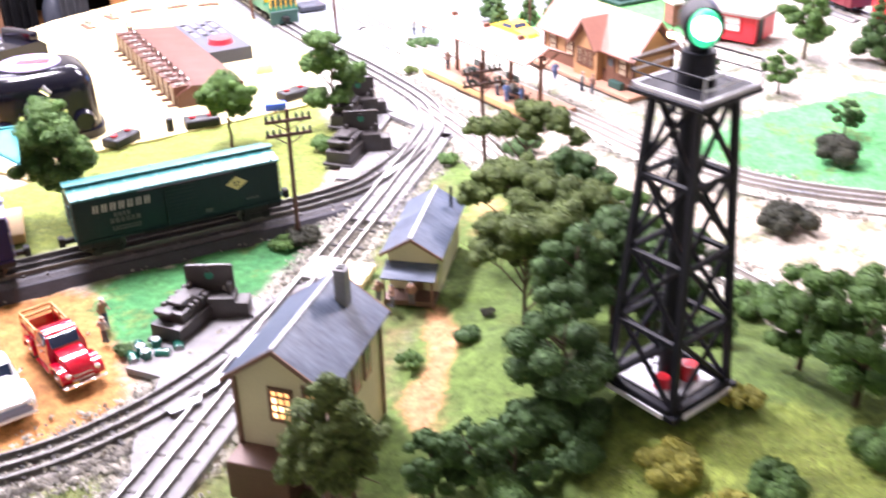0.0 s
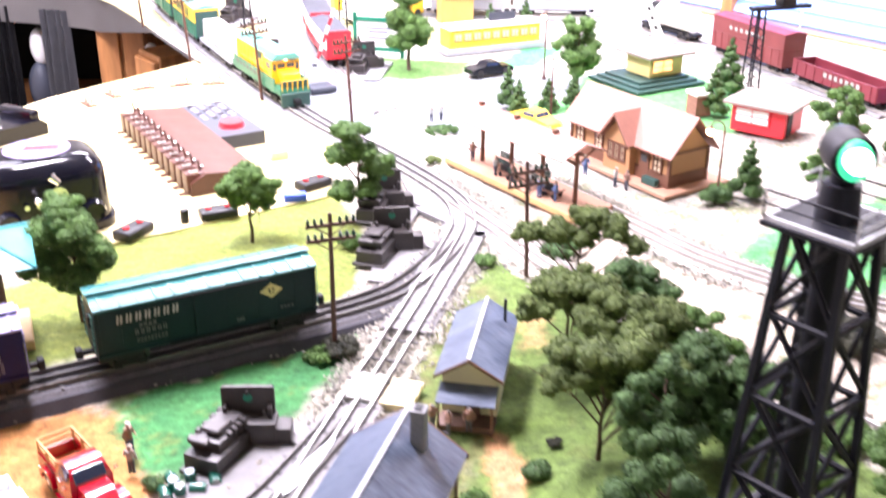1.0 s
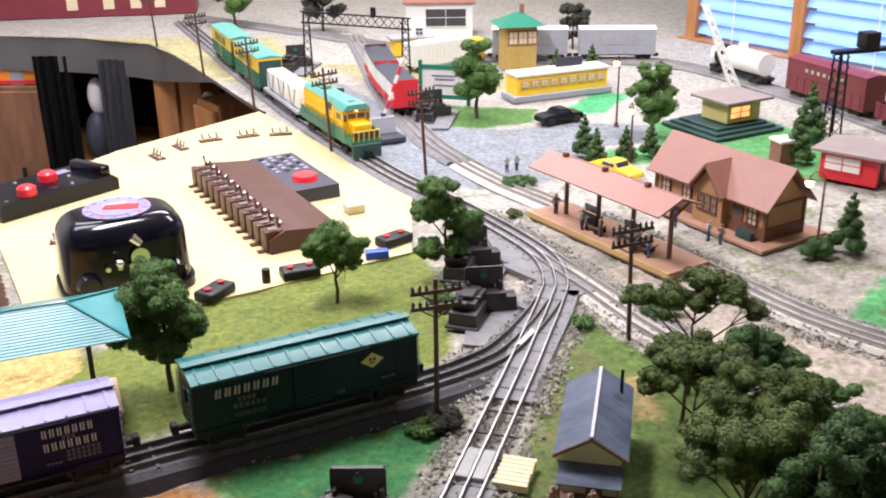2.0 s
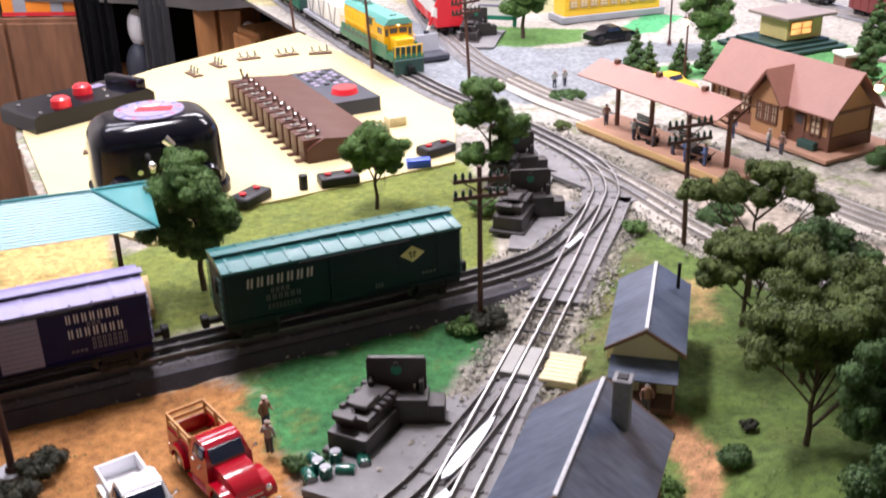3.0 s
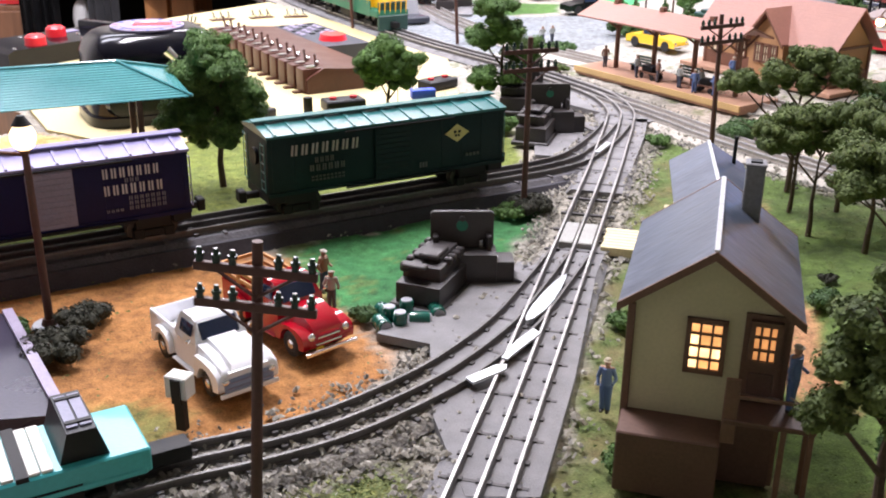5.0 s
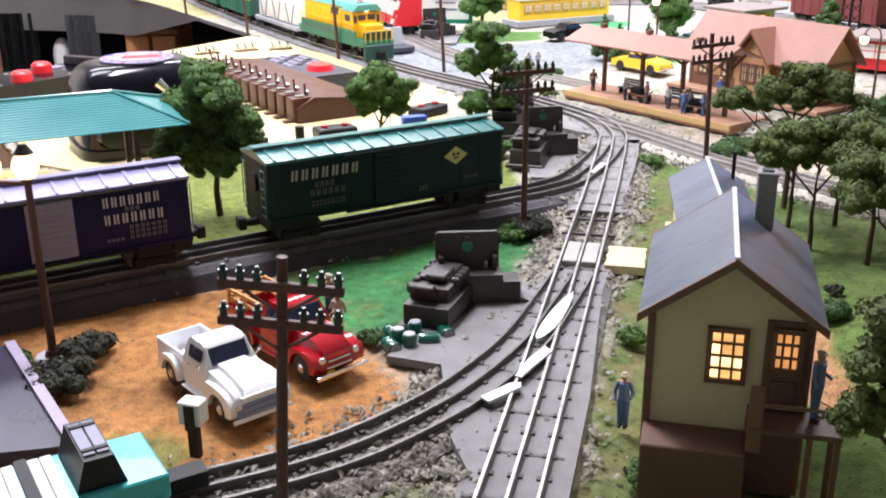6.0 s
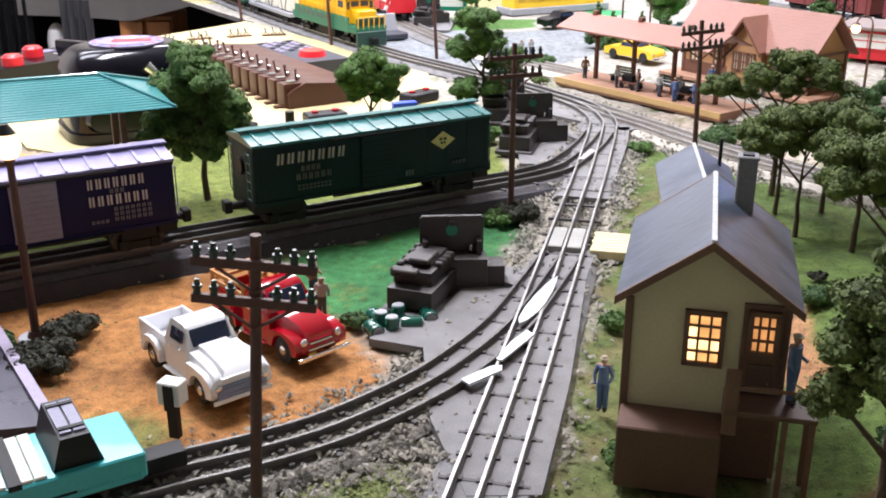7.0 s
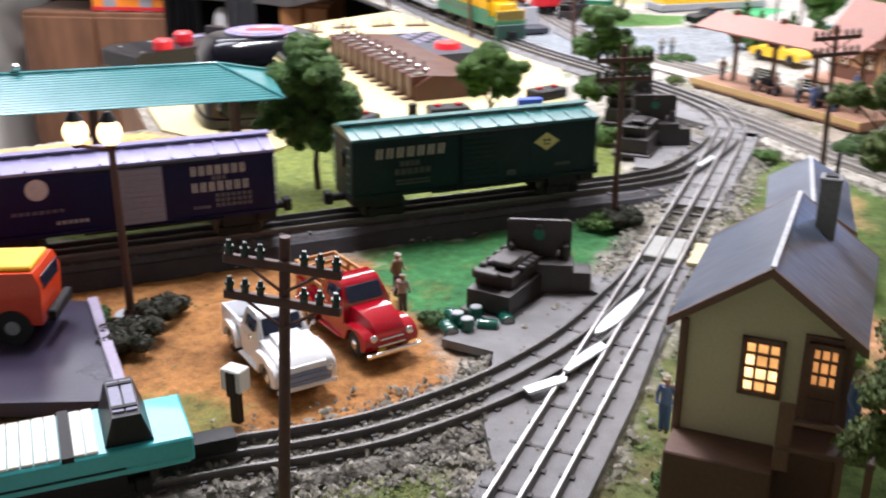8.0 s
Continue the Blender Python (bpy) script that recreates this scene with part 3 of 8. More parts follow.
def build_ground():
    x0, x1, y0, y1, d = -2.0, 1.7, 0.12, 4.05, 0.0056
    nx, ny = int((x1 - x0) / d) + 1, int((y1 - y0) / d) + 1
    gx, gy = np.meshgrid(np.linspace(x0, x1, nx), np.linspace(y0, y1, ny), indexing="ij")
    gx, gy = gx.ravel(), gy.ravel()
    near = line_distance(gx, gy, ALL)
    rough = (value_noise(gx, gy, 30, 5) - 0.5) * 0.004 + (value_noise(gx, gy, 110, 6) - 0.5) * 0.0025 + (value_noise(gx, gy, 330, 7) - 0.5) * 0.0012
    flat = np.clip((near - 0.02) / 0.02, 0, 1)
    board = inside(gx, gy, BOARD)
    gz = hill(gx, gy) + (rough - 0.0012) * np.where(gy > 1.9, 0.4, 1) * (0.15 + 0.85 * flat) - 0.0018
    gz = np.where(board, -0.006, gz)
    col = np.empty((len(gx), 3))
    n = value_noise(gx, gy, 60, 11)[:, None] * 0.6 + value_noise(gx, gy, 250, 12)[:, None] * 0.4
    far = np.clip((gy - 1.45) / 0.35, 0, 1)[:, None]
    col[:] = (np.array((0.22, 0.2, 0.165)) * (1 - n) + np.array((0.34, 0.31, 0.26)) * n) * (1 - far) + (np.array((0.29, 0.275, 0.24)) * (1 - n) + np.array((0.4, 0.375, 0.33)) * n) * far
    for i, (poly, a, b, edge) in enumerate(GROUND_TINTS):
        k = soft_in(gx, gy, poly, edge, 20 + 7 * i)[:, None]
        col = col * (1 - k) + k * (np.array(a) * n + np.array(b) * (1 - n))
    broad = value_noise(gx, gy, 17, 31)[:, None] * 0.6 + value_noise(gx, gy, 45, 32)[:, None] * 0.4
    col *= np.where((gy < 1.75)[:, None], 0.68 + 0.64 * broad, 1.0)
    # ballast beside the rails
    w = 0.036 + 0.022 * (value_noise(gx, gy, 22, 3) - 0.35) + 0.012 * (value_noise(gx, gy, 120, 4) - 0.5)
    near_part = gy < 1.75
    k = ((near < w) & near_part).astype(float)[:, None] * 0.9
    grit = value_noise(gx, gy, 420, 9)[:, None]
    col = col * (1 - k) + k * (np.array((0.46, 0.43, 0.36)) * grit + np.array((0.19, 0.175, 0.145)) * (1 - grit))
    k = soft_in(gx, gy, GROUND_TINTS[2][0], 0.004, 90)[:, None] * (near > 0.024)[:, None]
    col = col * (1 - k) + k * (np.array(GROUND_TINTS[2][1]) * n + np.array(GROUND_TINTS[2][2]) * (1 - n))
    k = soft_in(gx, gy, GROUND_TINTS[-3][0], 0.004, 230)[:, None]
    col = col * (1 - k) + k * (np.array(GROUND_TINTS[-3][1]) * n + np.array(GROUND_TINTS[-3][2]) * (1 - n))
    k = soft_in(gx, gy, GROUND_TINTS[5][0], 0.012, 140)[:, None] * (near > 0.03)[:, None] * 0.85
    col = col * (1 - k) + k * (np.array(GROUND_TINTS[5][1]) * n + np.array(GROUND_TINTS[5][2]) * (1 - n))
    k = soft_in(gx, gy, GROUND_TINTS[4][0], 0.012, 170)[:, None] * (near > 0.032)[:, None] * 0.97
    moss = value_noise(gx, gy, 70, 44)[:, None]
    col = col * (1 - k) + k * (np.array((0.085, 0.14, 0.035)) * moss + np.array((0.15, 0.12, 0.055)) * (1 - moss))
    k = soft_in(gx, gy, GROUND_TINTS[7][0], 0.005, 211)[:, None]
    col = col * (1 - k) + k * (np.array(GROUND_TINTS[7][1]) * n + np.array(GROUND_TINTS[7][2]) * (1 - n))
    # weeds that stray over the borders
    k = ((value_noise(gx, gy, 35, 14) > 0.72) & (value_noise(gx, gy, 200, 15) > 0.45) & (gy < 1.9) & (near > 0.03) & ~inside(gx, gy, GROUND_TINTS[0][0])).astype(float)[:, None] * 0.6
    col = col * (1 - k) + k * np.array((0.11, 0.14, 0.04))
    ix = np.arange(nx * ny).reshape(nx, ny)
    quads = np.stack((ix[:-1, :-1], ix[1:, :-1], ix[1:, 1:], ix[:-1, 1:]), -1).reshape(-1, 4)
    cx, cy = gx[quads].mean(1), gy[quads].mean(1)
    quads = quads[~inside(cx, cy, WELL)]
    me = bpy.data.meshes.new("ground")
    me.vertices.add(len(gx))
    me.vertices.foreach_set("co", np.stack((gx, gy, gz), 1).astype(np.float32).ravel())
    me.loops.add(quads.size)
    me.loops.foreach_set("vertex_index", quads.ravel().astype(np.int32))
    me.polygons.add(len(quads))
    me.polygons.foreach_set("loop_start", np.arange(0, quads.size, 4, dtype=np.int32))
    me.update(calc_edges=True)
    me.validate()
    at = me.color_attributes.new("tint", "FLOAT_COLOR", "POINT")
    at.data.foreach_set("color", np.concatenate((col, np.ones((len(col), 1))), 1).astype(np.float32).ravel())
    me.shade_smooth()
    m = bpy.data.materials.new("scenic_ground")
    m.use_nodes = True
    nt = m.node_tree
    bsdf = nt.nodes["Principled BSDF"]
    a = nt.nodes.new("ShaderNodeVertexColor")
    a.layer_name = "tint"
    tc = nt.nodes.new("ShaderNodeTexCoord")
    n1 = nt.nodes.new("ShaderNodeTexNoise")
    n1.inputs["Scale"].default_value, n1.inputs["Detail"].default_value = 700, 4
    n2 = nt.nodes.new("ShaderNodeTexNoise")
    n2.inputs["Scale"].default_value, n2.inputs["Detail"].default_value = 120, 5
    for n in (n1, n2):
        nt.links.new(tc.outputs["Object"], n.inputs["Vector"])
    s = nt.nodes.new("ShaderNodeMath")
    s.operation = "ADD"
    nt.links.new(n1.outputs[0], s.inputs[0])
    nt.links.new(n2.outputs[0], s.inputs[1])
    mr = nt.nodes.new("ShaderNodeMapRange")
    mr.inputs[1].default_value, mr.inputs[2].default_value, mr.inputs[3].default_value, mr.inputs[4].default_value = 0.7, 1.3, 0.54, 1.42
    nt.links.new(s.outputs[0], mr.inputs[0])
    hs = nt.nodes.new("ShaderNodeHueSaturation")
    nt.links.new(a.outputs[0], hs.inputs["Color"])
    nt.links.new(mr.outputs[0], hs.inputs["Value"])
    nt.links.new(hs.outputs[0], bsdf.inputs["Base Color"])
    bsdf.inputs["Roughness"].default_value = 0.9
    bsdf.inputs["Specular IOR Level"].default_value = 0.25
    b = nt.nodes.new("ShaderNodeBump")
    b.inputs["Strength"].default_value, b.inputs["Distance"].default_value = 0.6, 0.0015
    nt.links.new(s.outputs[0], b.inputs["Height"])
    nt.links.new(b.outputs[0], bsdf.inputs["Normal"])
    me.materials.append(m)
    return tagged(new("ground", me), "modelled layout ground of dirt, turf, gravel and grey road", "ground", kind="structure")


build_ground()


# ---- tracks ----
TIE = finish("tie", bbox((0, 0, 0), (0.0032, 0.05, 0.0024), 0.0004, 1), M["tie"])


def build_track(name, line, label, bed="roadbed", ties=True, clear=(), sink=0.0, steel="rail"):
    """Three rails on a bed; clear names a stretch of y where loose ballast takes the bed's place."""
    t = thing(name, label, "railway track", pose(0, 0, 0), "railway tracks")
    open_ballast = lambda p: bool(clear) and clear[0] < p.y < clear[1]
    run, distant = [], False
    for p in line + [None]:
        over = p is not None and run and bed == "gravel_bed" and (p.y > 2.0) != distant
        if p is not None and not open_ballast(p) and not over:
            run.append(p)
            distant = p.y > 2.0
        elif len(run) > 1:
            bm = B()
            sweep(bm, run, 0, 0.062, 0.005, -sink)
            part("roadbed", bm, "roadbed" if distant else bed, t, {"roadbed": "grey moulded roadbed", "gravel_bed": "pale gravel roadbed"}.get(bed, "roadbed under grey ballast"))
            run = [p] if over else []
            distant = p is not None and p.y > 2.0
    web = "rail_dull" if bed == "gravel_bed" else "dark_rail"
    for k, off in enumerate((-0.0165, 0, 0.0165)):
        bm = B()
        sweep(bm, line, off, 0.0042, 0.001, 0.0054 - sink * 0.5)
        part("rail_foot", bm, web, t)
        bm = B()
        sweep(bm, line, off, 0.0018, 0.0032, 0.0063 - sink * 0.5)
        part("rail_web", bm, web, t)
        bm = B()
        sweep(bm, line, off, 0.0022, 0.0014, 0.0094 - sink * 0.5)
        part("rail", bm, steel, t, "bright rail head" if steel == "rail" else "worn grey rail head")
    if ties:
        bm = B()
        for i in range(1, len(line) - 1, 2):
            p, d = line[i], line[i + 1] - line[i - 1]
            if p.y < 1.0 and p.x > -0.5:
                a = math.degrees(math.atan2(d.y, d.x))
                n = Vector((d.y, -d.x, 0)).normalized()
                for off in (-0.0165, 0, 0.0165):
                    for q in (-1, 1):
                        box(bm, p + n * (off + q * 0.0031) + Vector((0, 0, 0.0058)), (0.0036, 0.0024, 0.0018), a)
        if len(bm.verts):
            tagged(part("rail_fixing", bm, "tie", t, smooth=None), "small dark rail fixings", kind="stuff")
        else:
            bm.free()
        for i in range(1, len(line) - 1, 4):
            p, d = line[i], line[i + 1] - line[i - 1]
            o = new("tie", TIE)
            o.parent = t
            o.matrix_basis = pose(p.x, p.y, p.z + 0.0046, 0, 0, math.degrees(math.atan2(d.y, d.x)))
    return t


def add_switch_base(track, outline):
    bm = B()
    prism(bm, outline, Matrix.Translation((0, 0, -0.001)), 0.0064)
    part("switch_base", bm, "roadbed", track, "grey moulded base plate of the switch", smooth=None)


main_track = build_track("main_track", LINES["main"], "three-rail track with bright rails on grey roadbed", clear=(0.965, 1.13))
branch_track = build_track("branch_track", LINES["branch"], "curved three-rail track joining the main line", "ballast_bed", sink=0.0007, steel="rail_worn")
siding_track = build_track("siding_track", LINES["siding"], "three-rail siding under the parked boxcars", "dark_bed", sink=0.0007, steel="rail_worn")
bm = B()
prev = None
for i, p in enumerate(LINES["siding"]):
    d = (LINES["siding"][min(i + 1, len(LINES["siding"]) - 1)] - LINES["siding"][max(i - 1, 0)]).normalized()
    side = Vector((d.y, -d.x, 0))
    ring = [bm.verts.new(Vector((p.x, p.y, z)) + side * off) for off, z in ((-0.044, -0.004), (0.041, -0.004), (0.034, p.z + 0.0005), (-0.034, p.z + 0.0005))]
    if prev:
        for j in range(4):
            bm.faces.new((prev[j], prev[(j + 1) % 4], ring[(j + 1) % 4], ring[j]))
    else:
        bm.faces.new(ring[::-1])
    prev = ring
bm.faces.new(prev)
part("bank", bm, "bank_black", siding_track, "dark rubbery bank under the siding")
station_track = build_track("station_track", LINES["station"], "three-rail track in gravel before the platform", "gravel_bed", False, sink=0.0011)
build_track("depot_track", LINES["depot"], "three-rail track between platform and depot", "gravel_bed", False, sink=0.0004)
build_track("far_track", LINES["far"], "three-rail track along the far side of the layout", "gravel_bed", False)
PLATE = [(-0.27, 0.812), (-0.232, 0.797), (-0.228, 0.70), (-0.21, 0.62), (-0.17, 0.62), (-0.138, 0.745), (-0.1, 0.924), (-0.082, 0.985), (-0.115, 0.985), (-0.158, 0.93), (-0.2, 0.93)]
add_switch_base(main_track, PLATE)
add_switch_base(siding_track, [(-0.078, 1.2), (-0.03, 1.19), (0.012, 1.34), (0.03, 1.42), (-0.02, 1.42), (-0.055, 1.33)])
add_switch_base(station_track, [(-0.07, 1.5), (0.02, 1.4), (0.05, 1.42), (0.0, 1.55), (-0.05, 1.64), (-0.1, 1.64)])


# ---- board with transformers and controls ----
bm = B()
prism(bm, BOARD, Matrix.Translation((0, 0, -0.016)), 0.016)
bevel(bm, 0.001, 1)
solo("control_board", bm, "board", "cream painted control board set into the layout", "board", smooth=None)


# ---- boxcars ----
def build_truck(parent, x):
    bm = B()
    for s in (-1, 1):
        box(bm, (x, s * 0.0215, 0.0165), (0.034, 0.004, 0.007))
        for k in (-1, 1):
            box(bm, (x + k * 0.0125, s * 0.0215, 0.0165), (0.009, 0.006, 0.009))
    box(bm, (x, 0, 0.018), (0.012, 0.044, 0.006))
    bevel(bm, 0.001, 1)
    tr = part("bogie", bm, "under", parent, "black bogie")
    for k in (-1, 1):
        bm = B()
        for s in (-1, 1):
            cyl(bm, (x + k * 0.0125, s * 0.0145, 0.0195), (x + k * 0.0125, s * 0.0185, 0.0195), 0.0085, n=20)
            cyl(bm, (x + k * 0.0125, s * 0.013, 0.0195), (x + k * 0.0125, s * 0.0146, 0.0195), 0.0098, n=20)
        cyl(bm, (x + k * 0.0125, -0.02, 0.0195), (x + k * 0.0125, 0.02, 0.0195), 0.0015, n=8)
        part("wheelset", bm, "wheel", tr)


def letters(parent, name, n, x0, w, z, h, y, material, slant=0.0, gaps=()):
    """A word as plain marks, a pair of fine strokes for each letter."""
    for i in range(n):
        if i in gaps:
            continue
        bm = B()
        cx = x0 + (i + 0.5) * w
        for a, c in ((-0.32, -0.12), (0.06, 0.26)):
            side_prism(bm, [(cx + w * a - slant * h, z - h / 2), (cx + w * c - slant * h, z - h / 2), (cx + w * c, z + h / 2), (cx + w * a, z + h / 2)], y - 0.0006, y + 0.0002)
        part(name, bm, material, parent, smooth=None)


def build_boxcar(label, m, side, roof, door, ln=0.237, w=0.06, ht=0.0845, dw=0.036, dx=0.0):
    c = thing("boxcar", label, "model train car", m, "boxcars on the siding")
    z0 = 0.032
    bm = bbox((0, 0, (z0 + ht) / 2), (ln, w - 0.002, ht - z0), 0.0012)
    body = part("body", bm, side, c)
    for s in (-1, 1):
        part("side_sill", bbox((0, s * (w / 2 - 0.0004), z0 + 0.001), (ln, 0.0016, 0.003)), side, body)
        part("top_plate", bbox((0, s * (w / 2 - 0.0004), ht - 0.002), (ln, 0.0018, 0.0026)), side, body)
        for k in range(8):
            x = (k % 4 + 1) * 0.021 + 0.03
            part("seam", bbox((x if k < 4 else -x, s * (w / 2 - 0.0009), (z0 + ht) / 2), (0.0006, 0.0004, ht - z0 - 0.006)), side, body)
    bm = B()
    eave = w / 2 + 0.001
    prism(bm, [(-eave, ht - 0.001), (eave, ht - 0.001), (eave, ht + 0.0012), (0, ht + 0.0065), (-eave, ht + 0.0012)], pose(-ln / 2 - 0.001, 0, 0, 90, 0, 90), ln + 0.002)
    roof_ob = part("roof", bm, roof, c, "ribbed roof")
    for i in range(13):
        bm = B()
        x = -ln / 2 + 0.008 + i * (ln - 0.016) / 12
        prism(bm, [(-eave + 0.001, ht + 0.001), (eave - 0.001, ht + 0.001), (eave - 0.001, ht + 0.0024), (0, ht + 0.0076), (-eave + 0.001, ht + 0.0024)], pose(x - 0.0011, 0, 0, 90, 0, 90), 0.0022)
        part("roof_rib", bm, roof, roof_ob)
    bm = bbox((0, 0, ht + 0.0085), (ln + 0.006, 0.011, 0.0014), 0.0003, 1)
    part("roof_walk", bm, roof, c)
    for s in (-1, 1):
        d = part("door", bbox((dx, s * (w / 2 + 0.0008), (z0 + ht) / 2), (dw, 0.002, ht - z0 - 0.006)), door, c, "sliding door")
        for k in range(10):
            part("door_rib", bbox((dx, s * (w / 2 + 0.002), z0 + 0.0055 + k * 0.0046), (dw - 0.002, 0.001, 0.0022)), door, d)
        part("door_rail", bbox((dx + 0.008, s * (w / 2 + 0.0016), z0 - 0.0006), (0.11, 0.003, 0.0016)), "under", d)
        part("door_rail", bbox((dx + 0.008, s * (w / 2 + 0.0016), ht - 0.0022), (0.11, 0.003, 0.0016)), "under", d)
    for e in (-1, 1):
        for s in (-1, 1):
            bm = B()
            for k in range(6):
                z = z0 + 0.005 + k * 0.008
                cyl(bm, (e * (ln / 2 + 0.0018), s * 0.027, z), (e * (ln / 2 + 0.0018), s * 0.017, z), 0.0005, n=6)
            for yy in (0.027, 0.017):
                cyl(bm, (e * (ln / 2 + 0.0018), s * yy, z0 + 0.004), (e * (ln / 2 + 0.0018), s * yy, ht - 0.006), 0.0005, n=6)
            part("ladder", bm, roof, c)
        bm = B()
        cyl(bm, (e * (ln / 2), 0, 0.062), (e * (ln / 2 + 0.003), 0, 0.062), 0.008, n=16)
        part("brake_wheel", bm, "under", c)
        bm = B()
        box(bm, (e * (ln / 2 + 0.006), 0, 0.027), (0.018, 0.006, 0.006))
        box(bm, (e * (ln / 2 + 0.015), 0.001, 0.027), (0.007, 0.011, 0.011))
        bevel(bm, 0.001, 1)
        part("coupler", bm, "under", c, "black coupler")
    bm = B()
    box(bm, (0, 0, 0.0305), (ln - 0.01, 0.014, 0.004))
    part("underframe", bm, "under", c)
    for e in (-1, 1):
        part("bolster", bbox((e * (ln / 2 - 0.031), 0, 0.0265), (0.03, 0.05, 0.012), 0.001, 1), "under", c)
        part("end_sill", bbox((e * (ln / 2 - 0.008), 0, 0.0285), (0.016, 0.056, 0.009), 0.001, 1), "under", c)
        build_truck(c, e * (ln / 2 - 0.031))
    return c


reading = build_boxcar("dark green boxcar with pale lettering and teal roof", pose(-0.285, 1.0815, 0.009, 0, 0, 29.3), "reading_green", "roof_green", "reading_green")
letters(reading, "letter", 7, -0.0985, 0.0095, 0.0712, 0.0092, -0.031, "lettering", 0.12)
letters(reading, "letter", 4, -0.0765, 0.0048, 0.0605, 0.0048, -0.031, "lettering_dim")
letters(reading, "numeral_bar", 6, -0.0815, 0.0058, 0.0535, 0.0055, -0.031, "lettering_dim")
letters(reading, "small_mark", 9, -0.08, 0.0036, 0.0455, 0.0018, -0.031, "lettering_dim")
letters(reading, "small_mark", 9, -0.08, 0.0036, 0.0425, 0.0018, -0.031, "lettering_dim")
letters(reading, "numeral_bar", 3, 0.0255, 0.003, 0.042, 0.005, -0.0325, "lettering_dim")
letters(reading, "small_mark", 4, 0.075, 0.004, 0.045, 0.003, -0.031, "lettering_dim")
bm = B()
side_prism(bm, [(0.0535, 0.067), (0.0663, 0.0585), (0.0791, 0.067), (0.0663, 0.0755)], -0.0308, -0.03)
emblem = part("emblem", bm, "lettering_gold", reading, "gold diamond emblem", smooth=None)
letters(emblem, "emblem_bar", 1, 0.0603, 0.012, 0.0685, 0.0022, -0.0312, "reading_green")
letters(emblem, "emblem_bar", 1, 0.0623, 0.008, 0.065, 0.002, -0.0312, "reading_green")

western = build_boxcar("dark blue boxcar with white lettering and roof paled to lilac by painted sheen", pose(-0.5503, 0.9315, 0.009, 0, 0, 28.8), "nw_blue", "nw_roof_sheen", "nw_door", dw=0.0345, dx=0.0105)
letters(western, "letter", 7, 0.049, 0.0066, 0.0735, 0.008, -0.031, "lettering_white")
letters(western, "letter", 3, 0.066, 0.0042, 0.0665, 0.0035, -0.031, "lettering_grey")
letters(western, "letter", 7, 0.049, 0.0069, 0.0595, 0.008, -0.031, "lettering_white")
for k in range(3):
    letters(western, "small_mark", 7, 0.068, 0.0044, 0.0515 - k * 0.0042, 0.003, -0.031, "lettering_grey")
letters(western, "small_mark", 4, 0.05, 0.0036, 0.0425, 0.0025, -0.031, "lettering_grey")
bm = B()
cyl(bm, (-0.067, -0.0298, 0.071), (-0.067, -0.0308, 0.071), 0.0085, n=24)
part("emblem", bm, "lettering_white", western, "round white emblem")
letters(western, "small_mark", 8, -0.088, 0.005, 0.053, 0.0028, -0.031, "lettering_grey")
letters(western, "small_mark", 6, -0.056, 0.0042, 0.043, 0.0028, -0.031, "lettering_white")


# ---- signal house ----
def gable_roof(bm, half, ze, zr, y0, y1, th):
    prism(bm, [(-half, ze), (0, zr), (half, ze), (half, ze - th), (0, zr - th * 1.25), (-half, ze - th)], pose(0, y1, 0, 90, 0, 0), y1 - y0)


def build_window(parent, name, x, y, z, w, h, cols, rows, pane, wood="trim_brown", d=-1):
    """A framed window on a wall that faces the local -y."""
    bm = B()
    t = 0.0028
    for s in (-1, 1):
        box(bm, (x + s * (w / 2), y, z), (t, 0.003, h + t))
        box(bm, (x, y, z + s * (h / 2)), (w + t, 0.003, t))
    f = part(name, bm, wood, parent, "brown framed window")
    for i in range(1, cols):
        part("glazing_bar", one(box, (x - w / 2 + i * w / cols, y, z), (0.0013, 0.0024, h)), wood, f)
    for i in range(1, rows):
        part("glazing_bar", one(box, (x, y, z - h / 2 + i * h / rows), (w, 0.0022, 0.0013)), wood, f)
    pw, ph = w / cols, h / rows
    for i in range(cols):
        for j in range(rows):
            part("pane", bbox((x - w / 2 + (i + 0.5) * pw, y + 0.0008, z - h / 2 + (j + 0.5) * ph), (pw - 0.0006, 0.001, ph - 0.0006)), "hot_pane" if pane == "warm_pane" and (j == 1 or (j < 3 and i == 0)) else pane, f, smooth=None)
    return f


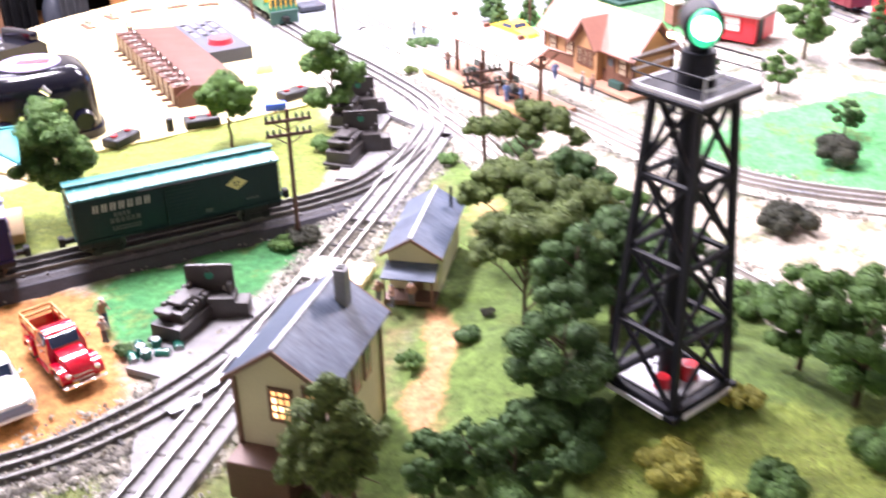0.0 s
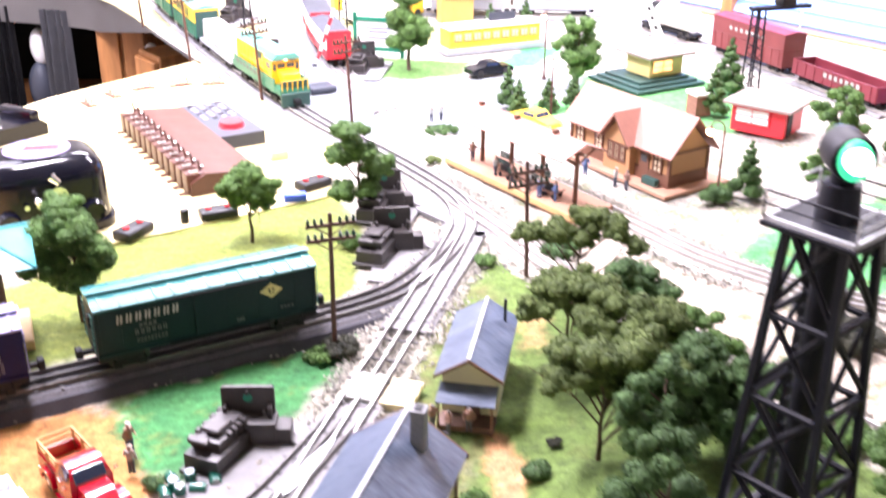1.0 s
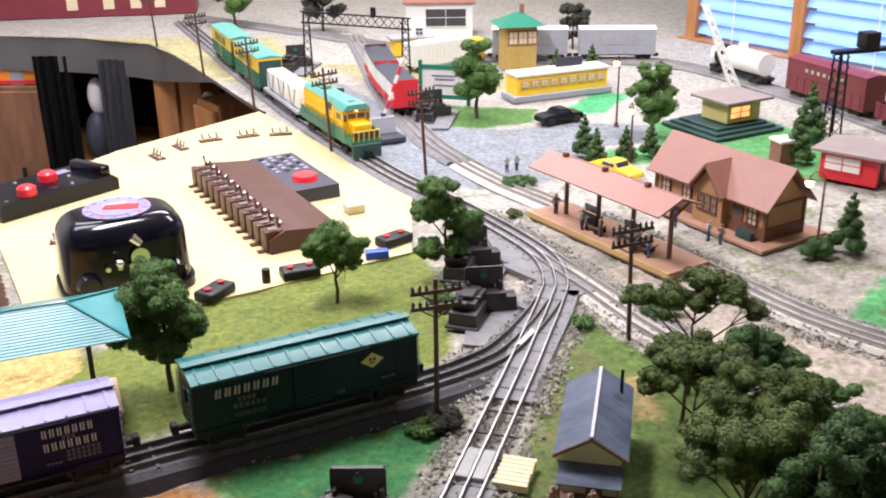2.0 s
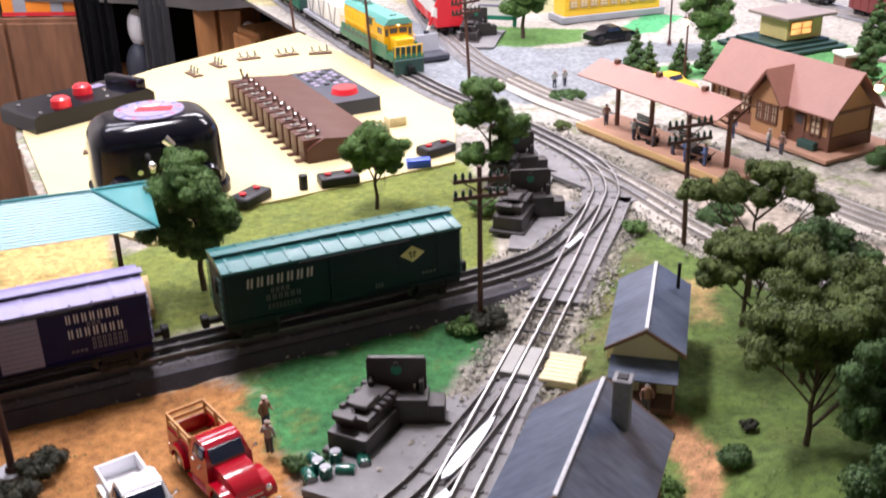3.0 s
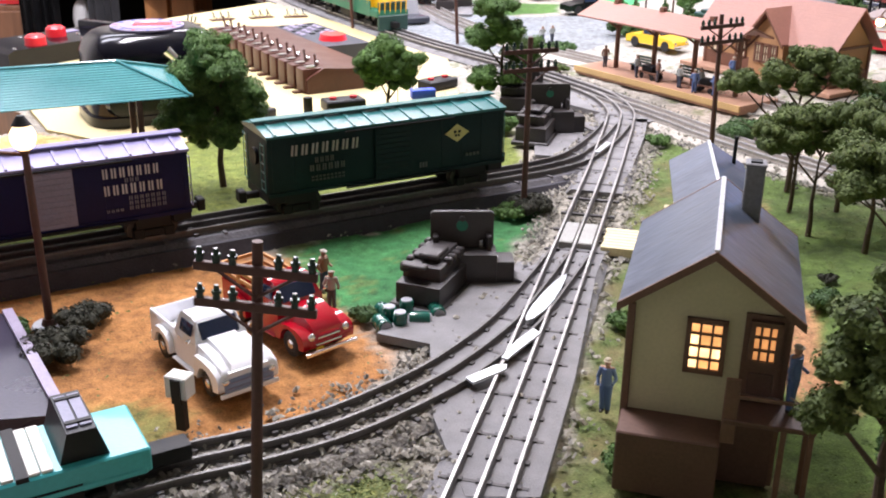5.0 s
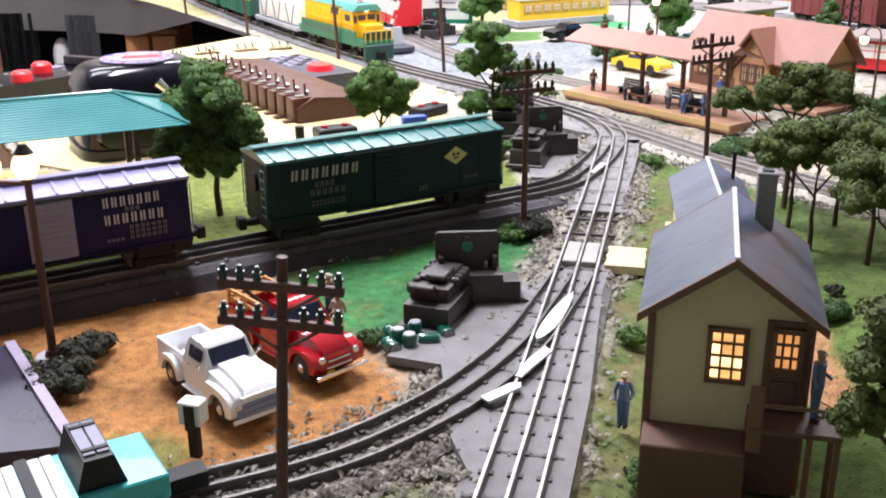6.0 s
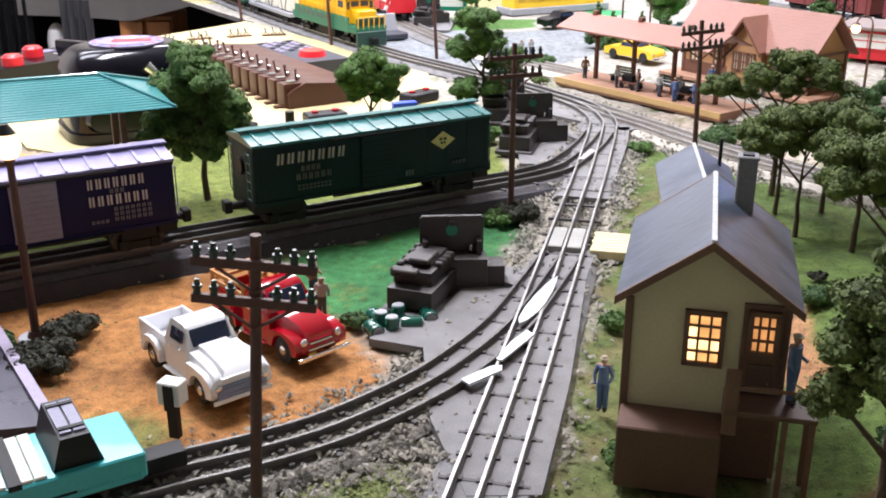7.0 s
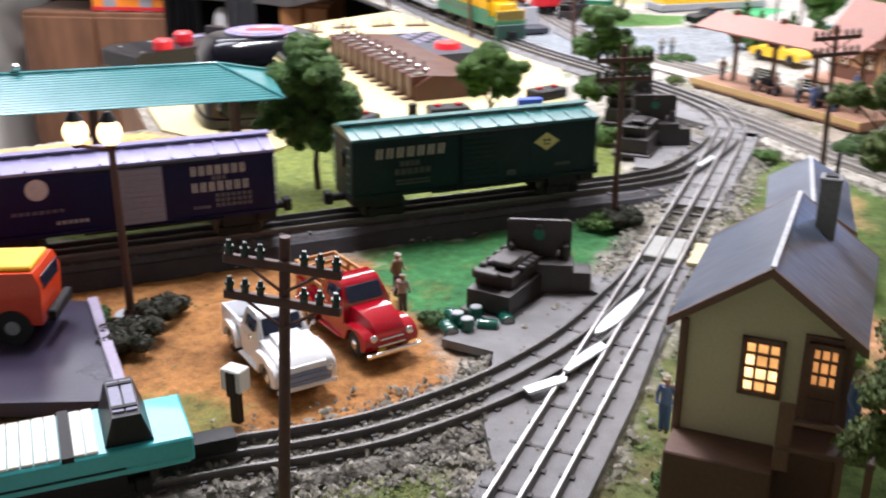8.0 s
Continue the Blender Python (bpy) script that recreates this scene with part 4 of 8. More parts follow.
def build_signal_house(m):
    t = thing("signal_house", "cream model signal house with slate roof and lit windows", "model house", m)
    hw, d0, d1 = 0.0405, -0.052, 0.058
    bm = B()
    prism(bm, [(-hw, 0), (hw, 0), (hw, 0.104), (0, 0.1325), (-hw, 0.104)], pose(0, d1, 0, 90, 0, 0), d1 - d0)
    part("wall", bm, "cream", t, "cream boarded walls", smooth=None)
    bm = B()
    gable_roof(bm, 0.0475, 0.104, 0.138, d0 - 0.009, d1 + 0.01, 0.0016)
    roof = part("roof", bm, "slate", t, "slate blue roof", smooth=None)
    part("ridge_cap", bbox((0, (d0 + d1) / 2, 0.1383), (0.003, d1 - d0 + 0.018, 0.0014), 0.0004, 1), "ridge_pale", roof, "pale worn ridge")
    for e, y in ((0, d0 - 0.0095), (1, d1 + 0.0105)):
        bm = B()
        prism(bm, [(-0.048, 0.1038), (0, 0.1382), (0.048, 0.1038), (0.048, 0.099), (0, 0.1332), (-0.048, 0.099)], pose(0, y + 0.0008, 0, 90, 0, 0), 0.0016)
        part("barge_board", bm, "trim_brown", t, smooth=None)
    for sx in (-1, 1):
        for y in (d0, d1):
            part("corner_post", bbox((sx * hw, y, 0.051), (0.0042, 0.0042, 0.1), 0.0004, 1), "trim_brown", t)
    build_window(t, "window", -0.0005, d0 - 0.001, 0.0805, 0.0185, 0.0295, 3, 4, "warm_pane")
    bm = B()
    box(bm, (0.0292, d0 - 0.0008, 0.0785), (0.0215, 0.0026, 0.049))
    dr = part("door", bm, "trim_brown", t, "brown door with glazed upper half")
    build_window(dr, "door_window", 0.0292, d0 - 0.0036, 0.0875, 0.0135, 0.0225, 3, 3, "amber_pane")
    part("door_panel", bbox((0.0292, d0 - 0.0024, 0.063), (0.013, 0.0012, 0.013), 0.0004, 1), "base_brown", dr)
    part("door_sill", bbox((0.0292, d0 - 0.003, 0.0552), (0.0225, 0.005, 0.002)), "kiosk_roof", dr)
    for y in (-0.024, 0.0, 0.024):
        for sx, pane in ((1, "glass_dark"), (-1, "warm_pane")):
            bm = B()
            box(bm, (sx * (hw + 0.0008), y, 0.08), (0.0022, 0.015, 0.03))
            w = part("side_window", bm, "trim_brown", t)
            part("side_pane", bbox((sx * (hw + 0.0016), y, 0.08), (0.001, 0.011, 0.026)), pane, w)
    bm = bbox((-0.0145, d0 - 0.014, 0.0185), (0.054, 0.028, 0.037), 0.0008, 1)
    part("lower_store", bm, "base_brown", t, "brown boarded store under the window")
    bm = bbox((0.0355, d0 - 0.013, 0.0515), (0.046, 0.0275, 0.003), 0.0005, 1)
    porch = part("porch_deck", bm, "base_brown", t)
    # brown panel over the cream wall; its dark tone includes the porch's shade
    part("lower_boarding", bbox((0.0262, d0 - 0.0012, 0.025), (0.0275, 0.003, 0.05), 0.0004, 1), "base_brown", t, "brown boarding standing in for lower wall and porch shade")
    for x, y in ((0.043, -0.0245), (0.0565, -0.0245), (0.0565, -0.003)):
        part("porch_post", bbox((x, d0 + y, 0.025), (0.0028, 0.0028, 0.05)), "trim_brown", porch)
    part("rail_post", bbox((0.0155, d0 - 0.0245, 0.057), (0.0075, 0.0025, 0.038), 0.0005, 1), "trim_brown", porch)
    part("porch_rail", bbox((0.036, d0 - 0.0245, 0.066), (0.043, 0.0014, 0.0018)), "trim_brown", porch)
    bm = B()
    box(bm, (0.017, 0.04, 0.1385), (0.011, 0.011, 0.037))
    box(bm, (0.017, 0.04, 0.1565), (0.0122, 0.0122, 0.002))
    bevel(bm, 0.0006, 1)
    ch = part("chimney", bm, "chimney", t, "grey chimney")
    part("flue", bbox((0.017, 0.04, 0.1575), (0.0065, 0.0065, 0.002)), "under", ch)
    return t


build_signal_house(pose(-0.0685, 0.702, 0, 0, 0, -15.4))


def build_shed(m):
    t = thing("yard_shed", "small cream shed with pale slate roof and porch", "model house", m)
    hw, d0, d1 = 0.027, -0.05, 0.07
    bm = B()
    prism(bm, [(-hw, 0), (hw, 0), (hw, 0.052), (0, 0.0665), (-hw, 0.052)], pose(0, d1, 0, 90, 0, 0), d1 - d0)
    part("wall", bm, "cream", t, "cream walls", smooth=None)
    bm = B()
    gable_roof(bm, 0.034, 0.0512, 0.072, d0 - 0.008, d1 + 0.006, 0.0016)
    r = part("roof", bm, "slate", t, "pale slate roof", smooth=None)
    part("ridge_cap", bbox((0, (d0 + d1) / 2 - 0.001, 0.0723), (0.003, d1 - d0 + 0.014, 0.0013)), "ridge_pale", r)
    bm = B()
    prism(bm, [(-0.0345, 0.0507), (0, 0.0717), (0.0345, 0.0507), (0.0345, 0.0472), (0, 0.068), (-0.0345, 0.0472)], pose(0, d0 - 0.0078, 0, 90, 0, 0), 0.0014)
    part("barge_board", bm, "trim_brown", t, smooth=None)
    bm = bbox((0, d0 - 0.014, 0.036), (0.058, 0.03, 0.0016), rx=12)
    part("porch_roof", bm, "slate", t)
    for x in (-0.026, 0.026):
        part("porch_post", bbox((x, d0 - 0.026, 0.0165), (0.002, 0.002, 0.033)), "trim_brown", t)
    part("door", bbox((0.004, d0 - 0.0008, 0.017), (0.015, 0.002, 0.032)), "trim_brown", t)
    part("loading_deck", bbox((0, d0 - 0.012, 0.003), (0.056, 0.026, 0.006), 0.0005, 1), "base_brown", t)
    part("side_window", bbox((-hw - 0.0006, 0.0, 0.034), (0.002, 0.016, 0.018)), "trim_brown", t)
    part("stove_pipe", one(cyl, (0.022, 0.052, 0.053), (0.022, 0.052, 0.084), 0.0017), "under", t)
    part("crate_box", bbox((-0.032, 0.018, 0.012), (0.011, 0.016, 0.024), 0.0006, 1), "plank", t, "tan box against the wall")
    return t


build_shed(pose(0.0085, 1.01, 0, 0, 0, -9.5))


# ---- depot and platform ----
def build_depot(m):
    t = thing("depot", "tan and brown model depot with terracotta shingle roof", "model station", m)
    L, W, ze, zr = 0.232, 0.082, 0.062, 0.116
    part("base", bbox((0, 0, 0.003), (L + 0.05, W + 0.06, 0.006), 0.0006, 1), "brick_pave", t)
    bm = B()
    prism(bm, [(-W / 2, 0.006), (W / 2, 0.006), (W / 2, ze), (0, ze + 0.041), (-W / 2, ze)], pose(-L / 2, 0, 0, 90, 0, 90), L)
    part("wall", bm, "depot_wall", t, "tan boarded walls", smooth=None)
    for s in (-1, 1):
        part("wainscot", bbox((0, s * (W / 2 + 0.0008), 0.016), (L + 0.003, 0.0018, 0.02)), "depot_dark", t)
        part("wainscot", bbox((s * (L / 2 + 0.0008), 0, 0.016), (0.0018, W + 0.003, 0.02)), "depot_dark", t)
        part("belt_board", bbox((s * (L / 2 + 0.001), 0, 0.06), (0.0018, W, 0.0035)), "depot_dark", t)
        for k in (-1, 1):
            part("corner_board", bbox((k * L / 2, s * W / 2, 0.034), (0.005, 0.005, 0.056)), "depot_dark", t)
    bm = B()
    hw = W / 2 + 0.012
    prism(bm, [(-hw, ze - 0.004), (0, zr), (hw, ze - 0.004), (hw, ze - 0.006), (0, zr - 0.003), (-hw, ze - 0.006)], pose(-L / 2 - 0.013, 0, 0, 90, 0, 90), L + 0.026)
    roof = part("roof", bm, "depot_roof", t, "terracotta shingle roof", smooth=None)
    sl = math.hypot(hw, zr - ze + 0.004)
    for s in (-1, 1):
        for k in range(13):
            u = (k + 0.5) / 13
            bm = B()
            box(bm, (0, s * hw * (1 - u), ze - 0.004 + (zr - ze + 0.004) * u + 0.0003), (L + 0.026, sl / 13, 0.0004), rx=-s * (math.degrees(math.atan2(zr - ze + 0.004, hw)) - 1.2))
            part("shingle_course", bm, "depot_roof", roof)
    # bay with its own gable
    bx, bw = 0.012, 0.072
    bm = B()
    prism(bm, [(bx - bw / 2 + 0.006, 0.006), (bx + bw / 2 - 0.006, 0.006), (bx + bw / 2 - 0.006, ze), (bx, ze + 0.036), (bx - bw / 2 + 0.006, ze)], pose(0, 0, 0, 90, 0, 0), W / 2 + 0.014)
    bay = part("bay", bm, "depot_wall", t, smooth=None)
    bm = B()
    prism(bm, [(bx - bw / 2, ze - 0.003), (bx, ze + 0.044), (bx + bw / 2, ze - 0.003), (bx + bw / 2, ze - 0.005), (bx, ze + 0.0415), (bx - bw / 2, ze - 0.005)], pose(0, 0.0, 0, 90, 0, 0), W / 2 + 0.026)
    part("bay_roof", bm, "depot_roof", bay, smooth=None)
    bm = B()
    prism(bm, [(bx - bw / 2, ze - 0.005), (bx, ze + 0.0415), (bx + bw / 2, ze - 0.005), (bx + bw / 2, ze - 0.009), (bx, ze + 0.0375), (bx - bw / 2, ze - 0.009)], pose(0, -W / 2 - 0.024, 0, 90, 0, 0), 0.002)
    part("bay_barge_board", bm, "depot_dark", bay, smooth=None)
    for dx in (-0.014, 0.0, 0.014):
        build_window(bay, "bay_window", bx + dx, -W / 2 - 0.0148, 0.04, 0.0105, 0.026, 2, 2, "pane_pale", "depot_dark")
    for x in (0.092, -0.045):
        build_window(t, "window", x, -W / 2 - 0.002, 0.041, 0.018, 0.03, 2, 3, "pane_pale", "depot_dark")
    build_window(t, "window", -0.092, -W / 2 - 0.002, 0.041, 0.018, 0.03, 2, 3, "pane_pale", "depot_dark")
    d = part("door", bbox((0.063, -W / 2 - 0.001, 0.028), (0.02, 0.003, 0.044)), "depot_dark", t, "brown door")
    part("door_light", bbox((0.063, -W / 2 - 0.0026, 0.041), (0.012, 0.001, 0.012)), "glass_dark", d)
    part("bench", bbox((0.09, -W / 2 - 0.012, 0.012), (0.03, 0.01, 0.012), 0.001), "dark_green", t, "green platform bench")
    return t


build_depot(pose(0.285, 1.715, 0, 0, 0, -56))


def build_canopy(m):
    t = thing("platform_canopy", "terracotta platform canopy on brown posts over a brick platform", "station platform", m)
    L = 0.285
    part("platform", bbox((0.01, 0, 0.006), (0.31, 0.08, 0.012), 0.0006, 1), "brick_pave", t, "brick platform with tan edging")
    part("platform_edge", bbox((0.01, -0.0405, 0.0085), (0.312, 0.003, 0.008)), "tan_floor", t)
    bm = B()
    prism(bm, [(-0.045, 0.088), (0, 0.106), (0.045, 0.088), (0.045, 0.0865), (0, 0.1035), (-0.045, 0.0865)], pose(-L / 2, 0, 0, 90, 0, 90), L)
    r = part("roof", bm, "depot_roof", t, smooth=None)
    for s in (-1, 1):
        for k in range(8):
            u = (k + 0.5) / 8
            bm = B()
            box(bm, (0, s * 0.045 * (1 - u), 0.088 + 0.018 * u + 0.0004), (L, 0.0061, 0.0004), rx=-s * 20.5)
            part("shingle_course", bm, "depot_roof", r)
    for x in (-0.1, -0.025, 0.05, 0.125):
        p = part("post", bbox((x, 0, 0.05), (0.0055, 0.0055, 0.078), 0.0005, 1), "depot_dark", t)
        bm = B()
        for s in (-1, 1):
            a, b = Vector((x, 0, 0.07)), Vector((x, s * 0.034, 0.09))
            cyl(bm, a, b, 0.0017, n=6)
        part("brace", bm, "depot_dark", p)
    bm = B()
    box(bm, (0, 0, 0.089), (L - 0.01, 0.005, 0.004))
    part("beam", bm, "depot_dark", t)
    for x in (-0.105, -0.015, 0.075):
        part("vent_cap", bbox((x, 0, 0.1085), (0.008, 0.008, 0.007), 0.0012), "depot_dark", t)
    return t


build_canopy(pose(0.09, 1.618, 0, 0, 0, -54))


# ---- utility poles ----
def build_pole(m, ht, arms=2, group="utility poles"):
    t = thing("utility_pole", "brown wooden utility pole with green insulators", "utility pole", m, group)
    part("mast", one(cyl, (0, 0, 0), (0, 0, ht), 0.003, 0.0024, 12), "pole", t)
    for k in range(arms):
        z = ht - 0.0125 - k * 0.017
        a = part("cross_arm", bbox((0, -0.003, z), (0.054, 0.003, 0.0042), 0.0004, 1), "pole", t)
        bm = B()
        for s in (-1, 1):
            cyl(bm, (s * 0.018, -0.003, z - 0.001), (0, -0.002, z - 0.013), 0.0008, n=6)
        part("arm_brace", bm, "pole", a)
        for x in (-0.0245, -0.0172, -0.01, 0.01, 0.0172, 0.0245):
            bm = B()
            cyl(bm, (x, -0.003, z + 0.002), (x, -0.003, z + 0.0085), 0.0018, 0.0011, 8)
            cyl(bm, (x, -0.003, z + 0.0045), (x, -0.003, z + 0.006), 0.0022, n=8)
            part("insulator", bm, "insulator", a)
    return t


build_pole(pose(-0.147, 1.095, 0, 0, 0, 20), 0.164)
build_pole(pose(0.078, 1.286, 0, 0, -2, 20), 0.157)
build_pole(pose(-0.312, 0.566, 0, 0, 3.5, -6), 0.172)
for x, y in ((-0.398, 2.081), (-0.205, 1.936), (-0.82, 2.746), (-0.613, 2.388), (-1.06, 3.14)):
    build_pole(pose(x, y, 0, 0, -3, 30), 0.165)


# ---- trees and bushes ----
def leaf_cloud(name, blobs, rng, flake, per_area, material, flat=0.88):
    """Small leaf flakes on the skins of many clumps, over rough inner clumps."""
    verts, faces = [], []
    ico = bmesh.new()
    bmesh.ops.create_icosphere(ico, subdivisions=1, radius=1.0)
    ico.verts.ensure_lookup_table()
    iv = np.array([v.co[:] for v in ico.verts])
    jf = [[v.index for v in f.verts] for f in ico.faces]
    ico.free()
    base = 0
    for cx, cy, cz, r in blobs:
        core = iv * (r * (0.74 + 0.22 * rng.rand(len(iv), 1))) * np.array((1, 1, flat)) + (cx, cy, cz)
        verts.append(core)
        faces += [[a + base for a in f] for f in jf]
        base += len(core)
        n = int(per_area * r * r)
        d = rng.normal(size=(n, 3))
        d[:, 2] = np.where(d[:, 2] < -0.4, -d[:, 2] * 0.5, d[:, 2])
        d /= np.linalg.norm(d, axis=1)[:, None]
        c = d * (r * (0.8 + 0.26 * rng.rand(n, 1))) * np.array((1, 1, flat)) + (cx, cy, cz)
        s = flake * (0.6 + 0.8 * rng.rand(n, 1))
        u = rng.normal(size=(n, 3))
        u -= d * (u * d).sum(1)[:, None] * 0.6
        u /= np.linalg.norm(u, axis=1)[:, None]
        w = np.cross(d, u) + 0.35 * rng.normal(size=(n, 3))
        tri = np.stack((c + u * s, c - u * s * 0.5 + w * s * 0.7, c - u * s * 0.5 - w * s * 0.7), 1).reshape(-1, 3)
        verts.append(tri)
        ids = np.arange(base, base + 3 * n).reshape(-1, 3)
        faces += ids.tolist()
        base += 3 * n
    me = bpy.data.meshes.new(name)
    me.from_pydata(np.concatenate(verts).tolist(), [], faces)
    me.update()
    me.materials.append(M[material])
    return me


def build_tree(m, h, spread, style="round", material="leaf", seed=1, stem=0.34, label="", group="model trees", count=None, lobes=(), lean=0.0):
    rng = np.random.RandomState(seed)
    t = thing("tree", label or "green model tree with clumpy foam foliage", "tree", m, group)
    blobs, twigs = [], []
    if style == "round":
        n = count or 34
        while len(blobs) < n:
            u = rng.rand()
            z = h * (stem + (1 - stem) * u) * 0.95
            wide = spread * math.sqrt(max(0.05, math.sin(math.pi * (0.12 + 0.83 * u)))) * (0.75 + 0.4 * rng.rand())
            a = rng.rand() * 2 * math.pi
            q = wide * (0.35 + 0.65 * rng.rand())
            r = h * (0.085 + 0.06 * rng.rand()) * (1.1 - 0.35 * u)
            blobs.append((q * math.cos(a), q * math.sin(a), z, r))
    elif style == "umbrella":
        n = count or 40
        tops = [(rng.uniform(-0.7, 0.7) * spread, rng.uniform(-0.7, 0.7) * spread, h * rng.uniform(0.78, 0.95)) for _ in range(9)]
        twigs = tops
        while len(blobs) < n:
            tx, ty, tz = tops[rng.randint(len(tops))]
            a, q = rng.rand() * 2 * math.pi, spread * 0.5 * math.sqrt(rng.rand())
            r = h * (0.06 + 0.075 * rng.rand())
            blobs.append((tx + q * math.cos(a), ty + q * math.sin(a), tz + rng.uniform(-0.03, 0.04) * h - 0.2 * q * q / spread, r))
    elif style == "lobes":
        for lx, lz, lr in lobes:
            ly = rng.uniform(-0.6, 0.6) * spread + lean
            twigs.append((lx, ly, lz))
            blobs.append((lx, ly, lz, lr * 0.72))
            for _ in range(10):
                d = Vector(rng.normal(size=3)).normalized()
                q = lr * rng.uniform(0.55, 0.85)
                blobs.append((lx + d.x * q, ly + d.y * q, lz + d.z * q * 0.75, lr * rng.uniform(0.24, 0.42)))
    elif style == "cone":
        n = count or 22
        for i in range(n):
            u = (i + 0.5) / n
            z = h * (0.08 + 0.88 * u)
            q = spread * (1 - u) ** 0.8 * (0.5 + 0.3 * rng.rand())
            a = i * 2.4
            blobs.append((q * math.cos(a), q * math.sin(a), z, spread * (0.42 * (1 - u) + 0.12)))
    else:
        n = count or int(14 * max(1.0, (spread / h) ** 2))
        for i in range(n):
            a, q = rng.rand() * 2 * math.pi, spread * math.sqrt(rng.rand()) * 0.85
            r = h * (0.28 + 0.22 * rng.rand())
            blobs.append((q * math.cos(a), q * math.sin(a), r * 0.55 + (h - r * 1.5) * rng.rand() * (1 - 0.6 * q / spread), r))
    if style == "lobes":
        bm = B()
        tr = 0.016 * h + 0.0008
        last = Vector((0, 0, -0.003))
        for k in range(1, 6):
            p = Vector((rng.uniform(-1, 1) * 0.014 * h, rng.uniform(-1, 1) * 0.014 * h, h * 0.72 * k / 5))
            cyl(bm, last, p, tr * (1.25 - 0.17 * k), tr * (1.1 - 0.17 * k), 8)
            last = p
        for lx, ly, lz in twigs:
            a = Vector((0, 0, max(h * stem, lz - 0.75 * math.hypot(lx, ly) - 0.012)))
            cyl(bm, a, (lx, ly, lz), tr * 0.5, tr * 0.18, 6)
            for _ in range(2):
                b = Vector((lx, ly, lz))
                cyl(bm, a.lerp(b, 0.6), b + Vector(rng.normal(size=3)) * 0.012, tr * 0.25, tr * 0.1, 5)
        part("trunk", bm, "bark", t, "brown trunk with bare limbs")
    if style == "bush":
        part("stem", one(cyl, (0, 0, -0.002), (0, 0, h * 0.6), 0.0014, 0.0008, 6), "bark", t)
    if style in ("round", "umbrella"):
        bm = B()
        tr = (0.02 if style == "round" else 0.011) * h + 0.0008
        last = Vector((0, 0, -0.003))
        if style == "round":
            for k in range(1, 7):
                p = Vector((rng.uniform(-1, 1) * 0.012 * h, rng.uniform(-1, 1) * 0.012 * h, h * 0.82 * k / 6))
                cyl(bm, last, p, tr * (1.25 - 0.16 * k), tr * (1.1 - 0.16 * k), 8)
                last = p
            for b in blobs[::3]:
                a = Vector((0, 0, max(h * stem * 0.8, b[2] - 0.6 * math.hypot(b[0], b[1]) - 0.01)))
                cyl(bm, a, b[:3], tr * 0.4, tr * 0.15, 6)
        else:
            for tx, ty, tz in twigs:
                p1 = Vector((tx * 0.28 + rng.uniform(-1, 1) * 0.003, ty * 0.28 + rng.uniform(-1, 1) * 0.003, tz * 0.4))
                p2 = Vector((tx * 0.72, ty * 0.72, tz * 0.8))
                cyl(bm, (rng.uniform(-1, 1) * 0.004, rng.uniform(-1, 1) * 0.004, -0.003), p1, tr * 0.62, tr * 0.5, 7)
                cyl(bm, p1, p2, tr * 0.5, tr * 0.32, 7)
                for _ in range(3):
                    cyl(bm, p2, p2 + Vector((rng.uniform(-1, 1), rng.uniform(-1, 1), 0.9)) * h * 0.14, tr * 0.28, tr * 0.1, 5)
        part("trunk", bm, "bark", t, "brown trunk with bare limbs")
    far = m.translation.y > 1.75
    me = leaf_cloud("crown", blobs, rng, 0.0026 if far else 0.00145, 700000 if far else 3000000, material, 0.72 if style == "umbrella" else 0.88)
    c = new("crown", me)
    c.parent = t
    return t


def at(x, y, rz=0.0):
    return pose(x, y, ground_z(x, y), 0, 0, rz)


build_tree(at(-0.449, 1.158), 0.158, 0.03, "lobes", "leaf", 3, 0.24,
           lobes=((-0.009, 0.14, 0.027), (-0.027, 0.11, 0.032), (0.016, 0.122, 0.027), (0.032, 0.1, 0.024), (-0.037, 0.075, 0.03), (0.0, 0.092, 0.033), (0.027, 0.074, 0.025), (-0.018, 0.055, 0.023), (0.006, 0.062, 0.026), (-0.002, 0.118, 0.028)))
build_tree(at(-0.293, 1.392), 0.112, 0.022, "lobes", "leaf", 8, 0.3,
           lobes=((0.0, 0.093, 0.028), (-0.022, 0.08, 0.024), (0.022, 0.074, 0.026), (-0.014, 0.058, 0.024), (0.018, 0.056, 0.02), (0.002, 0.074, 0.026)))
build_tree(at(-0.151, 1.475), 0.15, 0.024, "lobes", "leaf", 12, 0.22,
           lobes=((-0.013, 0.132, 0.028), (-0.029, 0.092, 0.026), (0.028, 0.077, 0.029), (-0.022, 0.045, 0.025), (0.014, 0.048, 0.024), (0.015, 0.102, 0.02), (-0.004, 0.105, 0.022)))
build_tree(at(0.128, 1.165), 0.14, 0.04, "lobes", "leaf_olive", 4, 0.25, label="olive model tree with flat spreading crown and bare stems",
           lobes=((-0.055, 0.103, 0.0212), (-0.028, 0.118, 0.0233), (0.005, 0.13, 0.0244), (0.036, 0.122, 0.0233), (0.06, 0.106, 0.017), (-0.032, 0.1, 0.0159), (0.0, 0.112, 0.018)))
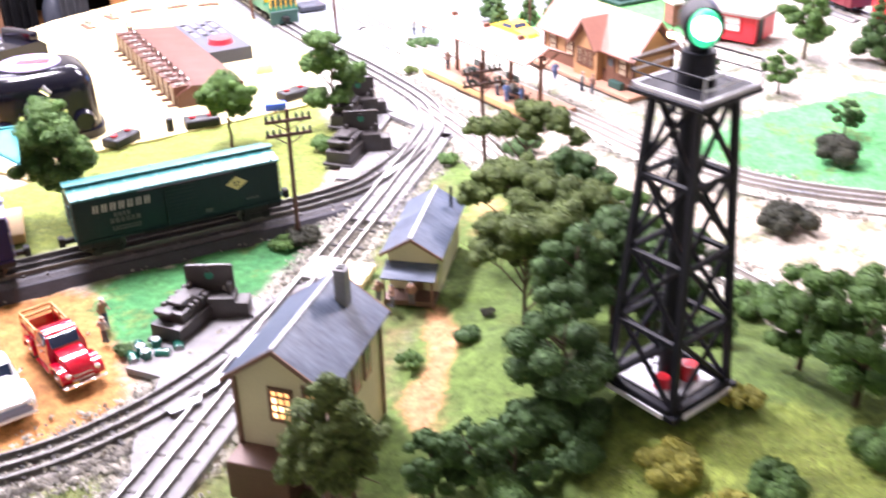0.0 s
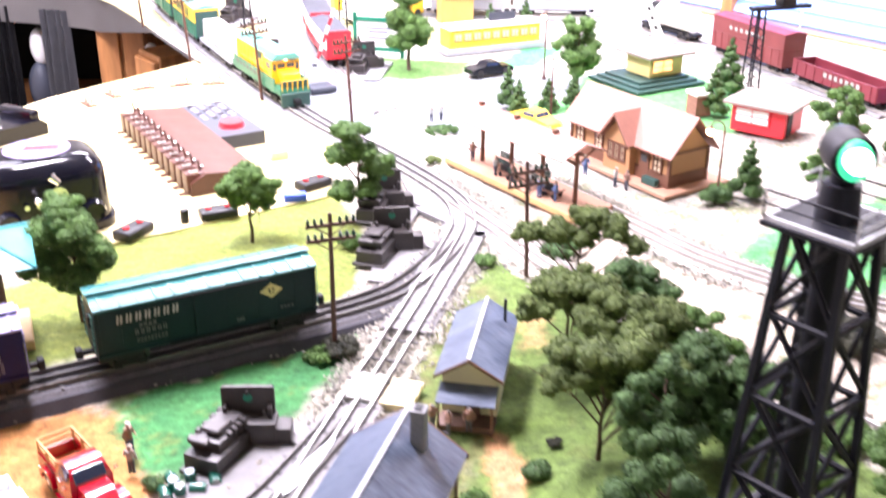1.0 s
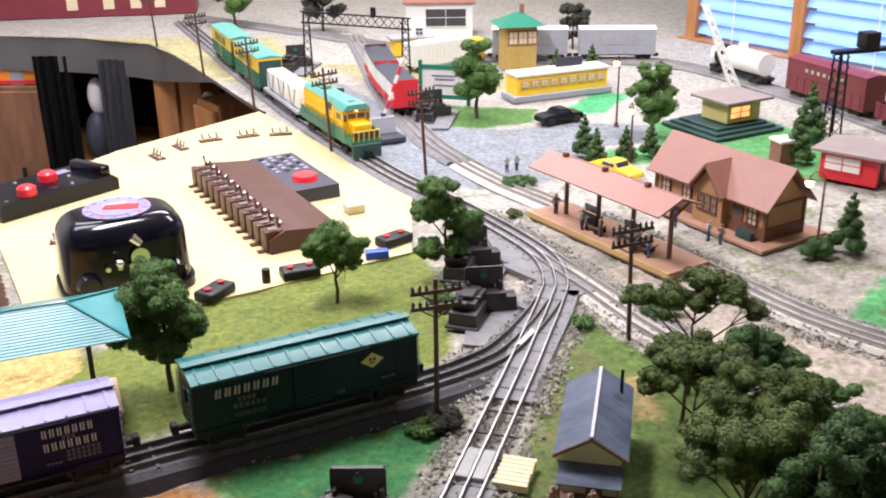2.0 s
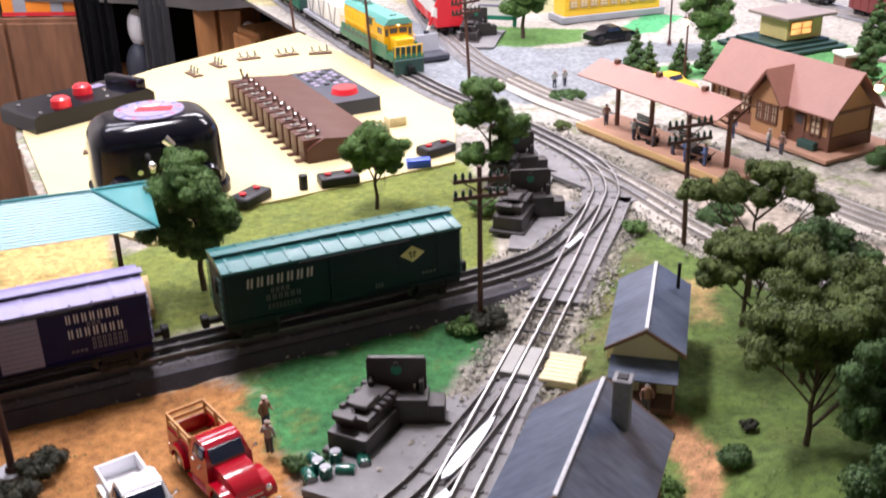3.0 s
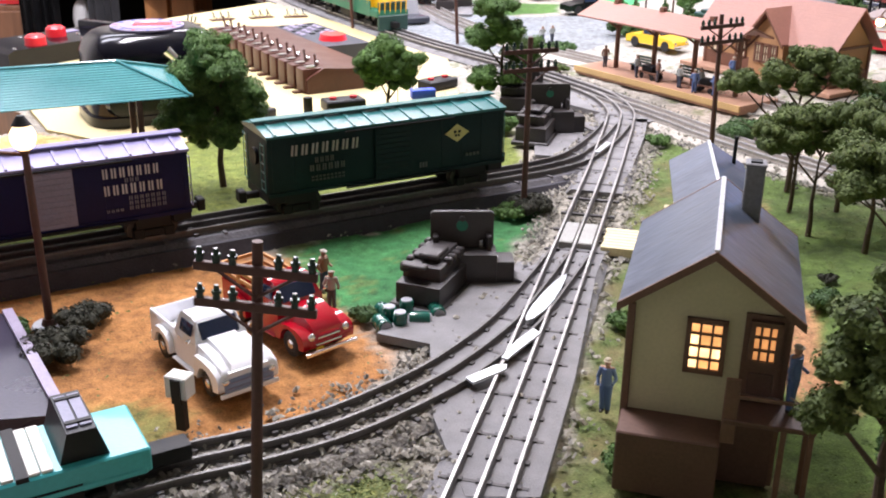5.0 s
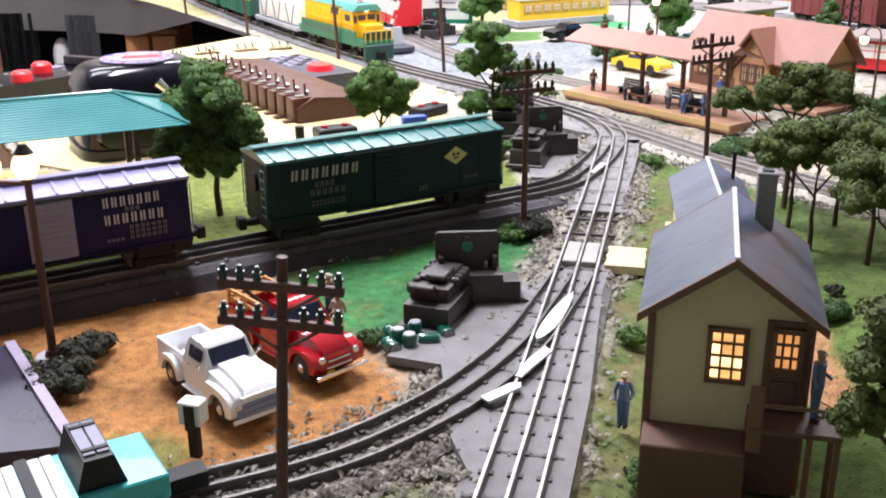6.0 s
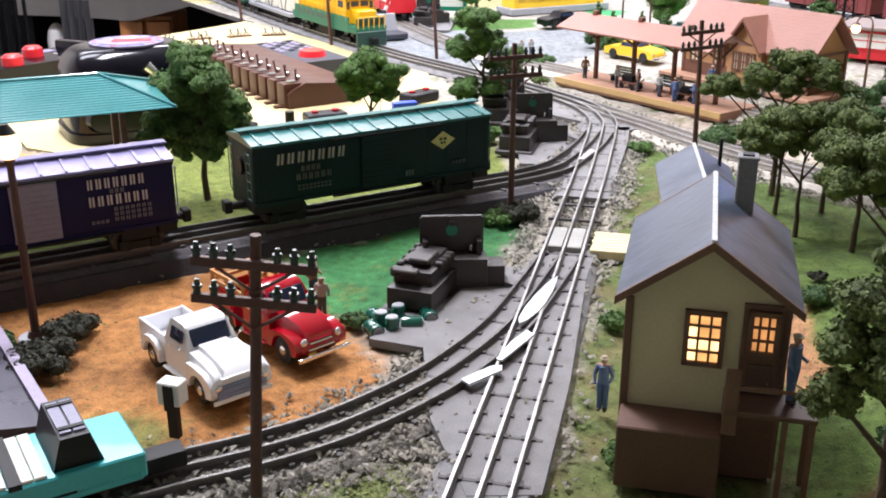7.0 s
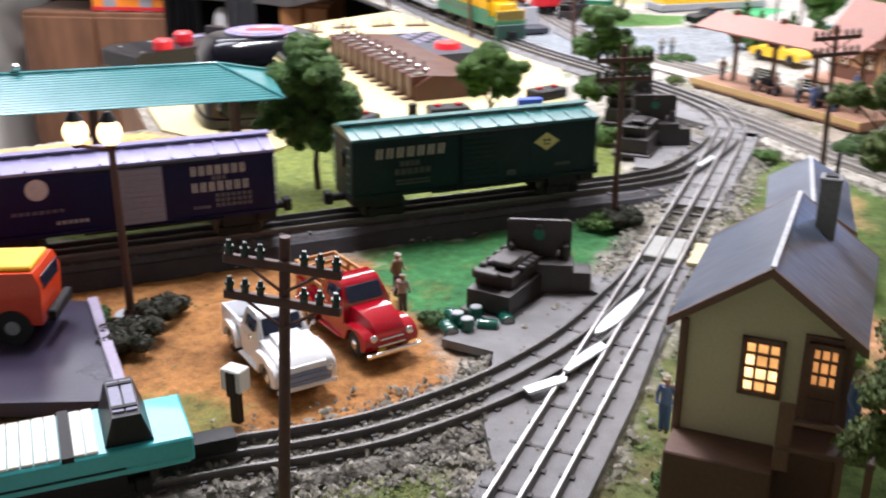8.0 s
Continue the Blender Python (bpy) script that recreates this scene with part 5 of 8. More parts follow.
build_tree(at(0.116, 0.87), 0.105, 0.03, "lobes", "leaf_olive", 5, 0.1, lean=0.02, label="large olive model tree with flat spreading crown and bare stems",
           lobes=((-0.038, 0.074, 0.0218), (-0.032, 0.088, 0.0242), (-0.008, 0.092, 0.0299), (0.026, 0.088, 0.0322), (0.052, 0.078, 0.0285), (0.016, 0.074, 0.0242), (0.04, 0.094, 0.0271), (-0.012, 0.076, 0.0218), (0.03, 0.066, 0.028), (0.06, 0.066, 0.026), (0.004, 0.068, 0.022), (0.076, 0.08, 0.024)))
build_tree(at(0.11, 1.1), 0.1, 0.03, "lobes", "leaf_olive", 6, 0.4, label="olive model tree with flat spreading crown and bare stems",
           lobes=((-0.019, 0.072, 0.023), (-0.004, 0.084, 0.0253), (0.013, 0.078, 0.0242), (0.003, 0.066, 0.0207)))
build_tree(at(0.157, 1.103), 0.1, 0.035, "lobes", "leaf_dark", 7, 0.38, label="dark olive model tree with flat spreading crown and bare stems",
           lobes=((-0.006, 0.08, 0.023), (0.01, 0.09, 0.0276), (0.032, 0.084, 0.0276), (0.052, 0.076, 0.023), (0.016, 0.074, 0.0218)))
build_tree(at(0.107, 1.034), 0.105, 0.03, "lobes", "leaf_olive", 16, 0.42, label="olive model tree with flat spreading crown and bare stems",
           lobes=((-0.04, 0.09, 0.023), (-0.018, 0.101, 0.0253), (0.01, 0.1, 0.0276), (0.034, 0.09, 0.0242), (0.008, 0.086, 0.0218)))
build_tree(at(0.143, 0.993), 0.118, 0.035, "lobes", "leaf_olive", 17, 0.42, label="olive model tree with flat spreading crown and bare stems",
           lobes=((-0.022, 0.092, 0.0253), (-0.004, 0.104, 0.0299), (0.028, 0.098, 0.031), (0.056, 0.088, 0.0271), (-0.008, 0.084, 0.023), (0.022, 0.082, 0.0253), (0.046, 0.102, 0.0259)))
build_tree(at(-0.028, 0.545), 0.165, 0.022, "lobes", "leaf_olive", 18, 0.3, label="olive model tree with dense crown beside the signal house",
           lobes=((-0.029, 0.094, 0.014), (-0.024, 0.113, 0.017), (-0.017, 0.132, 0.018), (0.0, 0.148, 0.018), (0.014, 0.134, 0.019), (0.026, 0.117, 0.017), (0.0, 0.124, 0.021), (-0.008, 0.107, 0.019), (0.018, 0.1, 0.017), (0.004, 0.094, 0.015)))
for x, y, sd in ((0.034, 0.638, 160), (0.066, 0.645, 161), (0.1, 0.64, 162)):
    build_tree(at(x, y), 0.064, 0.028, "round", "leaf_dark", sd, 0.16, label="low dense dark green model tree")
build_tree(at(0.225, 1.02), 0.1, 0.04, "round", "leaf", 21)
for x, y, h, s, mt, sd in ((0.143, 0.713, 0.12, 0.042, "leaf_dark", 31), (0.162, 0.838, 0.112, 0.04, "leaf_dark", 32), (0.205, 0.885, 0.12, 0.042, "leaf_dark", 33),
                           (0.235, 0.96, 0.1, 0.036, "leaf", 34), (0.275, 0.9, 0.1, 0.036, "leaf_dark", 35), (0.4, 0.74, 0.12, 0.042, "leaf", 36), (0.43, 0.82, 0.1, 0.04, "leaf", 37), (0.48, 0.74, 0.11, 0.045, "leaf_dark", 38),
                           (0.235, 0.86, 0.1, 0.036, "leaf_dark", 39),
                           (0.362, 0.785, 0.105, 0.038, "leaf", 132)):
    build_tree(at(x, y), h, s, "round", mt, sd, 0.22, label="dense dark green model tree among others" if mt == "leaf_dark" else "")
for x, y, h, s, mt, sd in ((0.15, 0.695, 0.03, 0.03, "leaf_dark", 43), (0.11, 0.685, 0.034, 0.032, "leaf_dark", 140), (0.15, 0.655, 0.026, 0.026, "leaf_dark", 143),
                           (0.215, 0.63, 0.026, 0.03, "leaf_yellow", 144), (0.3, 0.6, 0.022, 0.026, "leaf", 145), (0.255, 0.585, 0.018, 0.022, "leaf_yellow", 147), (0.4, 0.64, 0.034, 0.034, "leaf", 148), (0.285, 0.7, 0.014, 0.02, "leaf_yellow", 149), (0.28, 0.82, 0.03, 0.026, "leaf", 151),
                           (0.058, 0.854, 0.016, 0.012, "leaf_dark", 45), (0.004, 0.82, 0.014, 0.013, "leaf", 46), (0.079, 0.906, 0.007, 0.008, "leaf_brown", 47), (-0.12, 0.655, 0.014, 0.011, "leaf", 48), (-0.092, 0.84, 0.012, 0.009, "leaf", 49),
                           (-0.488, 0.782, 0.02, 0.022, "leaf_brown", 50), (-0.483, 0.831, 0.019, 0.019, "leaf_brown", 51), (-0.525, 0.815, 0.012, 0.011, "leaf_dark", 152), (-0.282, 0.845, 0.013, 0.009, "leaf_dark", 52), (-0.138, 1.09, 0.016, 0.024, "leaf_brown", 53), (-0.162, 1.075, 0.012, 0.018, "leaf", 54),
                           (-0.4, 1.15, 0.02, 0.014, "leaf", 55), (-0.155, 1.38, 0.022, 0.018, "leaf", 56), (-0.22, 1.31, 0.012, 0.009, "leaf", 57), (0.025, 1.33, 0.012, 0.016, "leaf", 58), (0.022, 1.12, 0.018, 0.014, "leaf_dark", 59),
                           (0.44, 1.12, 0.028, 0.034, "leaf_brown", 60), (0.56, 1.33, 0.04, 0.034, "leaf_brown", 61), (0.35, 0.93, 0.03, 0.03, "leaf", 62),
                           (0.38, 1.55, 0.03, 0.022, "leaf_dark", 66), (0.395, 1.585, 0.022, 0.018, "leaf", 67), (0.13, 1.36, 0.026, 0.03, "leaf_dark", 68), (-0.05, 1.72, 0.014, 0.014, "leaf_olive", 69),
                           (0.1, 0.6, 0.03, 0.03, "leaf", 70), (-0.04, 1.875, 0.02, 0.03, "leaf_dark", 72), (0.6, 1.0, 0.03, 0.035, "leaf_dark", 73)):
    build_tree(at(x, y), h, s, "bush", mt, sd, label="low clump of model shrubbery", group="shrubs")
for x, y, h, s, mt, sd in ((-0.116, 2.339, 0.17, 0.045, "leaf", 81), (0.24, 2.2, 0.155, 0.045, "leaf", 82), (0.64, 1.78, 0.12, 0.05, "leaf", 83), (0.55, 1.6, 0.07, 0.03, "leaf", 84), (-0.6, 3.35, 0.2, 0.07, "leaf_brown", 85),
                           (-0.9, 3.45, 0.2, 0.07, "leaf", 86), (0.15, 3.1, 0.13, 0.05, "leaf_brown", 87), (0.6, 1.42, 0.05, 0.025, "leaf_dark", 88)):
    build_tree(at(x, y), h, s, "round", mt, sd, 0.3, label="green model tree by the far lawns", group="far trees")
for x, y, h, sd in ((0.089, 2.047, 0.085, 91), (0.107, 1.99, 0.075, 92), (0.166, 2.029, 0.07, 93), (0.48, 2.013, 0.1, 94), (0.544, 2.164, 0.12, 95), (0.432, 1.575, 0.095, 96), (0.75, 1.76, 0.12, 97), (0.86, 1.72, 0.12, 98),
                    (0.72, 1.32, 0.11, 99), (0.07, 2.6, 0.1, 100), (0.16, 2.66, 0.1, 101), (0.215, 2.05, 0.07, 102)):
    build_tree(at(x, y), h, h * 0.28, "cone", "leaf_dark", sd, label="dark green model conifer", group="conifers")


# ---- beacon tower ----
def build_tower(m, zd):
    t = thing("beacon_tower", "black lattice beacon tower with green lit lamp", "model tower", m)
    part("base_plate", bbox((0, 0, 0.003), (0.082, 0.082, 0.006), 0.001, 1), "tower_black", t, "black base plate")
    part("base_panel", bbox((0.0, 0.0, 0.0075), (0.056, 0.056, 0.003), 0.001, 1), "deck_white", t, "pale panel with red cover")
    part("red_cover", one(cyl, (0.012, -0.012, 0.008), (0.012, -0.012, 0.022), 0.009, 0.007, 16), "bright_red", t)
    part("red_cover", one(cyl, (-0.014, -0.006, 0.008), (-0.014, -0.006, 0.018), 0.008, 0.006, 16), "bright_red", t)
    for k in range(4):
        part("base_beam", bbox((0.0365, 0, 0.0085), (0.007, 0.066, 0.005), 0.0008, 1), "tower_black", t).matrix_basis = pose(0, 0, 0, 0, 0, 90 * k)
        part("base_edge", bbox((0.042, 0, 0.004), (0.002, 0.06, 0.005), 0.0005, 1), "deck_white", t, "pale edge strip").matrix_basis = pose(0, 0, 0, 0, 0, 90 * k)
    hb, ht = 0.034, 0.0205
    n = 4
    corner = lambda k, u: Vector(((hb + (ht - hb) * u) * (1, -1, -1, 1)[k % 4], (hb + (ht - hb) * u) * (1, 1, -1, -1)[k % 4], 0.006 + (zd - 0.006) * u))
    for k in range(4):
        bm = B()
        a, b = corner(k, 0), corner(k, 1)
        d = b - a
        box(bm, (a + b) / 2, (0.0056, 0.0056, d.length), 0, math.degrees(-math.atan2(d.y, d.z)), math.degrees(math.atan2(d.x, d.z)))
        part("leg", bm, "tower_black", t)
        for i in range(n):
            bm = B()
            u0, u1 = i / n, (i + 1) / n
            cyl(bm, corner(k, u0), corner(k + 1, u1), 0.0023, n=6)
            cyl(bm, corner(k + 1, u0), corner(k, u1), 0.0023, n=6)
            part("cross_brace", bm, "tower_black", t)
            part("tie_bar", one(cyl, corner(k, u1 - 0.02), corner(k + 1, u1 - 0.02), 0.0028, n=6), "tower_black", t)
    part("mast", one(cyl, (0, 0, 0.006), (0, 0, zd), 0.009, n=12), "tower_black", t)
    bm = B()
    for k in range(22):
        box(bm, (0.0, 0.012, 0.016 + k * (zd - 0.03) / 22), (0.01, 0.001, 0.001))
    for s in (-1, 1):
        box(bm, (s * 0.005, 0.012, zd / 2), (0.001, 0.001, zd - 0.02))
    part("ladder", bm, "tower_black", t)
    deck = part("deck", bbox((0, 0, zd), (0.06, 0.06, 0.0035), 0.0008, 1), "tower_black", t, "black gallery deck")
    for k in range(4):
        part("deck_edge", bbox((0.0315, 0, zd), (0.003, 0.066, 0.0045), 0.0005, 1), "deck_white", deck, "pale deck edge").matrix_basis = pose(0, 0, 0, 0, 0, 90 * k)
    part("deck_rim", bbox((0, 0, zd - 0.003), (0.069, 0.069, 0.004), 0.0008, 1), "tower_black", deck)
    for k in range(4):
        a = 45 + 90 * k
        bm = B()
        c, s = math.cos(radians(a)) * 0.0465, math.sin(radians(a)) * 0.0465
        c2, s2 = math.cos(radians(a + 90)) * 0.0465, math.sin(radians(a + 90)) * 0.0465
        cyl(bm, (c, s, zd + 0.001), (c, s, zd + 0.02), 0.0009, n=6)
        cyl(bm, (c, s, zd + 0.0195), (c2, s2, zd + 0.0195), 0.0009, n=6)
        cyl(bm, (c, s, zd + 0.0105), (c2, s2, zd + 0.0105), 0.0007, n=6)
        part("gallery_rail", bm, "tower_black" if k % 2 else "deck_white", t)
    bm = B()
    cyl(bm, (0, 0, zd), (0, 0, zd + 0.026), 0.0145, 0.0125, 20)
    cyl(bm, (0, 0, zd + 0.026), (0, 0, zd + 0.033), 0.008, n=16)
    part("motor_housing", bm, "tower_black", t)
    bm = B()
    cyl(bm, (0.0105, 0.0108, zd + 0.046), (-0.0105, -0.0108, zd + 0.046), 0.0145, n=24)
    bevel(bm, 0.002, 2)
    lamp = part("lamp_drum", bm, "tower_black", t, "black lamp drum")
    bm = B()
    ball(bm, (-0.0108, -0.0112, zd + 0.046), 0.0136, 3, 0.8, 0.8, 1)
    part("green_lens", bm, "beacon", lamp, "glowing green lens")
    part("lamp_filament", one(ball, (-0.0142, -0.0146, zd + 0.0475), 0.0092, 3), "beacon_hot", lamp, "bright bulb spot")
    bm = B()
    ball(bm, (0.0108, 0.0112, zd + 0.046), 0.0136, 3, 0.8, 0.8, 1)
    part("clear_lens", bm, "car_glass", lamp)
    return t


build_tower(pose(0.229, 0.714, 0.057, 0, 0, 41), 0.262)


# ---- pickup trucks ----
def arch(cx, r, n=9):
    """A wheel arch, from back to front."""
    return [(cx - r * math.cos(math.pi * i / n), 0.0095 + r * math.sin(math.pi * i / n)) for i in range(n + 1)]


def build_pickup(m, paint, label, stakes=False):
    """A 1950s pickup; local x is forward."""
    t = thing("pickup_truck", label, "model truck", m, "pickup trucks")
    fw, rw = 0.0375, -0.0335
    # cab
    bm = B()
    side_prism(bm, [(-0.0125, 0.0095), (-0.0125, 0.0315), (-0.0095, 0.0445), (-0.006, 0.0468), (0.009, 0.0468), (0.013, 0.0445), (0.0205, 0.0315), (0.0215, 0.0095)], -0.0195, 0.0195)
    for v in bm.verts:
        if v.co.z > 0.035:
            v.co.y *= 0.8
    bevel(bm, 0.0022, 3, 25)
    part("cab", bm, paint, t, smooth=60)
    # front end
    if stakes:
        bm = B()
        side_prism(bm, [(0.019, 0.0125), (0.019, 0.0315), (0.032, 0.0318), (0.045, 0.029), (0.0525, 0.0235), (0.055, 0.0175), (0.055, 0.0105)], -0.0158, 0.0158)
        for v in bm.verts:
            if v.co.z > 0.02:
                v.co.y *= 0.84 - 5 * max(0, v.co.x - 0.03)
        bevel(bm, 0.0045, 4, 20)
        part("bonnet", bm, paint, t, smooth=70)
        for k in (-1, 1):
            bm = B()
            side_prism(bm, [(0.0195, 0.0095)] + arch(fw, 0.0118) + [(0.0545, 0.0105), (0.0555, 0.0165), (0.0525, 0.0208), (0.046, 0.0232), (0.036, 0.0238), (0.027, 0.0225), (0.02, 0.02)], k * 0.0155 - 0.0062, k * 0.0155 + 0.0062)
            bevel(bm, 0.0024, 3, 28)
            part("front_fender", bm, paint, t, smooth=70)
    else:
        bm = B()
        side_prism(bm, [(0.0195, 0.0095)] + arch(fw, 0.0118) + [(0.0565, 0.0105), (0.058, 0.0135), (0.058, 0.0225), (0.0555, 0.0258), (0.04, 0.0298), (0.0195, 0.0318)], -0.0212, 0.0212)
        for v in bm.verts:
            if v.co.z > 0.024:
                v.co.y *= 0.86
        bevel(bm, 0.0022, 3, 25)
        part("bonnet", bm, paint, t, smooth=60)
        bm = B()
        side_prism(bm, [(0.0195, 0.0245), (0.0195, 0.0345), (0.032, 0.034), (0.046, 0.0312), (0.0545, 0.0278), (0.058, 0.0245)], -0.0132, 0.0132)
        for v in bm.verts:
            if v.co.z > 0.026:
                v.co.y *= 0.8
        bevel(bm, 0.0024, 3, 20)
        part("bonnet_bulge", bm, paint, t, smooth=70)
        for k in (-1, 1):
            bm = B()
            side_prism(bm, [(0.0215, 0.0115)] + arch(fw, 0.0118) + [(0.0565, 0.011), (0.0578, 0.0165), (0.0555, 0.0222), (0.047, 0.0258), (0.034, 0.0268), (0.024, 0.0265)], k * 0.0178 - 0.005, k * 0.0178 + 0.005)
            bevel(bm, 0.0022, 3, 25)
            part("front_fender", bm, paint, t, smooth=70)
            part("screen_pillar", one(cyl, (0.0195, k * 0.0163, 0.0325), (0.0135, k * 0.0148, 0.0452), 0.0012, n=8), paint, t)
        part("bonnet_lip", bbox((0.0575, 0, 0.0235), (0.003, 0.03, 0.003), 0.001, 2), paint, t)
    for k in (-1, 1):
        # bed with its fenders
        bm = B()
        side_prism(bm, [(-0.0585, 0.011)] + arch(rw, 0.0118) + [(-0.0135, 0.0095), (-0.0135, 0.0285), (-0.0585, 0.0285)], k * 0.0168 - 0.0012, k * 0.0168 + 0.0012)
        part("bed_side", bm, paint, t, smooth=None)
        part("bed_rim", one(cyl, (-0.0585, k * 0.0168, 0.0288), (-0.0135, k * 0.0168, 0.0288), 0.0012, n=8), paint, t)
        bm = B()
        side_prism(bm, [(-0.05, 0.0095)] + arch(rw, 0.0112) + [(-0.019, 0.0095), (-0.0205, 0.0185), (-0.0265, 0.0235), (-0.034, 0.0248), (-0.042, 0.0235), (-0.0485, 0.0175)], k * 0.0192 - 0.003, k * 0.0192 + 0.003)
        bevel(bm, 0.0014, 2, 28)
        part("rear_fender", bm, paint, t, smooth=70)
        part("running_board", bbox((0.002, k * 0.0192, 0.0088), (0.034, 0.006, 0.0016), 0.0005, 1), paint, t)
        part("headlight", one(ball, (0.0552 if stakes else 0.058, k * (0.0145 if stakes else 0.017), 0.0195 if stakes else 0.0185), 0.003, 2, 0.6, 1, 1), "chrome", t, "chrome headlight")
        part("side_window", bbox((0.0035, k * 0.01765, 0.0385), (0.0165, 0.0008, 0.0088), 0.001, 2, rx=k * 15), "car_glass", t)
        part("door_handle", bbox((-0.004, k * 0.0199, 0.0285), (0.004, 0.0012, 0.0008)), "chrome", t)
        bm = B()
        cyl(bm, (0.0175, k * 0.0195, 0.031), (0.0185, k * 0.0235, 0.0345), 0.0004, n=5)
        ball(bm, (0.0185, k * 0.0238, 0.035), 0.002, 2, 0.4, 1, 1)
        part("mirror", bm, "chrome", t)
        for x in (fw, rw):
            bm = B()
            cyl(bm, (x, k * 0.0135, 0.0098), (x, k * 0.0203, 0.0098), 0.0098, n=28)
            bevel(bm, 0.001, 2)
            w = part("wheel", bm, "tyre", t, "black tyre")
            part("rim", one(cyl, (x, k * 0.02, 0.0098), (x, k * 0.0207, 0.0098), 0.0062, 0.0056, 20), "wheel", w)
            part("hub_cap", one(ball, (x, k * 0.0207, 0.0098), 0.0036, 2, 1, 0.35, 1), "chrome", w)
    part("bed_floor", bbox((-0.036, 0, 0.0145), (0.045, 0.0325, 0.002)), "wood" if stakes else paint, t)
    part("tailgate", bbox((-0.0585, 0, 0.0215), (0.0018, 0.034, 0.0155), 0.0006, 1), paint, t)
    part("bed_front", bbox((-0.0142, 0, 0.0215), (0.0018, 0.034, 0.0155), 0.0006, 1), paint, t)
    part("windscreen", bbox((0.0172, 0, 0.0388), (0.0012, 0.0285, 0.0125), 0.0005, 1, ry=-29.5), "car_glass", t)
    part("rear_window", bbox((-0.0112, 0, 0.0395), (0.001, 0.02, 0.007), ry=13), "car_glass", t)
    if stakes:
        for k in range(4):
            part("grille_bar", bbox((0.0552, 0, 0.0125 + k * 0.0024), (0.0014, 0.022 - 0.0015 * k, 0.0012), 0.0004, 1), paint if k % 2 else "chrome", t)
        part("plate", bbox((0.0568, -0.009, 0.0098), (0.0008, 0.006, 0.0032)), "yellow", t, "blank number plate")
    else:
        part("grille", bbox((0.0583, 0, 0.0152), (0.0012, 0.037, 0.0098), 0.0008, 1), "grille_blue", t, "pale blue-grey grille")
        for k in range(2):
            part("grille_bar", bbox((0.0591, 0, 0.0132 + k * 0.0042), (0.0012, 0.033, 0.0012), 0.0004, 1), "nw_door", t)
    part("front_bumper", bbox((0.0588, 0, 0.0088), (0.0022, 0.044, 0.0034), 0.001, 2), "chrome" if stakes else "white_paint", t)
    part("rear_bumper", bbox((-0.0605, 0, 0.0095), (0.002, 0.036, 0.003), 0.0008, 2), "chrome", t)
    if stakes:
        rack = part("stake_rack", bbox((-0.036, -0.0165, 0.0405), (0.047, 0.0016, 0.0026)), "wood", t, "orange wooden stake rack")
        for y in (-0.0165, 0.0165):
            for z in (0.034, 0.0405):
                if (y, z) != (-0.0165, 0.0405):
                    part("rack_rail", bbox((-0.036, y, z), (0.047, 0.0016, 0.0026)), "wood", rack)
            for x in (-0.057, -0.036, -0.015):
                part("rack_post", bbox((x, y, 0.035), (0.0022, 0.0024, 0.0145)), "wood", rack)
        for z in (0.034, 0.0405):
            for x in (-0.0588, -0.0132):
                part("rack_rail", bbox((x, 0, z), (0.0016, 0.033, 0.0026)), "wood", rack)
    return t


build_pickup(pose(-0.336, 0.826, 0, 0, 0, -48) @ Matrix.Scale(0.965, 4), "red_paint", "shiny red vintage pickup with wooden stake rack", True)
build_pickup(pose(-0.378, 0.77, 0, 0, 0, -51) @ Matrix.Scale(0.93, 4), "white_paint", "white vintage pickup truck parked on the dirt yard")


# ---- figurines: one plain mesh each ----
def build_figurine(m, material, label, h=0.033, seated=False, arm=0):
    bm = B()
    k = h / 0.033
    step = 0.0011 * math.sin(m.translation.x * 900)
    for s in (-1, 1):
        cyl(bm, (s * 0.0018, s * step, 0.0008), (s * 0.0017, s * step * 0.5, h * 0.26), 0.0014 * k, 0.0017 * k, 10)
        cyl(bm, (s * 0.0017, s * step * 0.5, h * 0.25), (s * 0.0015, 0, h * 0.49), 0.0017 * k, 0.0023 * k, 10)
        ball(bm, (s * 0.0019, s * step - 0.0012, 0.0011), 0.0016, 2, 0.85, 1.7, 0.7)
        el = (s * 0.0056, 0.0004 + s * step, h * 0.63)
        cyl(bm, (s * 0.0036, 0, h * 0.79), el, 0.0014, 0.0012, 9)
        cyl(bm, el, (s * 0.0047, -0.003 - 0.001 * s, h * 0.52 + 0.003 * (s > 0)), 0.0012, 0.0009, 9)
        ball(bm, (s * 0.0047, -0.0033 - 0.001 * s, h * 0.515 + 0.003 * (s > 0)), 0.0011, 1)
        ball(bm, (s * 0.0032, 0, h * 0.79), 0.0019, 2)
    ball(bm, (0, 0, h * 0.5), 0.0036, 2, 1.02, 0.75, 0.9)
    cyl(bm, (0, 0, h * 0.49), (0, 0, h * 0.66), 0.0034, 0.0033, 14)
    cyl(bm, (0, 0, h * 0.66), (0, 0, h * 0.81), 0.0033, 0.0034, 14)
    ball(bm, (0, 0, h * 0.8), 0.0034, 2, 1.05, 0.7, 0.5)
    cyl(bm, (0, 0, h * 0.8), (0, 0, h * 0.87), 0.0012, n=8)
    ball(bm, (0, -0.0003, h * 0.905), 0.0021, 2, 0.95, 1.05, 1.2)
    ball(bm, (0, 0.0001, h * 0.955), 0.0023, 2, 1, 1.05, 0.6)
    cyl(bm, (0, -0.0009, h * 0.945), (0, -0.0009, h * 0.954), 0.0027, n=12)
    return solo("figurine", bm, material, label, "figurine", "figurines", m=m, smooth=60)


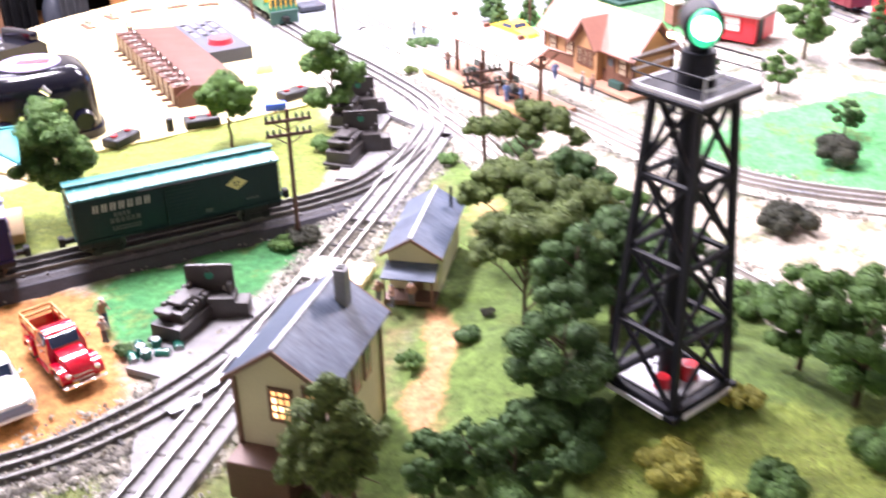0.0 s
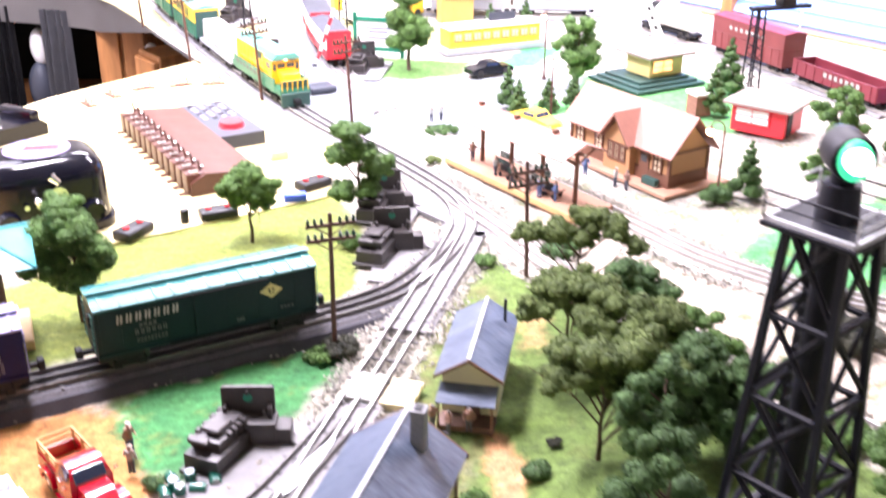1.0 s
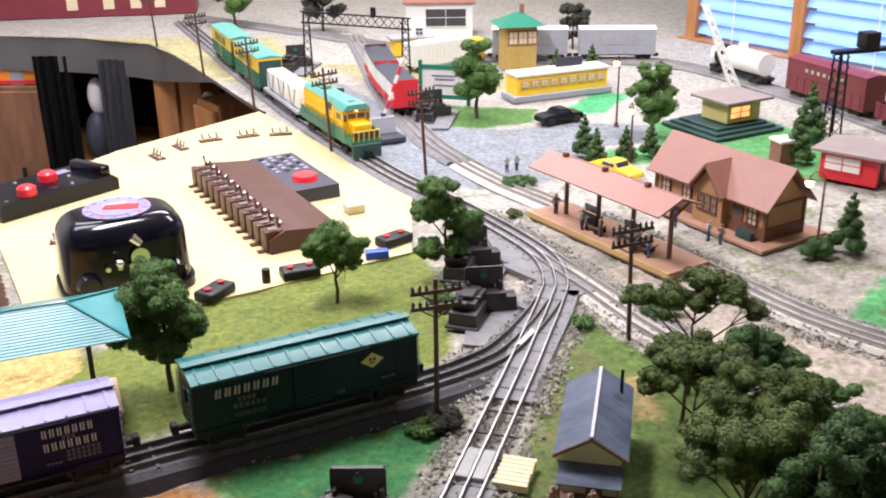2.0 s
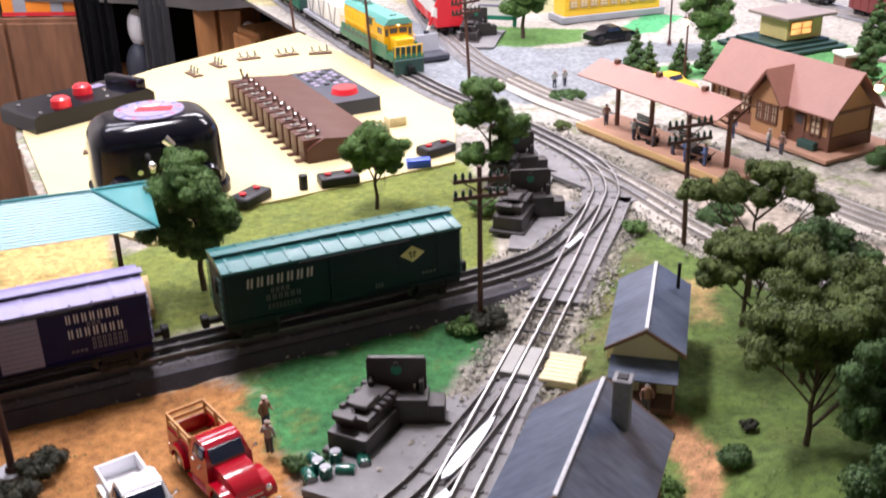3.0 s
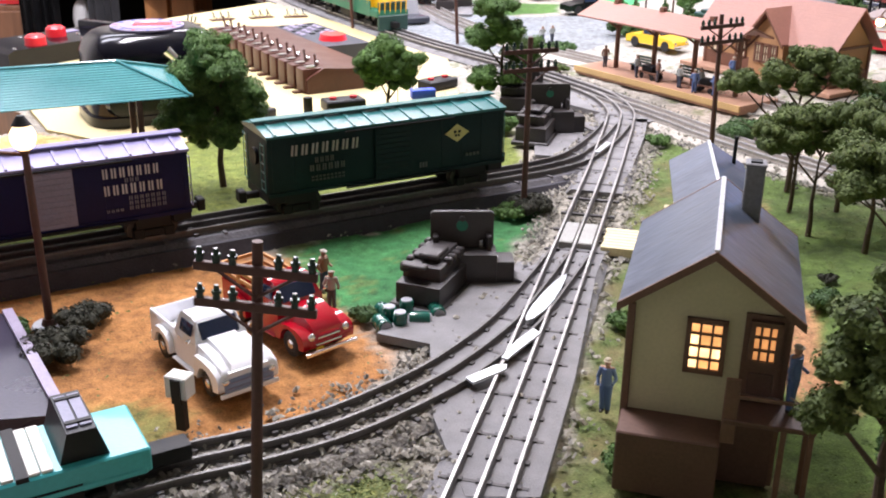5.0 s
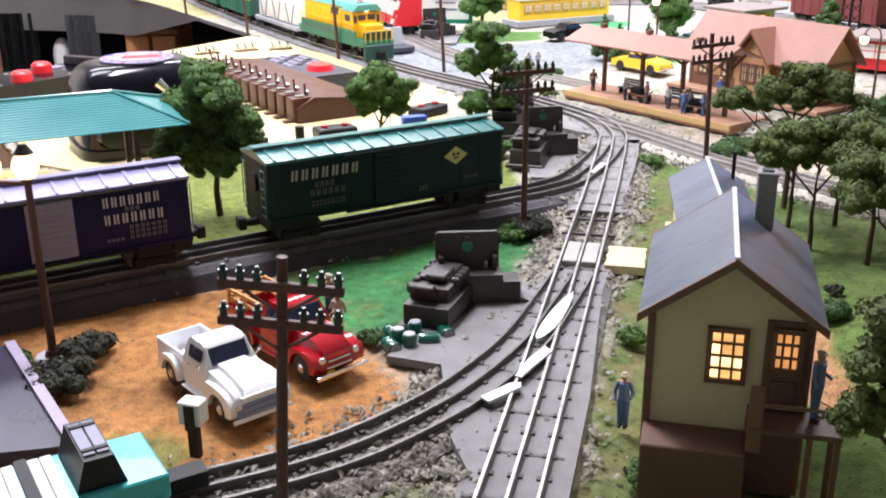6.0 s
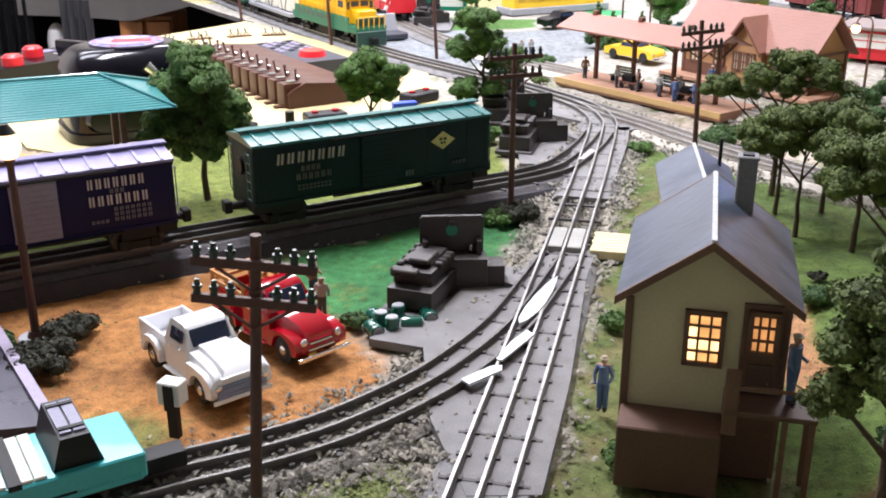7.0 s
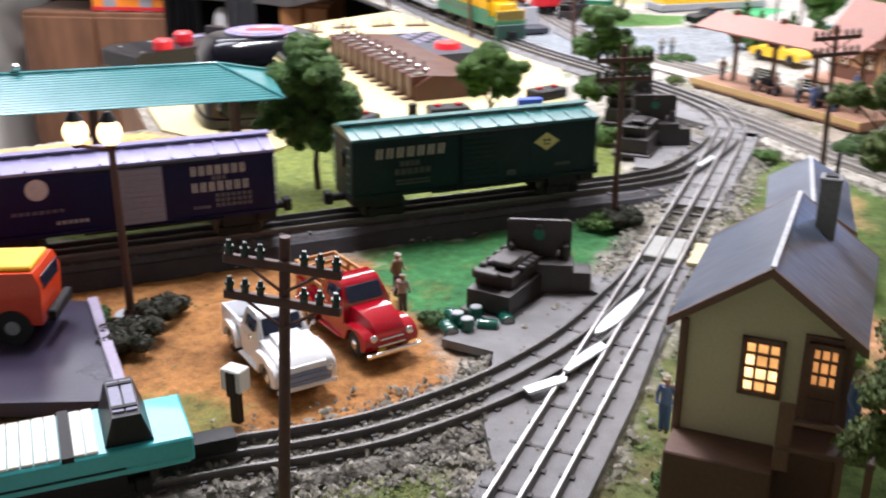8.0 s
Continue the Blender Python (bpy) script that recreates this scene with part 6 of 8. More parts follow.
build_figurine(pose(-0.122, 0.718, 0, 0, 0, -20), "figure_blue", "small model railway worker figurine in blue overalls beside the track", 0.038)
build_figurine(pose(-0.041, 0.631, 0.053, 0, 0, 40), "figure_blue", "model railway worker figurine in blue standing on the porch", 0.04)
build_figurine(pose(-0.316, 0.892, 0, 0, 0, 60), "figure_work", "model figurine in blue trousers and tan shirt beside the red pickup", 0.037)
build_figurine(pose(-0.307, 0.864, 0, 0, 0, 170), "figure_grey", "model figurine in pale grey shirt standing by the lawn", 0.031)
for k, (x, y, mt) in enumerate(((0.015, 1.7, "figure_tan"), (0.05, 1.63, "figure_grey"), (0.075, 1.60, "figure_tan"), (0.098, 1.565, "figure_grey"), (0.112, 1.535, "figure_blue"), (0.122, 1.545, "figure_grey"), (0.135, 1.52, "figure_blue"))):
    build_figurine(pose(x, y, 0.012, 0, 0, 40 * k), mt, "small waiting passenger figurine on the brick platform")
for k, (x, y, mt) in enumerate(((0.195, 1.655, "figure_blue"), (0.235, 1.6, "figure_grey"), (0.25, 1.585, "figure_tan"))):
    build_figurine(pose(x, y, 0.006, 0, 0, 70 * k), mt, "small passenger figurine before the depot")
for x, y in ((-0.035, 0.935), (-0.02, 0.925), (0.0, 0.93)):
    build_figurine(pose(x, y, 0.006, 0, 0, x * 4000), "figure_tan", "seated model figurine at the shed porch", 0.026)
for x, y in ((-0.058, 1.95), (-0.04, 1.96)):
    build_figurine(pose(x, y, 0, 0, 0, 20), "figure_grey", "tiny figurine by the far road", 0.03)


# ---- on the brick platform ----
PLAT = pose(0.09, 1.618, 0.012, 0, 0, -54)
for x in (-0.06, 0.03):
    bn = thing("platform_bench", "dark slatted bench on the brick platform", "bench", PLAT @ pose(x, 0.012, 0), "platform benches")
    for k in range(3):
        part("seat_slat", bbox((0, -0.006 + 0.004 * k, 0.009), (0.034, 0.003, 0.0012)), "dark_green", bn)
        part("back_slat", bbox((0, 0.007, 0.012 + 0.004 * k), (0.034, 0.0012, 0.003)), "dark_green", bn)
    for s in (-1, 1):
        part("leg", bbox((s * 0.014, 0, 0.0045), (0.002, 0.012, 0.009)), "under", bn)
for x, y, rz in ((0.085, -0.012, 10), (-0.015, -0.014, -6)):
    ct = thing("baggage_cart", "brown baggage cart with dark load on the platform", "cart", PLAT @ pose(x, y, 0, 0, 0, rz), "baggage carts")
    part("deck", bbox((0, 0, 0.009), (0.034, 0.016, 0.002), 0.0004, 1), "depot_dark", ct)
    part("load", bbox((-0.003, 0, 0.0145), (0.022, 0.013, 0.009), 0.0015, 2), "under", ct)
    part("handle", one(cyl, (0.017, 0, 0.009), (0.026, 0, 0.018), 0.0008, n=6), "under", ct)
    for sx in (-1, 1):
        for sy in (-1, 1):
            part("wheel", one(cyl, (sx * 0.011, sy * 0.0075, 0.004), (sx * 0.011, sy * 0.009, 0.004), 0.004, n=14), "under", ct)


# ---- switch machines ----
def build_switch_machine(m, label="dark brown switch machine with upright target board"):
    t = thing("switch_machine", label, "switch machine", m, "switch machines")
    bm = B()
    prism(bm, [(-0.04, -0.105), (0.0, -0.12), (0.05, -0.02), (0.072, 0.02), (0.05, 0.03), (-0.02, -0.005)], Matrix.Translation((0, 0, -0.001)), 0.004)
    part("base", bm, "roadbed", t, "grey sheet base")
    bm = B()
    side_prism(bm, [(-0.026, 0.028), (0.024, 0.028), (0.024, 0.0565), (0.022, 0.0585), (-0.024, 0.0585), (-0.026, 0.0565)], -0.002, 0.002)
    board = part("target_board", bm, "switch_black", t, "upright board with green lens")
    bm = B()
    cyl(bm, (-0.001, -0.0021, 0.047), (-0.001, -0.0028, 0.047), 0.0046, n=20)
    part("green_lens", bm, "sign_green", board)
    bm = B()
    cyl(bm, (-0.001, -0.002, 0.047), (-0.001, -0.0045, 0.047), 0.0066, 0.0066, 20)
    part("lens_hood", one(cyl, (-0.001, -0.002, 0.0532), (-0.001, -0.0048, 0.0532), 0.0022, n=10), "switch_black", board)
    bm.free()
    bm = bbox((0.0, -0.008, 0.015), (0.052, 0.024, 0.028), 0.0015, 2)
    part("motor_case", bm, "switch_black", t)
    bm = B()
    box(bm, (0, 0, 0.011), (0.036, 0.062, 0.022))
    box(bm, (-0.002, 0.006, 0.0265), (0.031, 0.05, 0.012))
    bevel(bm, 0.0014, 2)
    bmesh.ops.transform(bm, matrix=pose(-0.024, -0.034, 0, 0, 0, -24), verts=bm.verts)
    case = part("stepped_case", bm, "switch_black", t)
    for nm, c, s in (("case_lid", (-0.0035, 0.011, 0.0342), (0.024, 0.036, 0.0035)), ("case_step", (-0.006, -0.0225, 0.0335), (0.02, 0.008, 0.003))):
        bm = bbox(c, s, 0.0008, 1)
        bmesh.ops.transform(bm, matrix=pose(-0.024, -0.034, 0, 0, 0, -24), verts=bm.verts)
        part(nm, bm, "switch_black", case)
    for k in range(4):
        bm = bbox((0.0125, 0.022 - k * 0.0078, 0.0325), (0.007, 0.005, 0.006), 0.001, 1)
        bmesh.ops.transform(bm, matrix=pose(-0.024, -0.034, 0, 0, 0, -24), verts=bm.verts)
        part("case_rib", bm, "switch_black", case)
    for k in range(5):
        bm = bbox((-0.0155, 0.026 - k * 0.0115, 0.0335 - 0.0006 * k), (0.0055, 0.0068, 0.0075), 0.0012, 1)
        bmesh.ops.transform(bm, matrix=pose(-0.024, -0.034, 0, 0, 0, -24), verts=bm.verts)
        part("case_lug", bm, "switch_black", case)
    for nm, q, z in (("foot_flange", (0.044, 0.07, 0.005), 0.0035), ("top_cover", (0.016, 0.024, 0.004), 0.0375)):
        bm = bbox((0, 0, z), q, 0.001, 1)
        bmesh.ops.transform(bm, matrix=pose(-0.024, -0.034, 0, 0, 0, -24), verts=bm.verts)
        part(nm, bm, "switch_black", case)
    for x in (-0.022, 0.02):
        part("board_bracket", bbox((x, -0.006, 0.034), (0.004, 0.01, 0.014), 0.0008, 1), "switch_black", board)
    part("side_motor", bbox((0.03, -0.008, 0.012), (0.02, 0.022, 0.022), 0.0025, 2), "switch_black", t)
    for x in (-0.018, 0.014):
        part("clip", one(cyl, (x, -0.004, 0.03), (x, -0.004, 0.036), 0.0022, n=10), "chrome", t)
    bm = bbox((0.04, -0.012, 0.009), (0.03, 0.012, 0.0016), rz=-25, ry=14)
    part("throw_bar", bm, "roadbed", t)
    return t


build_switch_machine(pose(-0.208, 0.922, 0, 0, 0, 2))
build_switch_machine(pose(-0.098, 1.375, 0, 0, 0, 8))
build_switch_machine(pose(-0.118, 1.52, 0, 0, 0, 15))
for x, y in ((-0.60, 2.86), (-0.58, 2.57), (-0.43, 2.36), (-0.215, 2.35)):
    build_switch_machine(pose(x, y, 0, 0, 0, 20), "far dark brown switch machine beside the track")

# frogs and crossing planks of the switch
for m, outline in ((pose(-0.145, 0.865, 0.0102, 0, 0, -23.6), [(0.0, -0.047), (0.0035, -0.04), (0.0062, -0.022), (0.0066, -0.004), (0.005, 0.018), (0.002, 0.04), (0.0, 0.048), (-0.0035, 0.03), (-0.0052, 0.005), (-0.005, -0.02), (-0.003, -0.04)]),
                   (pose(-0.168, 0.79, 0.0102, 0, 0, -30) @ Matrix.Diagonal((1.8, 1.1, 1, 1)), [(-0.0012, -0.026), (0.0012, -0.026), (0.0026, 0.016), (-0.0016, 0.02), (-0.0026, 0.0)]),
                   (pose(-0.193, 0.746, 0.0102, 0, 0, -48) @ Matrix.Diagonal((1.7, 1.25, 1, 1)), [(-0.0026, -0.013), (0.002, -0.014), (0.0026, 0.009), (0.0, 0.013), (-0.0026, 0.008)]),
                   (pose(-0.046, 1.272, 0.0102, 0, 0, -25), [(-0.003, -0.025), (0.002, -0.025), (0.004, 0.016), (-0.003, 0.02)])):
    bm = B()
    prism(bm, outline, Matrix.Identity(4), 0.0016)
    bevel(bm, 0.0005, 1)
    solo("switch_frog", bm, "zinc", "bright cast metal frog plate between the rails", "switch frog", "switch frogs", smooth=None, m=m)
cross = thing("track_crossing", "grey and pale yellow boarded crossing over the rails", "crossing", pose(-0.105, 1.003, 0, 0, 0, -14.3))
for s in (-1, 1):
    part("board", bbox((s * 0.0082, 0, 0.006), (0.0122, 0.05, 0.009), 0.0008, 1), "crossing_grey", cross, "grey crossing board")
for i in range(7):
    part("plank", bbox((0.0385, -0.021 + 0.007 * i, 0.005), (0.034 - 0.001 * (i % 3), 0.0065, 0.008), 0.0006, 1), "plank", cross, "pale yellow plank")

# bottles beside the switch machine
for x, y, lie in ((-0.266, 0.848, 1), (-0.267, 0.827, 1), (-0.24, 0.836, 1), (-0.254, 0.829, 0), (-0.25, 0.85, 0), (-0.228, 0.85, 1), (-0.262, 0.838, 0)):
    dm = thing("drum", "glossy dark green drum lying on the ballast" if lie else "glossy dark green drum standing with pale lid", "drum", pose(x, y, 0, 0, 0, x * 9000), "drums by the switch")
    bm = B()
    if lie:
        cyl(bm, (-0.0075, 0, 0.0055), (0.0075, 0, 0.0055), 0.0055, n=18)
    else:
        cyl(bm, (0, 0, 0), (0, 0, 0.014), 0.0052, n=18)
    bevel(bm, 0.0009, 2)
    body = part("body", bm, "barrel", dm, smooth=50)
    for e in (-1, 1) if lie else (1,):
        a, b = ((e * 0.0074, 0, 0.0055), (e * 0.0079, 0, 0.0055)) if lie else ((0, 0, 0.0138), (0, 0, 0.0146))
        part("lid", one(cyl, a, b, 0.0042, n=16), "grey_car", body, "pale grey lid")
    for q in (-0.0028, 0.0028):
        a, b = ((q - 0.0005, 0, 0.0055), (q + 0.0005, 0, 0.0055)) if lie else ((0, 0, 0.007 + q - 0.0005), (0, 0, 0.007 + q + 0.0005))
        part("hoop", one(cyl, a, b, 0.0059 if lie else 0.0056, n=18), "barrel", body)

# electric meter post
mp = thing("meter_post", "white topped meter box on a dark post", "meter post", pose(-0.378, 0.692, 0, 0, 0, -20) @ Matrix.Scale(0.9, 4))
part("post", bbox((0, 0, 0.016), (0.007, 0.005, 0.032)), "under", mp)
part("meter_box", bbox((0, 0.001, 0.033), (0.016, 0.012, 0.016), 0.0008, 1), "pale", mp, "white meter box")
part("dark_face", bbox((0.001, -0.0056, 0.031), (0.007, 0.0012, 0.018)), "under", mp)


# ---- street lamps ----
def build_lamp(m, h, heads=2, material="pole", r=0.007):
    t = thing("street_lamp", "tall dark street lamp with glowing bulbs", "street lamp", m, "street lamps")
    part("post", one(cyl, (0, 0, 0), (0, 0, h), 0.0022, 0.0015, 10), material, t)
    part("foot", one(cyl, (0, 0, 0), (0, 0, 0.008), 0.005, 0.0035, 12), material, t)
    for k in range(heads):
        s = (-1, 1)[k % 2]
        bm = B()
        for i in range(6):
            a0, a1 = math.pi * i / 6, math.pi * (i + 1) / 6
            cyl(bm, (s * r * (1 - math.cos(a0)), 0, h + 1.15 * r * math.sin(a0)), (s * r * (1 - math.cos(a1)), 0, h + 1.15 * r * math.sin(a1)), 0.001, n=6)
        arm = part("arm", bm, material, t)
        part("shade", one(cyl, (s * 2 * r, 0, h - 0.001), (s * 2 * r, 0, h + 0.003), 0.0045 * r / 0.007, 0.0015, 14), material, arm)
        part("bulb", one(ball, (s * 2 * r, 0, h - 0.0062), 0.0062, 2), "lamp_bulb", arm, "glowing bulb")
    return t


gl = thing("street_lamp", "dark street lamp with two glowing amber globes", "street lamp", pose(-0.507, 0.829, 0, 0, 0, 4), "street lamps")
part("post", one(cyl, (0, 0, 0), (0, 0, 0.133), 0.0032, 0.0024, 12), "pole", gl)
part("foot", one(cyl, (0, 0, 0), (0, 0, 0.006), 0.0065, 0.0045, 14), "pole", gl)
part("foot_plate", one(cyl, (0, 0, 0), (0, 0, 0.0016), 0.013, 0.012, 20), "grey_car", gl, "pale round foot plate")
for x in (-0.0245, 0.0):
    part("globe", one(ball, (x, 0, 0.1405), 0.0088, 3, 1, 1, 1.12), "globe", gl, "glowing amber globe")
    part("cap", one(cyl, (x, 0, 0.149), (x, 0, 0.1555), 0.0066, 0.0025, 18), "under", gl, "dark cap")
    part("collar", one(cyl, (x, 0, 0.1295), (x, 0, 0.133), 0.003, 0.005, 14), "pole", gl)
part("arm", one(cyl, (-0.0245, 0, 0.1305), (0, 0, 0.1285), 0.0014, n=8), "pole", gl)
build_lamp(pose(0.389, 1.578, 0, 0, 0, -20), 0.108, 1, "depot_dark", 0.0105)
build_lamp(pose(0.177, 2.27, 0, 0, 0, 60), 0.14, 1)
build_lamp(pose(0.165, 1.959, 0, 0, 0, 60), 0.12, 1)


# ---- things on the control board ----
def build_transformer(m):
    t = thing("transformer", "glossy black bakelite train transformer with round dial plate", "transformer", m)
    bm = B()
    rings = [(0.0, 0.0, 0.0), (0.03, 0.001, 0.001)]
    for k in range(10):
        a = math.pi / 2 * k / 9
        rings.append((0.074 + 0.032 * math.sin(a), 0.003 + 0.03 * (1 - math.cos(a)), 0.003 + 0.026 * (1 - math.cos(a))))
    loops = []
    for z, ix, iy in rings:
        loops.append([bm.verts.new((x * (1 - ix / 0.084), y * (1 - iy / 0.062), z)) for x, y in [q[:2] for q in disc_outline(0.084, 0.062, 56, 3.8)]])
    for a, b in zip(loops, loops[1:]):
        for k in range(len(a)):
            q = (k + 1) % len(a)
            bm.faces.new((a[k], a[q], b[q], b[k]))
    bm.faces.new(loops[-1])
    bm.faces.new(loops[0][::-1])
    body = part("case", bm, "bakelite", t, smooth=70)
    bm = B()
    prism(bm, disc_outline(0.0872, 0.0652, 44, 4.4), Matrix.Identity(4), 0.012)
    part("foot_rim", bm, "bakelite", body, smooth=40)
    bm = B()
    cyl(bm, (0.012, -0.062, 0.06), (0.012, -0.067, 0.06), 0.013, 0.012, 24)
    part("gauge", bm, "chrome", t, "chrome gauge")
    bm = B()
    cyl(bm, (0.004, -0.064, 0.088), (0.014, -0.066, 0.078), 0.007, 0.005, 12)
    part("pilot_lamp", bm, "chrome", t)
    bm = B()
    cyl(bm, (-0.012, -0.06, 0.052), (-0.016, -0.078, 0.06), 0.003, 0.0024, 10)
    ball(bm, (-0.0165, -0.08, 0.061), 0.0055, 2)
    part("whistle_lever", bm, "chrome", t, "chrome lever with round knob")
    part("dial_plate", one(cyl, (0.0, 0.002, 0.106), (0.0, 0.002, 0.108), 0.044, n=40), "dial_lilac", t, "round printed plate")
    part("dial_ring", one(cyl, (0.0, 0.002, 0.1078), (0.0, 0.002, 0.1086), 0.033, n=40), "dial_lilac", t)
    for a in range(14):
        part("dial_mark", bbox((0.0385 * math.cos(a * 0.449), 0.002 + 0.0385 * math.sin(a * 0.449), 0.1081), (0.006, 0.0022, 0.0008), rz=math.degrees(a * 0.449)), "bright_red" if a % 3 == 0 else "blue_plastic", t)
    part("dial_badge", bbox((0.006, 0.0, 0.109), (0.046, 0.018, 0.0014), 0.0005, 1, rz=-20), "bright_red", t)
    part("dial_bar", bbox((0.0, 0.014, 0.109), (0.03, 0.005, 0.001)), "white_plastic", t)
    for s in (-1, 1):
        bm = B()
        cyl(bm, (s * 0.055, -0.06, 0.03), (s * 0.055, -0.07, 0.03), 0.016, 0.013, 24)
        part("control_knob", bm, "bakelite", t)
    for k in range(5):
        part("terminal", one(cyl, (-0.03 + k * 0.015, -0.06, 0.05), (-0.03 + k * 0.015, -0.068, 0.05), 0.0035, n=10), "chrome", t)
    return t


build_transformer(pose(-0.595, 1.448, 0, 0, 0, 29) @ Matrix.Scale(1.02, 4))


def build_throttle(m):
    t = thing("throttle_console", "glossy black throttle console with two red handles", "controller", m)
    bm = B()
    side_prism(bm, [(-0.11, 0.0), (0.11, 0.0), (0.11, 0.02), (0.1, 0.028), (-0.1, 0.029), (-0.11, 0.024)], -0.055, 0.055)
    bevel(bm, 0.004, 3)
    part("case", bm, "bakelite", t)
    for x, y in ((-0.05, -0.034), (0.0135, 0.0085)):
        k = part("red_handle", one(cyl, (x, y, 0.027), (x, y, 0.041), 0.0165, 0.0155, 28), "red_plastic", t, "round red handle")
        part("handle_cap", one(cyl, (x, y, 0.041), (x, y, 0.0445), 0.0145, 0.011, 28), "red_plastic", k)
    part("lever", bbox((0.088, -0.004, 0.034), (0.02, 0.085, 0.02), 0.005, 3, rz=8), "bakelite", t, "black cross lever")
    part("plate", bbox((0.05, 0.03, 0.0288), (0.03, 0.02, 0.0012)), "dial_lilac", t, "pale printed plate")
    # small chrome studs added only to make white glints on the black top
    for x, y in ((-0.09, 0.03), (-0.03, 0.04), (-0.09, -0.04), (0.03, -0.04), (0.05, 0.002)):
        part("glint_stud", one(cyl, (x, y, 0.0275), (x, y, 0.03), 0.004, 0.003, 12), "chrome", t, "added chrome stud that gives a glint")
    return t


build_throttle(pose(-0.85, 1.797, 0, 0, 0, 53.3))


def build_lever_bank(m):
    t = thing("lever_bank", "brown bank of switch levers with chrome handles", "lever bank", m)
    L = 0.39
    bm = B()
    prism(bm, [(-0.056, 0), (0.056, 0), (0.056, 0.026), (0.01, 0.03), (-0.03, 0.034), (-0.05, 0.024), (-0.056, 0.02)], pose(-L / 2, 0, 0, 90, 0, 90), L)
    bevel(bm, 0.002, 2)
    part("case", bm, "lever_brown", t)
    n = 12
    for i in range(n):
        x = -L / 2 + 0.018 + i * (L - 0.036) / (n - 1)
        mod = part("lever_module", bbox((x, -0.043, 0.018), (0.024, 0.034, 0.032), 0.002, 2), "lever_brown", t)
        bm = B()
        cyl(bm, (x - 0.003, -0.034, 0.032), (x - 0.006 + 0.004 * (i % 3), -0.037, 0.05), 0.0015, n=8)
        ball(bm, (x - 0.006 + 0.004 * (i % 3), -0.037, 0.05), 0.0026, 1)
        part("lever", bm, "lever_brown", mod)
        part("chrome_clip", bbox((x + 0.004, -0.046, 0.0355), (0.009, 0.014, 0.003), 0.001, 1), "chrome", mod)
        part("chrome_knob", one(ball, (x - 0.006, -0.03, 0.0375), 0.0036, 2), "chrome", mod)
        part("foot_tab", bbox((x, -0.064, 0.0012), (0.01, 0.012, 0.0024)), "lever_brown", mod)
    return t


build_lever_bank(pose(-0.467, 1.745, 0, 0, 0, -58.5))


def build_remote(m, L=0.215, W=0.082):
    t = thing("remote_control", "grey handheld remote with large red dial", "remote control", m)
    bm = B()
    prism(bm, [(-L / 2, -W / 2), (L / 2, -W / 2), (L / 2, W / 2), (-L / 2, W / 2)], Matrix.Identity(4), 0.024)
    bevel(bm, 0.006, 3)
    part("case", bm, "grey_plastic", t)
    part("red_dial", one(cyl, (0.055, 0, 0.024), (0.055, 0, 0.033), 0.023, 0.02, 32), "red_plastic", t, "large red dial")
    for i in range(6):
        for j in range(4):
            part("key", bbox((-0.09 + i * 0.017, -0.026 + j * 0.0175, 0.0245), (0.008, 0.009, 0.003), 0.001, 1), "lilac_edge" if (i + j) % 3 else "black_plastic", t)
    return t


build_remote(pose(-0.437, 1.882, 0, 0, 0, -58))


def build_toggle(m):
    t = thing("toggle_switch", "small toggle switch on a bare plate", "toggle switch", m, "toggle switches")
    part("plate", bbox((0, 0, 0.0008), (0.034, 0.014, 0.0016)), "lever_brown", t)
    for k in range(3):
        part("collar", one(cyl, (-0.011 + k * 0.011, 0, 0.0012), (-0.011 + k * 0.011, 0, 0.0045), 0.0034, n=12), "chrome", t)
        part("stem", one(cyl, (-0.011 + k * 0.011, 0, 0.003), (-0.0125 + k * 0.011, 0.003, 0.011), 0.0014, n=8), "chrome", t)
    return t


for x, y, a in ((-0.73, 2.038, -50), (-0.703, 2.105, -50), (-0.655, 2.155, 30), (-0.585, 2.185, 30), (-0.52, 2.2, 15), (-0.74, 1.6, 20)):
    build_toggle(pose(x, y, 0, 0, 0, a) @ Matrix.Scale(1.35, 4))
for k, (x, y, mt) in enumerate(((-0.357, 1.475, "black_plastic"), (-0.235, 1.6, "black_plastic"), (-0.46, 1.405, "red_plastic"))):
    c = thing("push_button_controller", "small dark push button controller with red caps", "push button", pose(x, y, 0, 0, 0, 25 + 20 * k), "push buttons")
    part("case", bbox((0, 0, 0.007), (0.054, 0.03, 0.014), 0.004, 3), mt if k < 2 else "black_plastic", c)
    for s in (-1, 1):
        part("button", one(cyl, (s * 0.014, 0, 0.014), (s * 0.014, 0, 0.017), 0.0045, n=14), "red_plastic", c)
bm = bbox((0, 0, 0.006), (0.034, 0.016, 0.012), 0.002, 2)
solo("clip", bm, "blue_plastic", "blue plastic clip lying at the board's edge", "clip", m=pose(-0.255, 1.542, 0, 0, 0, 15))
bm = one(cyl, (0, 0, 0), (0, 0, 0.02), 0.006, n=14)
solo("knob_post", bm, "black_plastic", "short black knob standing on the board", "knob", m=pose(-0.4, 1.452, 0))
bm = bbox((0, 0, 0.008), (0.03, 0.026, 0.016), 0.003, 2)
solo("wood_block", bm, "plank", "small tan wooden block on the board", "block", m=pose(-0.312, 1.736, 0, 0, 0, 30))


